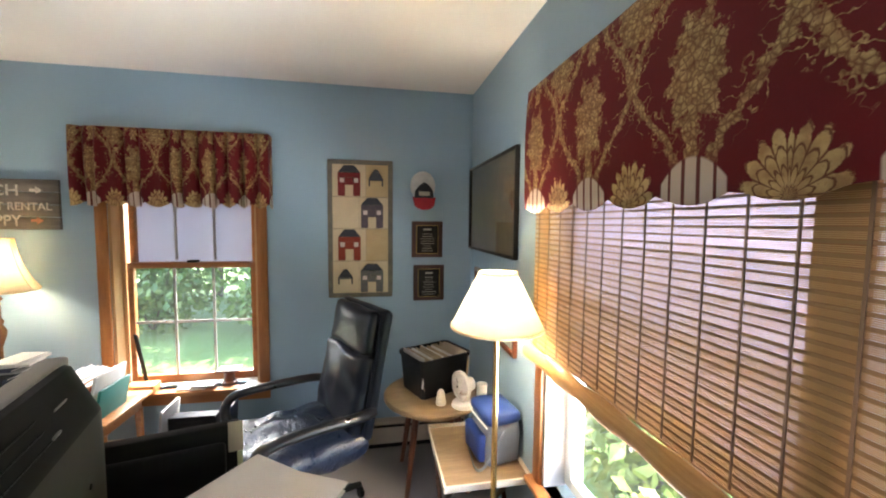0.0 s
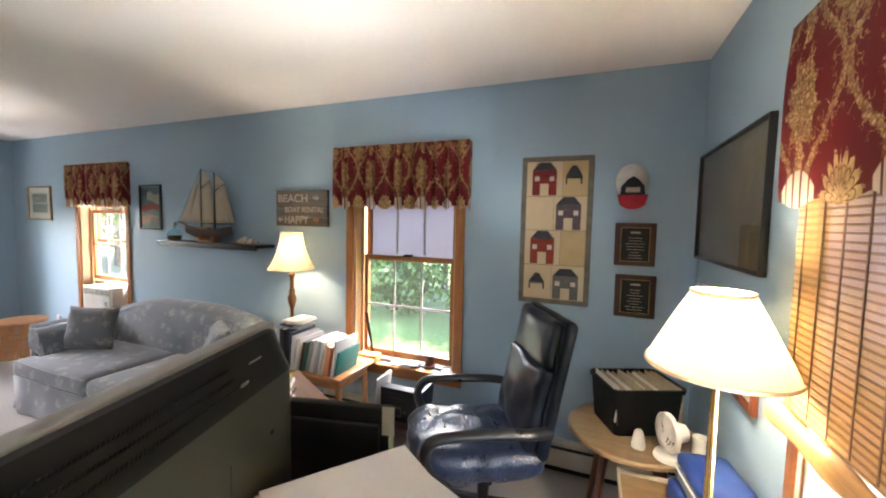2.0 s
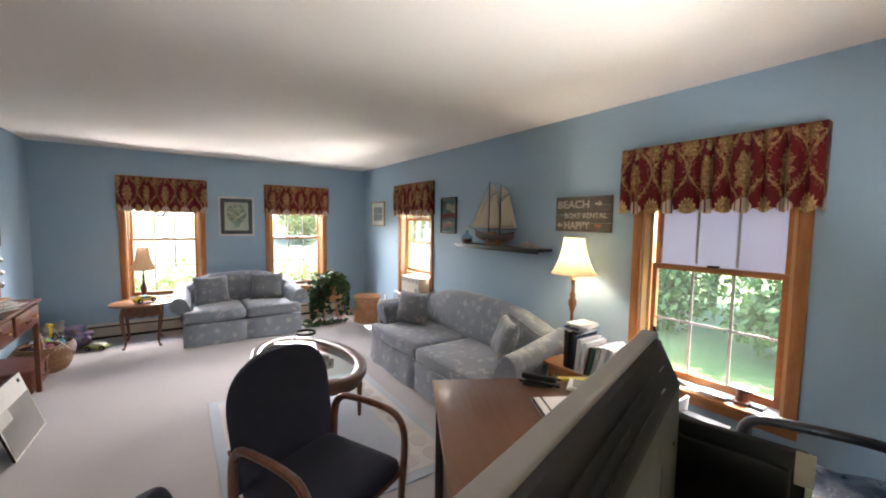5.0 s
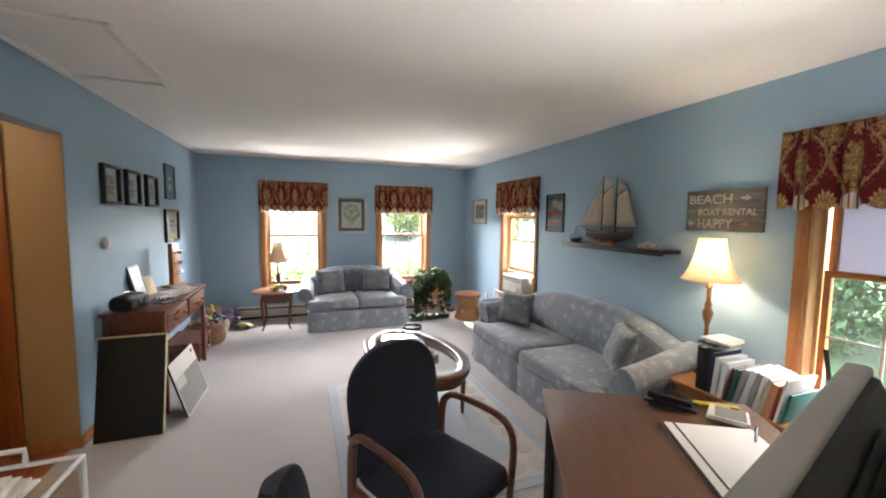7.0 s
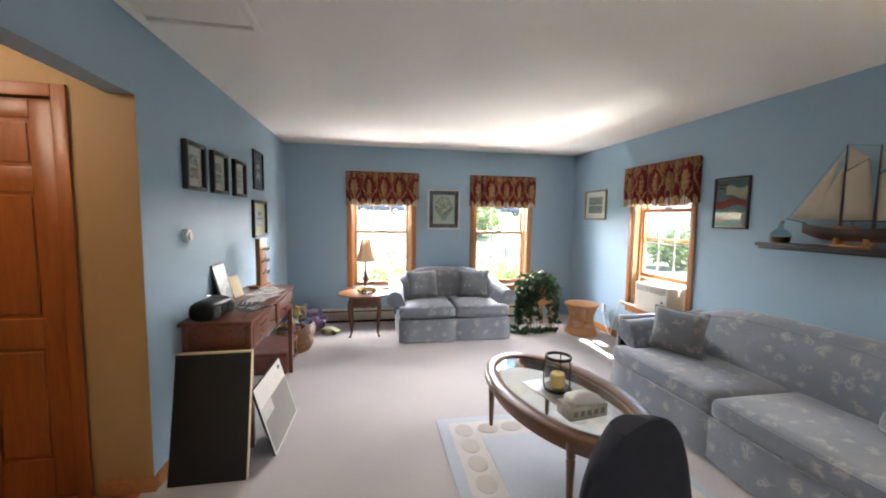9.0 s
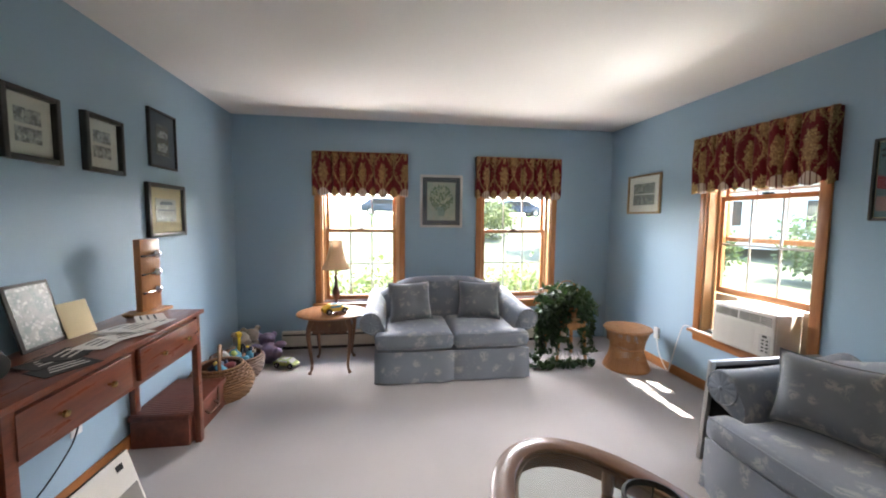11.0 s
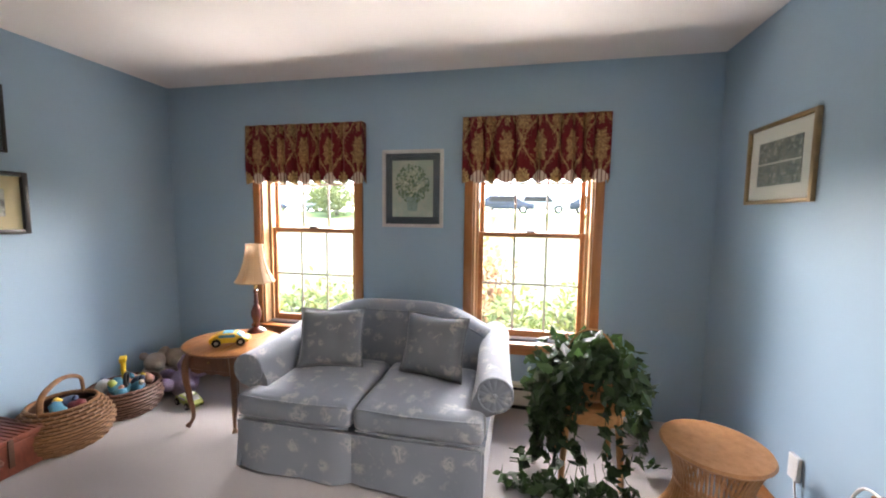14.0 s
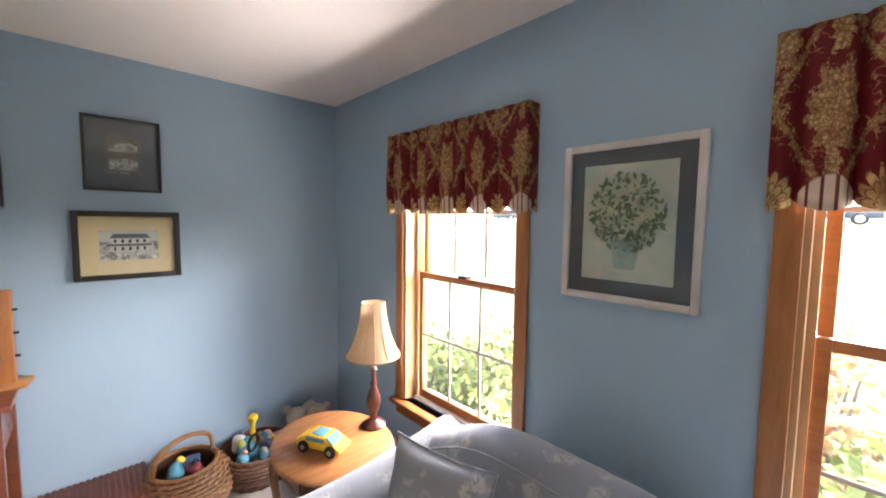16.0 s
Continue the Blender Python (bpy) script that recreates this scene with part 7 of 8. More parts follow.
n = thing("desk_pad", on_desk(0.256, 0.468, 0), "large white desk pad with a dark binding strip", "desk pad")
part("paper_block", box((0.0, 0.0, 0.0), (0.50, 0.33, 0.011), 0.002), PAPER, n)
part("binding", box((0.004, 0.034, 0.0112), (0.496, 0.042, 0.0122)), DARKPL, n, smooth=0)
part("board", box((-0.006, -0.012, 0.0), (0.50, -0.0005, 0.012), 0.001), DARKWOOD, n)
YEL = plain("yellow_plastic", (0.62, 0.50, 0.04), None, 8, 0.4)
for k, (u, v, a, L, mt, nm, lb) in enumerate(((0.020, 0.69, 80, 0.18, YEL, "ruler", "yellow ruler lying on the desk"), (0.055, 0.69, 82, 0.16, YEL, "highlighter", "yellow highlighter lying on the desk"), (0.035, 0.47, 62, 0.21, BLACK, "stapler", "black stapler on the desk"), (0.09, 0.47, 66, 0.15, DARKPL, "pen", "black pen lying on the desk"), (0.015, 0.56, 70, 0.14, SILVER, "pen", "silver pen lying on the desk"), (0.235, 0.83, -32, 0.16, BLACK, "pen", "black pen lying beside the disc cases"))):
    o = thing(nm, on_desk(u, v, a), lb, nm)
    if nm == "stapler":
        part("base", box((0, -0.018, 0), (L, 0.018, 0.012), 0.004), mt, o)
        part("arm", box((0.01, -0.016, 0.018), (L - 0.02, 0.016, 0.045), 0.008), mt, o)
        part("hinge", box((0.0, -0.014, 0.012), (0.03, 0.014, 0.0178), 0.001), SILVER, o)
    elif nm == "ruler":
        part("blade", box((0, -0.016, 0), (L, 0.016, 0.004), 0.001), mt, o)
    else:
        part("barrel", tube([(0, 0, 0.007), (L * 0.8, 0, 0.007)], 0.0065, 8), mt, o)
        part("cap", tube([(L * 0.8 + 0.001, 0, 0.007), (L, 0, 0.007)], [0.006, 0.003], 8), BLACK, o)
for k, (u, v, a) in enumerate(((0.150, 0.765, 58), (0.155, 0.768, 64))):
    o = thing("disc_case", on_desk(u, v, a, 0.011 * k), "flat disc case with a grey cover on the desk", "case")
    part("shell", box((-0.07, -0.062, 0), (0.07, 0.062, 0.01), 0.002), WHITE, o)
    part("insert", box((-0.05, -0.055, 0.0102), (0.06, 0.055, 0.011)), GREYPL, o, smooth=0)

# ---- corner behind the floor lamp ----
TABLETAN = wood("grey_tan_table_wood", (0.30, 0.21, 0.12), (0.20, 0.135, 0.075), (1, 6, 6), 4, 0.4)


def round_table():
    t = thing("round_table", pose(0.27, 2.33, 0), "small round tan wooden table", "table")
    part("tabletop", lathe([(0.29, 0.507), (0.30, 0.514), (0.30, 0.529), (0.292, 0.536), (0.0, 0.536)], 40), TABLETAN, t)
    part("apron", lathe([(0.20, 0.45), (0.20, 0.507)], 28), TABLETAN, t)
    for k in range(4):
        a = math.pi / 4 + math.pi / 2 * k
        part("leg", tube([(0.17 * math.cos(a), 0.17 * math.sin(a), 0.46), (0.25 * math.cos(a), 0.25 * math.sin(a), 0.0)], [0.022, 0.014], 8), WALNUT, t)


round_table()
FOLDERP = plain("manila_folder", (0.52, 0.42, 0.30), (0.42, 0.33, 0.22), 20, 0.8)


def file_tub():
    t = thing("file_tub", pose(0.285, 2.395, 0.537, 0, 0, 24), "black plastic file tub full of manila folders", "file tub")
    a, b, h = 0.175, 0.135, 0.232
    rings = []
    for z, s in ((0.0, 0.90), (h - 0.02, 1.0), (h - 0.02, 1.05), (h, 1.05), (h, 0.98), (h - 0.10, 0.96)):
        rings.append([Vector((x * s, y * s, z)) for x, y in ((-a, -b + 0.02), (-a + 0.02, -b), (a - 0.02, -b), (a, -b + 0.02), (a, b - 0.02), (a - 0.02, b), (-a + 0.02, b), (-a, b - 0.02))])
    part("tub", loft(rings), BLACK, t)
    r = random.Random(2)
    for k in range(20):
        x = -a * 0.92 + 2 * a * 0.92 * k / 19
        part("folder", box((x - 0.003, -b * 0.9, 0.06), (x + 0.003, b * 0.9, h + r.uniform(-0.012, 0.004)), 0.001, m=pose(0, 0, 0, 0, r.uniform(-3, 3), 0)), FOLDERP if k % 4 else PAPER, t)


file_tub()
FANW = plain("white_fan_plastic", (0.76, 0.75, 0.71), None, 6, 0.4)


def desk_fan():
    f = thing("desk_fan", pose(0.405, 2.13, 0.537, 0, 0, -70), "small white desk fan on the round table", "fan")
    part("base", lathe([(0.0, 0.0), (0.065, 0.0), (0.06, 0.02), (0.02, 0.03), (0.016, 0.05)], 20), FANW, f)
    c = 0.115
    head = part("motor", lathe([(0.0, -0.07), (0.035, -0.06), (0.045, -0.02), (0.04, 0.0), (0.0, 0.0)], 18, m=pose(0, 0.0, c, 90)), FANW, f)
    for k in range(7):
        rr = 0.078 * (k + 1) / 7
        part("cage_ring", tube([(rr * math.cos(q), -0.012 - 0.03 * (1 - (rr / 0.078) ** 2), c + rr * math.sin(q)) for q in np.linspace(0, 2 * math.pi, 33)], 0.0022, 5), FANW, head)
    for k in range(14):
        q = 2 * math.pi * k / 14
        part("cage_wire", tube([(rr * math.cos(q), -0.012 - 0.03 * (1 - (rr / 0.078) ** 2), c + rr * math.sin(q)) for rr in (0.011, 0.04, 0.078)], 0.0018, 4), FANW, head)
    part("cage_rim", lathe([(0.077, -0.0), (0.083, 0.004), (0.083, 0.024), (0.077, 0.028), (0.077, 0.0)], 32, m=pose(0, 0, c, 90), caps=False), FANW, head)
    for k in range(3):
        part("blade", softbox((0.012, -0.016, -0.02), (0.07, -0.012, 0.02), 0.002, 0, 4, m=pose(0, 0, c) @ pose(0, 0, 0, 0, 120 * k) @ pose(0, 0, 0, 20)), FANW, head)


desk_fan()
o = thing("white_cone", pose(0.285, 2.165, 0.537), "small white plastic cone cup on the round table", "cup")
part("cup", lathe([(0.028, 0.0), (0.03, 0.01), (0.02, 0.07), (0.012, 0.082), (0.0, 0.084)], 18), FANW, o)
o = thing("white_can", pose(0.525, 2.17, 0.537), "white cylindrical container on the round table", "container")
part("can", lathe([(0.03, 0.0), (0.03, 0.09), (0.0, 0.09)], 20), FANW, o)
part("lid", lathe([(0.031, 0.0905), (0.031, 0.10), (0.0, 0.102)], 20), PAPER, o)


def tray_table():
    t = thing("tray_table", pose(0.385, 1.83, 0), "folding tan tray table with a raised pale rim", "tray table")
    z = 0.445
    part("tray", box((-0.18, -0.24, z), (0.19, 0.235, z + 0.012), 0.003), TABLETAN, t)
    for lo, hi in (((-0.19, -0.25, z), (-0.18, 0.245, z + 0.028)), ((0.19, -0.25, z), (0.20, 0.245, z + 0.028)), ((-0.1795, -0.25, z), (0.1895, -0.2405, z + 0.028)), ((-0.1795, 0.2355, z), (0.1895, 0.245, z + 0.028))):
        part("rim", box(lo, hi, 0.002), CREAM, t)
    for s in (-1, 1):
        part("leg", tube([(0.16 * s, -0.20, 0.0), (0.16 * s, 0.20, z)], 0.011, 8), WALNUT, t)
        part("leg", tube([(0.13 * s, 0.20, 0.0), (0.13 * s, -0.20, z)], 0.011, 8), WALNUT, t)


tray_table()
COOLB = plain("royal_blue_nylon", (0.018, 0.05, 0.22), (0.014, 0.038, 0.17), 9, 0.5, bump=0.3)
COOLG = plain("grey_nylon", (0.22, 0.24, 0.27), None, 9, 0.6, bump=0.3)


def cooler():
    c = thing("cooler_bag", pose(0.475, 1.80, 0.458, 0, 0, 8), "soft blue and grey cooler bag on the tray table", "cooler bag")
    part("body", softbox((-0.08, -0.11, 0.0), (0.09, 0.11, 0.20), 0.03, 0.0, 8, wrinkle=0.006), COOLG, c, smooth=70)
    part("lid", softbox((-0.083, -0.113, 0.19), (0.093, 0.113, 0.245), 0.026, 0.01, 8, wrinkle=0.005), COOLB, c, smooth=70)
    part("pocket", softbox((-0.115, -0.09, 0.02), (-0.07, 0.09, 0.15), 0.02, 0.0, 8, wrinkle=0.005), COOLB, c, smooth=70)
    part("zip", tube([(-0.085, -0.11, 0.192), (-0.088, 0.0, 0.194), (-0.085, 0.11, 0.192)], 0.004, 6), PAPER, c)
    part("strap", tube(curve([(0.0, -0.115, 0.17), (-0.10, -0.15, 0.06), (-0.13, -0.10, 0.008), (-0.10, 0.06, 0.006)], 6), 0.006, 6, flat=0.4), COOLG, c)


cooler()


def trash_bin():
    t = thing("waste_bin", pose(0.40, 1.22, 0), "pale waste bin lined with a black bag", "waste bin")
    part("bin", lathe([(0.0, 0.0), (0.105, 0.0), (0.135, 0.50), (0.142, 0.505), (0.138, 0.512), (0.128, 0.50), (0.10, 0.02)], 32), WHITE, t)
    rings = []
    for k, (r, z) in enumerate(((0.137, 0.44), (0.146, 0.515), (0.132, 0.52), (0.11, 0.42))):
        rings.append([Vector(((r + 0.007 * math.sin(i * 2.9 + k)) * math.cos(2 * math.pi * i / 36), (r + 0.007 * math.sin(i * 2.9 + k)) * math.sin(2 * math.pi * i / 36), z + 0.01 * math.sin(i * 1.7))) for i in range(36)])
    part("bag", loft(rings, caps=False), LEATHER, t, smooth=80)


trash_bin()

# ---- along the south wall ----
def writing_desk():
    d = thing("writing_desk", pose(-4.36, -1.245, 0), "cherry writing desk with two drawers and square legs", "desk")
    a, b, z = 0.645, 0.205, 0.83
    part("desktop", box((-a, -b, z - 0.025), (a, b + 0.005, z), 0.005), CHERRY, d)
    part("apron_back", box((-a + 0.05, -b + 0.01, 0.62), (a - 0.14, -b + 0.03, z - 0.026)), CHERRY, d)
    for x in (-a + 0.04, a - 0.06):
        part("apron_side", box((x, -b + 0.031, 0.60), (x + 0.02, b - 0.031, z - 0.026), 0.002), CHERRY, d)
    part("apron_front", box((-a + 0.061, b - 0.045, 0.60), (a - 0.061, b - 0.03, z - 0.026), 0.002), CHERRY, d)
    for x0, x1 in ((-a + 0.07, -0.03), (0.03, a - 0.07)):
        dr = part("drawer", box((x0, b - 0.0295, 0.63), (x1, b - 0.005, z - 0.045), 0.006), CHERRY, d)
        for k in (0.28, 0.72):
            part("knob", lathe([(0.006, 0.0), (0.006, 0.012), (0.014, 0.02), (0.012, 0.03), (0.0, 0.032)], 14, m=pose(x0 + (x1 - x0) * k, b - 0.0045, 0.71, -90)), BRASS, dr)
    for x in (-a + 0.03, a - 0.075):
        for y in (-b + 0.01, b - 0.045):
            part("leg", box((x, y, 0.0), (x + 0.045, y + 0.035, z - 0.026), 0.003), CHERRY, d)


writing_desk()
SD = 0.8305


def radio():
    r = thing("portable_radio", pose(-3.86, -1.31, SD, 0, 0, 172), "black rounded portable radio on the writing desk", "radio")
    part("case", softbox((-0.15, -0.075, 0.0), (0.15, 0.075, 0.115), 0.05, 0.008, 10), BLACK, r, smooth=70)
    for s in (-1, 1):
        part("speaker", lathe([(0.0, 0.0), (0.042, 0.0), (0.046, 0.004), (0.04, 0.006), (0.0, 0.003)], 20, m=pose(s * 0.085, -0.076, 0.055, 90)), DARKPL, r)
    part("display", box((-0.03, -0.0775, 0.04), (0.03, -0.0745, 0.075), 0.002), DARKPL, r)
    part("aerial", tube([(0.10, 0.03, 0.11), (0.0, 0.035, 0.135)], 0.003, 6), CHROME, r)


radio()
PHOTOFRAME = plain("dark_photo_frame", (0.05, 0.045, 0.035))
o = thing("photo_print", pose(-4.33, -1.385, SD, -14, 0, 180), "framed green photograph leaning on the wall", "photograph")
part("frame_board", box((-0.11, -0.010, 0.0), (0.11, 0.0, 0.29), 0.002), PHOTOFRAME, o)
part("photo", box((-0.095, -0.0115, 0.015), (0.095, -0.0102, 0.275)), ART_GREEN, o, smooth=0)
o = thing("photo_print", pose(-4.50, -1.355, SD, -18, 0, 172), "tan card leaning on the wall", "card")
part("card", box((-0.075, -0.003, 0.0), (0.075, 0.0, 0.17), 0.001), MATCREAM, o)


def tap_block():
    b = thing("wooden_display_block", pose(-4.925, -1.30, SD, 0, 0, 172), "tall wooden block with three silver spigots on a round foot", "wooden block")
    part("foot", box((-0.12, -0.06, 0.0), (0.12, 0.07, 0.022), 0.01), PINE, b)
    part("block", box((-0.075, -0.02, 0.022), (0.075, 0.02, 0.44), 0.004), OAK, b)
    for z in (0.14, 0.245, 0.35):
        ball = part("ball", lathe([(0.0, -0.024), (0.016, -0.02), (0.024, -0.006), (0.024, 0.006), (0.016, 0.02), (0.0, 0.024)], 16, m=pose(0.02, -0.042, z)), CHROME, b)
        part("stem", tube([(0.02, -0.045, z), (-0.045, -0.06, z), (-0.10, -0.065, z)], 0.004, 6), CHROME, ball)
        part("tip", tube([(-0.10, -0.065, z), (-0.125, -0.067, z)], 0.006, 6), IRON, ball)
        part("peg", tube([(0.076, 0, z), (0.092, 0, z)], 0.006, 6), IRON, ball)


tap_block()
r2 = random.Random(8)
for k in range(9):
    xx = -4.05 - 0.095 * k + r2.uniform(-0.03, 0.03)
    if xx < -4.82:
        xx = -4.55
    o = thing("loose_paper", pose(xx, -1.17 + r2.uniform(-0.05, 0.06), SD + 0.0006 + 0.0021 * k, 0, 0, r2.uniform(-35, 35)), "loose printed sheet on the writing desk", "paper", "papers on the writing desk")
    dark = k < 3
    part("sheet", box((-0.09, -0.065, 0.0), (0.09, 0.065, 0.0018)), (DARKPL if dark else PAPER), o, smooth=0)
    for j in range(3):
        part("text_bar", box((-0.07, -0.045 + 0.03 * j, 0.0019), (0.03 + 0.012 * j, -0.036 + 0.03 * j, 0.0022)), (PAPER if dark else DARKPL), o, smooth=0)

PANELBROWN = plain("brown_black_board", (0.013, 0.0095, 0.008), (0.009, 0.007, 0.006), 6, 0.55, bump=0.1, fine=200, spec=0.3)
b = thing("black_panel", pose(-3.428, -1.20, 0.0, 0, -12.5, 0), "brown-black folding panel with a cream edge leaning on the writing desk", "panel")
part("board", box((-0.03, -0.20, 0.0), (-0.004, 0.20, 0.70), 0.003), PANELBROWN, b)
part("top_edge", box((-0.032, -0.203, 0.7005), (-0.002, 0.205, 0.712), 0.001), MATCREAM, b)
part("side_edge", box((-0.032, 0.2005, 0.0), (-0.002, 0.205, 0.70), 0.001), MATCREAM, b)

b = thing("leaning_print", pose(-3.905, -0.884, 0.0, -16.5, 0, 178), "unframed matted print leaning on the writing desk", "print")
part("board", box((-0.275, -0.004, 0.0), (0.275, 0.010, 0.44), 0.002), DARKPL, b)
part("mat", box((-0.273, -0.0062, 0.002), (0.273, -0.0042, 0.438)), MATWHITE, b, smooth=0)
part("picture", box((-0.26, -0.0078, 0.012), (0.262, -0.0064, 0.30)), GREYPL, b, smooth=0)
# painted highlight: a pale box over one upper corner of the picture
part("highlight", box((-0.26, -0.0086, 0.22), (-0.08, -0.008, 0.30)), P_HOUSE, b, smooth=0)
part("mark", box((0.19, -0.0086, 0.385), (0.225, -0.0064, 0.41)), BLACK, b, smooth=0)

RATTAN = wood("red_brown_rattan", (0.20, 0.055, 0.03), (0.10, 0.028, 0.016), (8, 2, 2), 9, 0.45)
STRAW = wood("golden_straw", (0.26, 0.13, 0.05), (0.12, 0.055, 0.022), (3, 3, 12), 9, 0.6)
TWIG = wood("dark_willow", (0.12, 0.055, 0.03), (0.06, 0.03, 0.018), (3, 3, 12), 9, 0.6)


def hamper():
    h = thing("picnic_hamper", pose(-5.17, -1.265, 0), "red-brown woven picnic hamper with leather straps", "hamper")
    part("body", box((-0.27, -0.165, 0.0), (0.27, 0.165, 0.17), 0.008), RATTAN, h)
    lid = part("lid", box((-0.278, -0.172, 0.171), (0.278, 0.172, 0.205), 0.008), RATTAN, h)
    rib = None
    for k in range(22):
        m = pose(-0.262 + 0.025 * k, 0, 0)
        if rib is None:
            rib = part("reed", box((-0.008, -0.168, 0.2045), (0.008, 0.168, 0.2115), 0.003), RATTAN, lid)
            rib.matrix_basis = m
        else:
            again(rib, "reed", m, lid)
    for x in (-0.12, 0.12):
        part("strap", box((x - 0.012, 0.166, 0.05), (x + 0.012, 0.178, 0.20), 0.003), TWIG, h)
    part("handle", tube(curve([(-0.07, 0.17, 0.12), (-0.06, 0.20, 0.10), (0.06, 0.20, 0.10), (0.07, 0.17, 0.12)], 5), 0.009, 8), TWIG, h)


hamper()


def wicker(name, m, r, h, mat, label, rows, stakes, belly=1.12, handle=None, squash=1.0, neck=0.0):
    b = thing(name, m, label, "basket", "baskets by the wall")
    def rad(t):
        return r * (0.78 + (belly - 0.78) * math.sin(math.pi * (0.12 + 0.62 * t))) * (1 - neck * t * t)
    for k in range(rows):
        t = k / (rows - 1)
        pts = []
        for i in range(stakes * 2 + 1):
            a = 2 * math.pi * i / (stakes * 2)
            q = rad(t) + 0.005 * (1 if (i + k) % 2 else -1)
            pts.append((q * math.cos(a), q * math.sin(a) * squash, 0.008 + h * t))
        part("weave", tube(pts, h / rows * 0.62, 5), mat, b)
    bm = lathe([(0.0, 0.0), (rad(0) * 0.99, 0.0)] + [(rad(t) - 0.008, 0.006 + h * t) for t in np.linspace(0, 1, 6)] + [(rad(t) - 0.014, 0.006 + h * t) for t in np.linspace(1, 0.05, 6)] + [(0.0, 0.012)], 28, m=Matrix.Diagonal((1, squash, 1, 1)))
    part("lining", bm, TWIG, b)
    part("rim", tube([(rad(1) * math.cos(a), rad(1) * math.sin(a) * squash, h + 0.012) for a in np.linspace(0, 2 * math.pi, 41)], 0.011, 8), mat, b)
    if handle:
        part("handle", tube(curve([(-rad(1), 0, h), (-rad(1) * 0.85, 0, h + handle * 0.7), (0, 0, h + handle), (rad(1) * 0.85, 0, h + handle * 0.7), (rad(1), 0, h)], 7), 0.015, 8, flat=0.7), mat, b)
    return b


wicker("gathering_basket", pose(-5.60, -1.20, 0, 0, 0, 20), 0.205, 0.23, STRAW, "bulging straw basket with a hoop handle, full of toys", 14, 22, 1.22, 0.16, 1.0, 0.30)
wicker("willow_basket", pose(-5.98, -1.22, 0), 0.20, 0.17, TWIG, "low dark willow basket heaped with toys", 9, 20, 1.08)
TOYC = {"blue": plain("blue_toy_plush", (0.07, 0.24, 0.34), None, 20, 0.8), "yellow": plain("yellow_toy", (0.72, 0.48, 0.03), None, 8, 0.4), "navy": plain("navy_toy", (0.03, 0.05, 0.10), None, 8, 0.5), "pink": plain("pink_toy", (0.55, 0.28, 0.20), None, 20, 0.8), "white": CAPWHITE, "red": plain("red_toy", (0.20, 0.03, 0.04), None, 8, 0.5), "lilac": plain("lilac_plush", (0.30, 0.24, 0.36), None, 30, 0.95), "beige": plain("beige_plush", (0.42, 0.36, 0.29), None, 30, 0.95, bump=0.5), "lime": plain("lime_toy", (0.42, 0.50, 0.12), None, 8, 0.4)}
rt = random.Random(31)


def toy_ball(place, r, tone, label, name="toy"):
    t = thing(name, pose(*place, 0, 0, rt.uniform(0, 360)), label, "toy", "toys in the baskets")
    bm = bmesh.new()
    bmesh.ops.create_icosphere(bm, subdivisions=2, radius=r)
    for v in bm.verts:
        v.co = v.co * (1 + 0.9 * noise.noise(v.co * 17 + Vector(place) * 7))
        v.co.z += r * 0.9
    part("body", bm, TOYC[tone], t, smooth=80)
    part("knob", lathe([(0.0, 0.0), (r * 0.4, r * 0.1), (r * 0.35, r * 0.7), (0.0, r * 0.9)], 12, m=pose(r * 0.5, r * 0.2, r * 1.35, 20, 30)), TOYC[rt.choice(list(TOYC))], t)


for place, r, tone in (((-5.62, -1.23, 0.17), 0.05, "navy"), ((-5.56, -1.18, 0.18), 0.04, "blue"), ((-5.64, -1.15, 0.18), 0.04, "red"), ((-5.93, -1.20, 0.13), 0.06, "blue"), ((-6.02, -1.15, 0.14), 0.05, "navy"), ((-6.05, -1.26, 0.14), 0.05, "pink"), ((-5.90, -1.29, 0.14), 0.05, "white"), ((-5.98, -1.10, 0.15), 0.04, "blue"), ((-5.86, -1.12, 0.15), 0.038, "blue"), ((-6.09, -1.16, 0.16), 0.038, "pink")):
    toy_ball(place, r, tone, f"small {tone} toy lying in a basket")


def giraffe():
    g = thing("toy_digger", pose(-5.98, -1.21, 0.20, 0, 12, 40), "yellow plastic toy digger arm sticking out of the basket", "toy")
    part("boom", tube(curve([(0, 0, 0.0), (0.02, 0, 0.09), (0.0, 0, 0.17)], 4), 0.014, 8), TOYC["yellow"], g)
    part("bucket", box((-0.028, -0.02, 0.165), (0.022, 0.02, 0.20), 0.006), TOYC["yellow"], g)
    part("wheel", tube([(0.06 + 0.045 * math.cos(a), 0.02, 0.06 + 0.045 * math.sin(a)) for a in np.linspace(0, 6.283, 22)], 0.010, 6), BLACK, g)


giraffe()


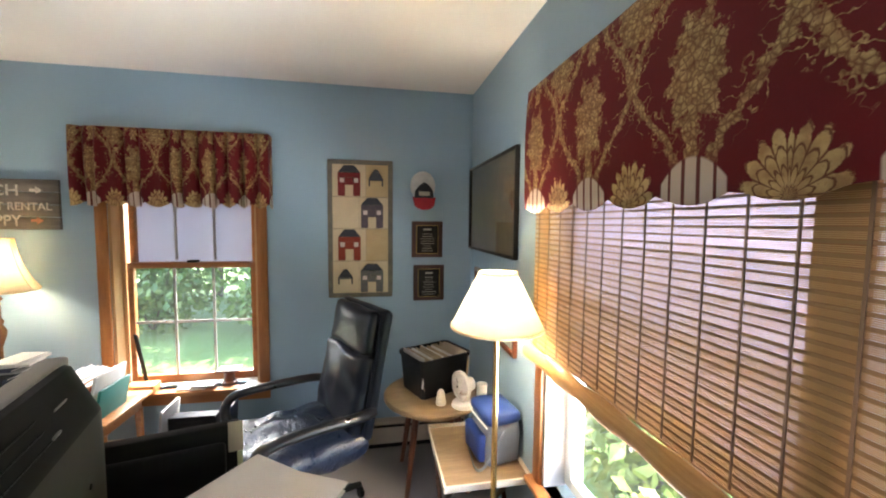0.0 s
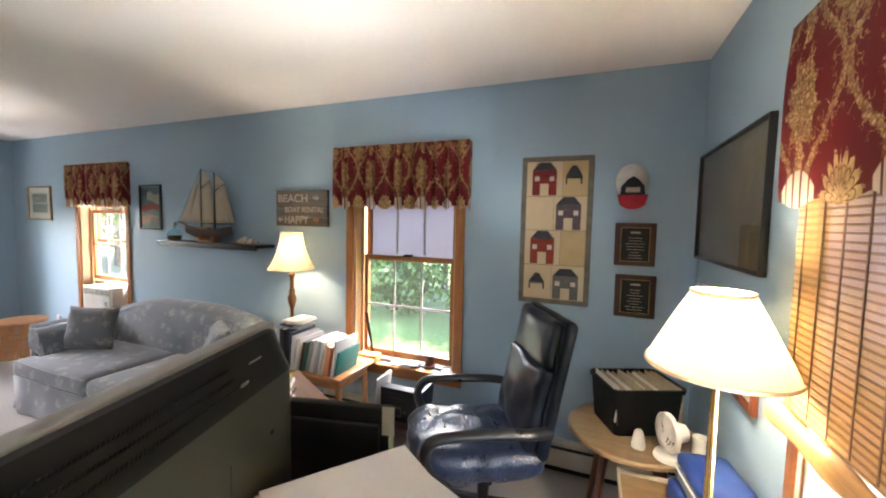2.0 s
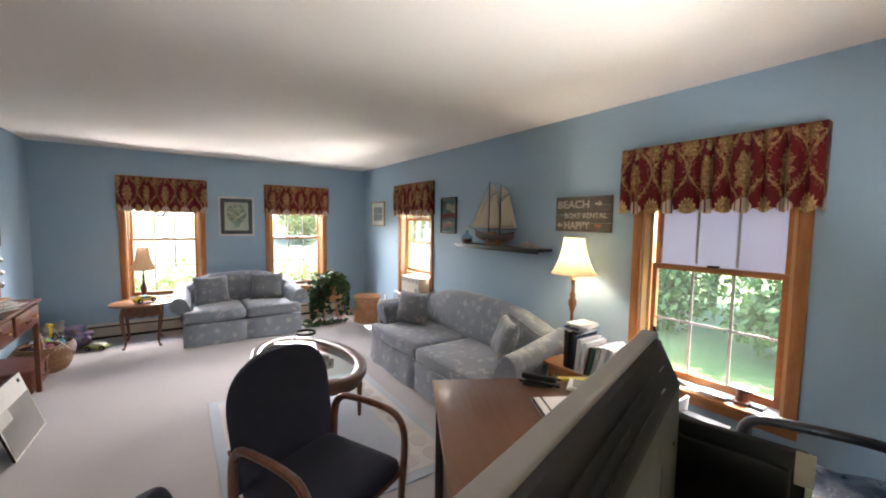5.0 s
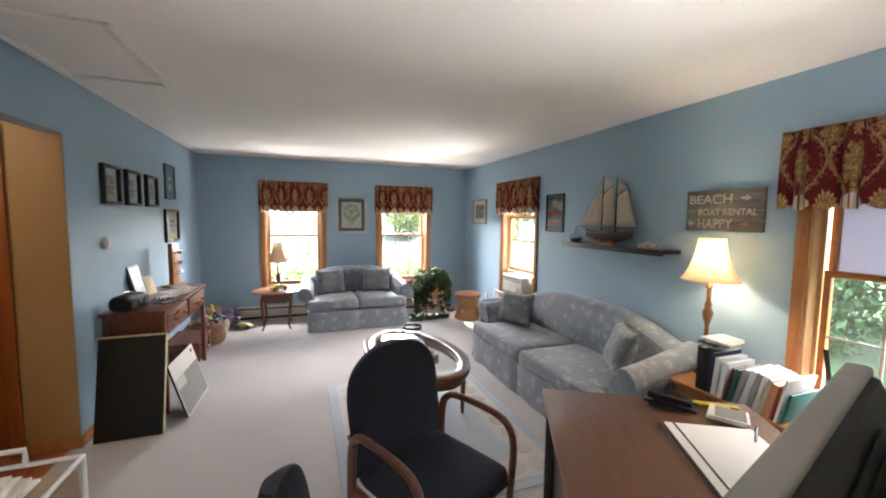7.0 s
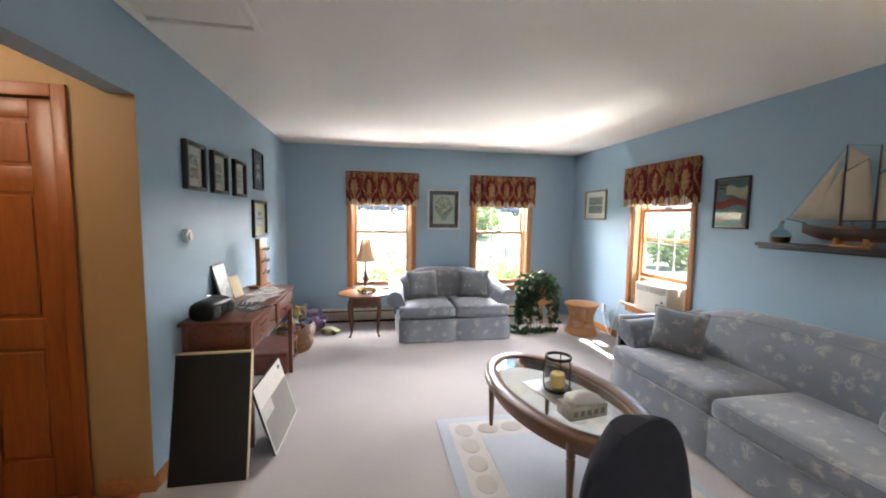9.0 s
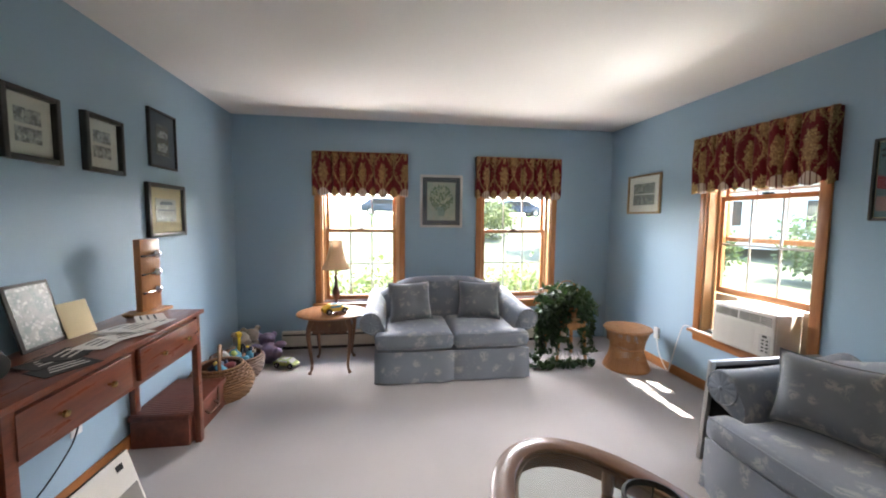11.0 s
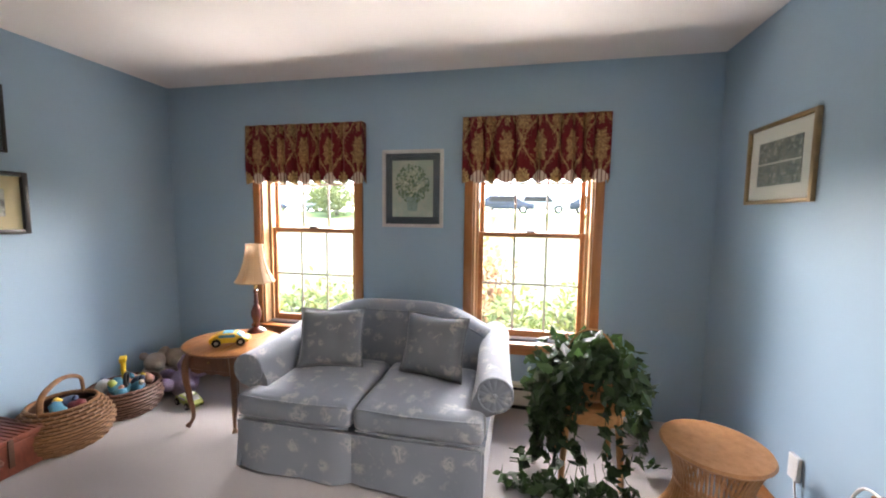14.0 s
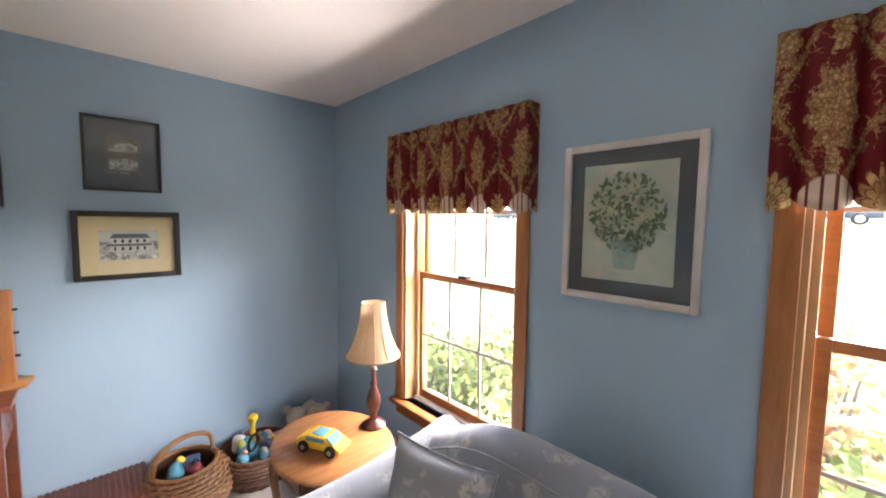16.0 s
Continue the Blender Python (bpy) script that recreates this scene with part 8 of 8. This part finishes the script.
def plush(m, tone, label, tone2):
    """A seated soft animal, as one plain shape."""
    bm = bmesh.new()
    for c, r in (((0, 0, 0.10), (0.10, 0.10, 0.11)), ((0.02, 0, 0.235), (0.075, 0.075, 0.07)), ((0.085, 0, 0.215), (0.04, 0.038, 0.032)), ((0.0, 0.065, 0.295), (0.025, 0.03, 0.03)), ((0.0, -0.065, 0.295), (0.025, 0.03, 0.03)), ((0.10, 0.075, 0.05), (0.085, 0.042, 0.045)), ((0.10, -0.075, 0.05), (0.085, 0.042, 0.045)), ((0.06, 0.11, 0.15), (0.045, 0.06, 0.035)), ((0.06, -0.11, 0.15), (0.045, 0.06, 0.035))):
        made = bmesh.ops.create_icosphere(bm, subdivisions=3, radius=1.0)["verts"]
        for v in made:
            k = 1 + 0.05 * noise.noise(v.co * 6)
            v.co = Vector([v.co[i] * r[i] * k + c[i] for i in range(3)])
    ob = part("soft_toy", bm, TOYC[tone], None, smooth=80)
    skin = ob.modifiers.new("skin", "REMESH")
    skin.mode, skin.voxel_size, skin.use_smooth_shade = "VOXEL", 0.009, True
    bpy.context.view_layer.update()
    me = bpy.data.meshes.new_from_object(ob.evaluated_get(bpy.context.evaluated_depsgraph_get()))
    ob.modifiers.clear()
    ob.data = me
    ob.matrix_basis = m
    return tagged(ob, label, "soft toy", "soft toys by the wall")


plush(pose(-6.40, -1.24, 0.0, 0, 0, 35), "beige", "beige plush bear sitting against the wall", "lilac")
plush(pose(-6.24, -1.03, 0.0, 0, -40, 20), "lilac", "lilac plush animal slumped on the carpet", "lilac")
plush(pose(-6.27, -1.30, 0.0, 0, 0, 70), "beige", "pale plush animal behind the willow basket", "white")


def toy_car(m, body, glass_tone, label, s=1.0, name="toy_car"):
    c = thing(name, m @ Matrix.Scale(s, 4), label, "toy car")
    prof = [(-0.09, 0.016), (0.09, 0.016), (0.092, 0.034), (0.06, 0.042), (0.03, 0.064), (-0.04, 0.066), (-0.07, 0.046), (-0.09, 0.042)]
    part("body", prism(prof, -0.036, 0.036, "y", bev=0.005), body, c)
    part("windscreen", prism([(0.058, 0.0435), (0.034, 0.0625), (0.038, 0.0645), (0.064, 0.0445)], -0.03, 0.03, "y"), glass_tone, c)
    for y in (-0.0375, 0.0345):
        part("side_window", box((-0.045, y, 0.045), (0.03, y + 0.003, 0.06), 0.001), glass_tone, c)
    part("roof_panel", box((-0.03, -0.026, 0.0645), (0.02, 0.026, 0.0675), 0.001), glass_tone, c)
    for x in (-0.055, 0.055):
        for y in (-0.044, 0.03):
            w = part("wheel", lathe([(0.0, 0.0), (0.019, 0.0), (0.021, 0.003), (0.021, 0.011), (0.019, 0.014), (0.0, 0.014)], 16, m=pose(x, y + 0.014, 0.021, 90)), BLACK, c)
            part("hub", lathe([(0.0, -0.001), (0.009, -0.001), (0.009, 0.015), (0.0, 0.015)], 10, m=pose(x, y + 0.014, 0.021, 90)), SILVER, w)


toy_car(pose(-6.02, -0.375, 0.531, 0, 0, 118), TOYC["yellow"], TOYC["blue"], "yellow toy police car with blue windows on the side table", 1.3)
toy_car(pose(-6.13, -0.84, 0.0, 0, 0, 70), TOYC["lime"], TOYC["white"], "lime green toy truck on the carpet", 1.25, "toy_truck")


def cart():
    c = thing("wire_cart", pose(-2.22, -1.20, 0), "white tubular cart with papers and a brown bin", "cart")
    part("bin", box((-0.20, -0.20, 0.05), (0.12, 0.19, 0.40), 0.006), CARTON, c)
    for x, y in ((-0.22, -0.21), (-0.22, 0.20), (0.14, -0.21), (0.14, 0.20)):
        part("post", tube([(x, y, 0.0), (x, y, 0.455)], 0.011, 8), WHITE, c)
    for a, bq in (((-0.22, -0.21), (-0.22, 0.20)), ((0.14, -0.21), (0.14, 0.20)), ((-0.22, -0.21), (0.14, -0.21)), ((-0.22, 0.20), (0.14, 0.20))):
        part("rail", tube([(*a, 0.45), (*bq, 0.45)], 0.011, 8), WHITE, c)
    part("handle", tube([(-0.22, -0.16, 0.455), (-0.22, -0.16, 0.52), (-0.22, 0.0, 0.52), (-0.22, 0.0, 0.455)], 0.012, 8), WHITE, c)
    for k in range(4):
        part("paper_sheet", box((-0.16, -0.16, 0.4005 + 0.012 * k), (0.08, 0.08 - 0.02 * k, 0.411 + 0.012 * k), 0.002, m=pose(0, 0, 0, 0, 0, 4 * k)), PAPER, c)


cart()
o = thing("wall_outlet", on_south(-4.55, 0.36), "white wall outlet with a black plug under the desk", "outlet")
part("plate", box((-0.036, -0.006, -0.058), (0.036, -0.001, 0.058), 0.002), WHITE, o)
part("plug", box((-0.016, -0.03, 0.008), (0.016, -0.0062, 0.036), 0.003), WHITE, o)
part("cord", tube(curve([(0, -0.025, 0.02), (-0.1, -0.04, -0.08), (-0.3, -0.03, -0.2), (-0.5, -0.03, -0.16)], 6), 0.004, 6), BLACK, o)

# ---- outdoors ----
GZ = -0.55
GRASS = plain("sunlit_lawn", (0.06, 0.105, 0.02), (0.085, 0.13, 0.032), 0.25, 0.9, bump=0.5, fine=9.0, depth=0.05)
DRIVE = plain("pale_grassy_drive", (0.105, 0.110, 0.070), (0.075, 0.09, 0.045), 0.4, 0.9, bump=0.3, fine=20.0, depth=0.01)
SIDING = plain("white_clapboard", (0.72, 0.71, 0.67), None, 0.8, 0.6)
ROOFS = plain("grey_shingles", (0.09, 0.085, 0.085), None, 3.0, 0.9)
LEAF_SUN = leaf_mat("bright_shrub_leaf", (0.065, 0.10, 0.018), (0.14, 0.16, 0.035))
LEAF_TREE = leaf_mat("tree_leaf", (0.06, 0.11, 0.03), (0.12, 0.17, 0.05))
LEAF_RED = leaf_mat("russet_shrub_leaf", (0.26, 0.10, 0.05), (0.18, 0.15, 0.05))
BARK = plain("bark", (0.09, 0.07, 0.055), (0.05, 0.04, 0.032), 3.0, 0.9, bump=0.8, fine=12.0, depth=0.02)



def lie(x):
    """The ground's height: level round the house, rising to the parking place in the west."""
    t = min(1.0, max(0.0, (-x - 15.0) / 16.0))
    return GZ + 2.2 * t * t * (3 - 2 * t)


def sheet(name, x0, x1, y0, y1, lift, mat, label, category, xs):
    bm = bmesh.new()
    rows = [[bm.verts.new((x, y, lie(x) + lift)) for y in (y0, y1)] for x in (x0, *xs, x1)]
    for p, q in zip(rows, rows[1:]):
        bm.faces.new((p[0], q[0], q[1], p[1]))
    tagged(part(name, bm, mat, smooth=80), label, category, kind="structure")


SLOPE = [-33.0 + 1.5 * k for k in range(14)]
sheet("ground", -2000.0, 2000.0, -2000.0, 2000.0, 0.0, GRASS, "mown green lawn reaching the horizon", "lawn", SLOPE)
sheet("road", -26.0, -8.5, -30.0, 24.0, 0.008, DRIVE, "pale sunlit grassy drive and parking place", "drive", [x for x in SLOPE if -26 < x < -8.5])
tagged(part("foundation", box((XW - T, YS - 0.12, GZ - 0.1), (XE + T, YN + T, -0.125)), DRIVE, smooth=0), "concrete foundation wall", "foundation", kind="structure")

rng = np.random.default_rng(21)


def shrub(place, radii, count, size, mat, label, name="shrub"):
    x, y = place
    s = thing(name, pose(x, y, lie(x)), label, "shrub", "shrubs by the house")
    bm = bmesh.new()
    r = random.Random(int(abs(x * 31 + y * 17)))
    for k in range(7):
        a = 2 * math.pi * k / 7
        tube([(0, 0, 0), (radii[0] * 0.5 * math.cos(a), radii[1] * 0.5 * math.sin(a), radii[2] * 1.0), (radii[0] * 0.7 * math.cos(a), radii[1] * 0.7 * math.sin(a), radii[2] * 1.5)], [0.018, 0.012, 0.006], 5, bm)
    part("stems", bm, BARK, s)
    leaf_part("foliage", [leaves((0, 0, radii[2]), radii, count, size, rng, 0.25, ground=0.0)], mat, s, kind="stuff")
    return s


for k, y in enumerate((-1.5, -0.75, 0.0, 0.75, 1.5, 2.2, 2.9)):
    shrub((XW - 1.05 - 0.2 * (k % 2), y), (0.55, 0.5, 0.55 + 0.06 * (k % 3)), 1900, 0.085, LEAF_SUN, "bright yellow-green garden shrub outside the window")
shrub((XW - 1.30, 1.10), (0.34, 0.33, 0.96), 1300, 0.08, LEAF_RED, "russet flowering shrub outside the window")
for x, y, r in ((-22.0, 5.6, 1.1), (-27.0, -10.4, 1.3), (-29.0, -12.5, 1.2)):
    shrub((x, y), (r * 1.2, r * 1.2, r), 2600, 0.16, LEAF_SUN, "rounded sunlit shrub beyond the drive")


def tree(place, h, r, count, size, label, mat=LEAF_TREE):
    x, y = place
    t = thing("tree", pose(x, y, lie(x)), label, "tree", "trees round the lawn")
    rr = random.Random(int(abs(x * 13 + y * 7)))
    bm = tube([(0, 0, -0.1), (0.05, 0.02, h * 0.3), (0.0, 0.1, h * 0.75)], [0.16 * h / 7, 0.12 * h / 7, 0.04], 10)
    tips = []
    for k in range(9):
        a = 2.4 * k
        z = h * (0.22 + 0.06 * k)
        tip = (r * 0.75 * math.cos(a), r * 0.75 * math.sin(a), z + h * 0.16)
        tube([(0.03, 0.03, z), (tip[0] * 0.5, tip[1] * 0.5, z + h * 0.06), tip], [0.06, 0.04, 0.015], 6, bm)
        tips.append(tip)
    part("trunk", bm, BARK, t)
    clouds = [leaves((0, 0, h * 0.58), (r * 0.9, r * 0.9, h * 0.42), count // 2, size, rng, 0.3, ground=0.1)]
    for tip in tips:
        s = rr.uniform(0.35, 0.55) * r
        clouds.append(leaves(tip, (s, s, s * 0.8), count // 18, size, rng, 0.2, ground=0.1))
    leaf_part("crown", clouds, mat, t, kind="stuff")


for k in range(3, 11):
    x = -13.5 + 2.3 * k
    tree((x, 10.6 + 1.0 * math.sin(k * 2.1)), 6.5 + 1.3 * math.sin(k * 1.3), 2.0, 5200, 0.24, "leafy green tree at the lawn's edge")
for k in (3, 4, 5, 6, 7):
    shrub((-12.0 + 2.6 * k, 7.9 + 0.4 * math.sin(k * 3.0)), (1.3, 0.9, 0.85 + 0.2 * math.sin(k)), 2400, 0.15, LEAF_TREE, "dark green hedge shrub below the trees")
for x, y, s in ((2.1, 0.6, 0.75), (2.2, 1.6, 0.8), (2.0, 2.6, 0.7)):
    shrub((x, y), (0.9, 0.8, s), 1800, 0.12, LEAF_SUN, "bright green shrub outside the shaded window")
tree((-17.5, 9.5), 6.0, 2.0, 5000, 0.24, "sunlit tree beyond the drive", LEAF_SUN)
tree((-31.0, -9.0), 8.0, 3.0, 5000, 0.32, "tall tree beyond the parking place")


def house(m, label):
    h = thing("house", m, label, "house")
    body = part("wall", box((-4.5, -3.5, 0), (4.5, 3.5, 3.2)), SIDING, h, smooth=0)
    for k in range(14):
        part("clapboard", box((-4.52, -3.525, 0.2 + 0.21 * k), (4.52, -3.502, 0.2 + 0.21 * k + 0.19), 0.004), SIDING, body)
    part("roof", prism([(-3.9, 3.1), (3.9, 3.1), (0.0, 5.4)], -4.8, 4.8, "x"), ROOFS, h, smooth=0)
    for x in (-3.0, 0.0, 3.0):
        w = part("window", box((x - 0.45, -3.56, 1.0), (x + 0.45, -3.527, 2.3), 0.01), WHITE, h)
        part("pane", box((x - 0.38, -3.57, 1.07), (x + 0.38, -3.562, 2.23)), BLACK, w, smooth=0)
        part("muntin", box((x - 0.015, -3.578, 1.07), (x + 0.015, -3.5705, 2.23)), WHITE, w, smooth=0)


for x, y, r in ((-12.2, 13.8, 1.2), (-9.6, 13.2, 1.4), (-15.0, 12.0, 0.9)):
    shrub((x, y), (r * 1.2, r * 1.1, r), 2600, 0.17, LEAF_TREE, "green shrub across the lawn")


house(pose(-21.0, 19.0, lie(-21.0), 0, 0, 45), "white clapboard neighbouring house with a grey roof")


def car(m, mat, label):
    c = thing("parked_car", m, label, "car", "parked cars")
    prof = [(-2.2, 0.35), (2.2, 0.35), (2.25, 0.75), (1.3, 0.92), (0.75, 1.42), (-1.3, 1.45), (-1.9, 0.98), (-2.25, 0.9)]
    part("body", prism(prof, -0.85, 0.85, "y", bev=0.06), mat, c)
    for y in (-0.862, 0.852):
        part("side_window", prism([(-1.35, 0.98), (1.0, 0.95), (0.65, 1.34), (-1.2, 1.36)], y, y + 0.01, "y"), BLACK, c, smooth=0)
    for x in (-1.4, 1.4):
        for y in (-0.88, 0.68):
            w = part("wheel", lathe([(0.0, 0.0), (0.30, 0.0), (0.33, 0.03), (0.33, 0.17), (0.30, 0.2), (0.0, 0.2)], 20, m=pose(x, y + 0.2, 0.33, 90)), BLACK, c)
            part("rim", lathe([(0.0, -0.004), (0.19, -0.004), (0.19, 0.204), (0.0, 0.204)], 14, m=pose(x, y + 0.2, 0.33, 90)), SILVER, w)
    part("headlight", box((2.2, -0.7, 0.62), (2.255, -0.4, 0.75), 0.01), CHROME, c)
    part("headlight", box((2.2, 0.4, 0.62), (2.255, 0.7, 0.75), 0.01), CHROME, c)


CARPAINT = [plain("dark_blue_car_paint", (0.02, 0.03, 0.06), None, 2, 0.25), plain("silver_car_paint", (0.40, 0.41, 0.42), None, 2, 0.3, 0.5), plain("red_car_paint", (0.30, 0.02, 0.02), None, 2, 0.25), plain("white_car_paint", (0.7, 0.7, 0.7), None, 2, 0.3)]
for k, (x, y, a, p) in enumerate(((-30.0, -26.5, 75, 0), (-31.0, -20.5, 80, 1), (-24.0, 7.5, 85, 0), (-24.2, 9.0, 88, 1), (-24.0, 12.0, 92, 0), (-24.3, 15.0, 90, 3), (-24.0, 18.0, 90, 1), (-24.1, 3.0, 86, 1), (-24.0, 0.2, 90, 0))):
    car(pose(x - 12.0, y, lie(x - 12.0) + 0.008, 0, 0, a), CARPAINT[p], ("dark blue", "silver", "red", "white")[p] + " parked car on the drive")
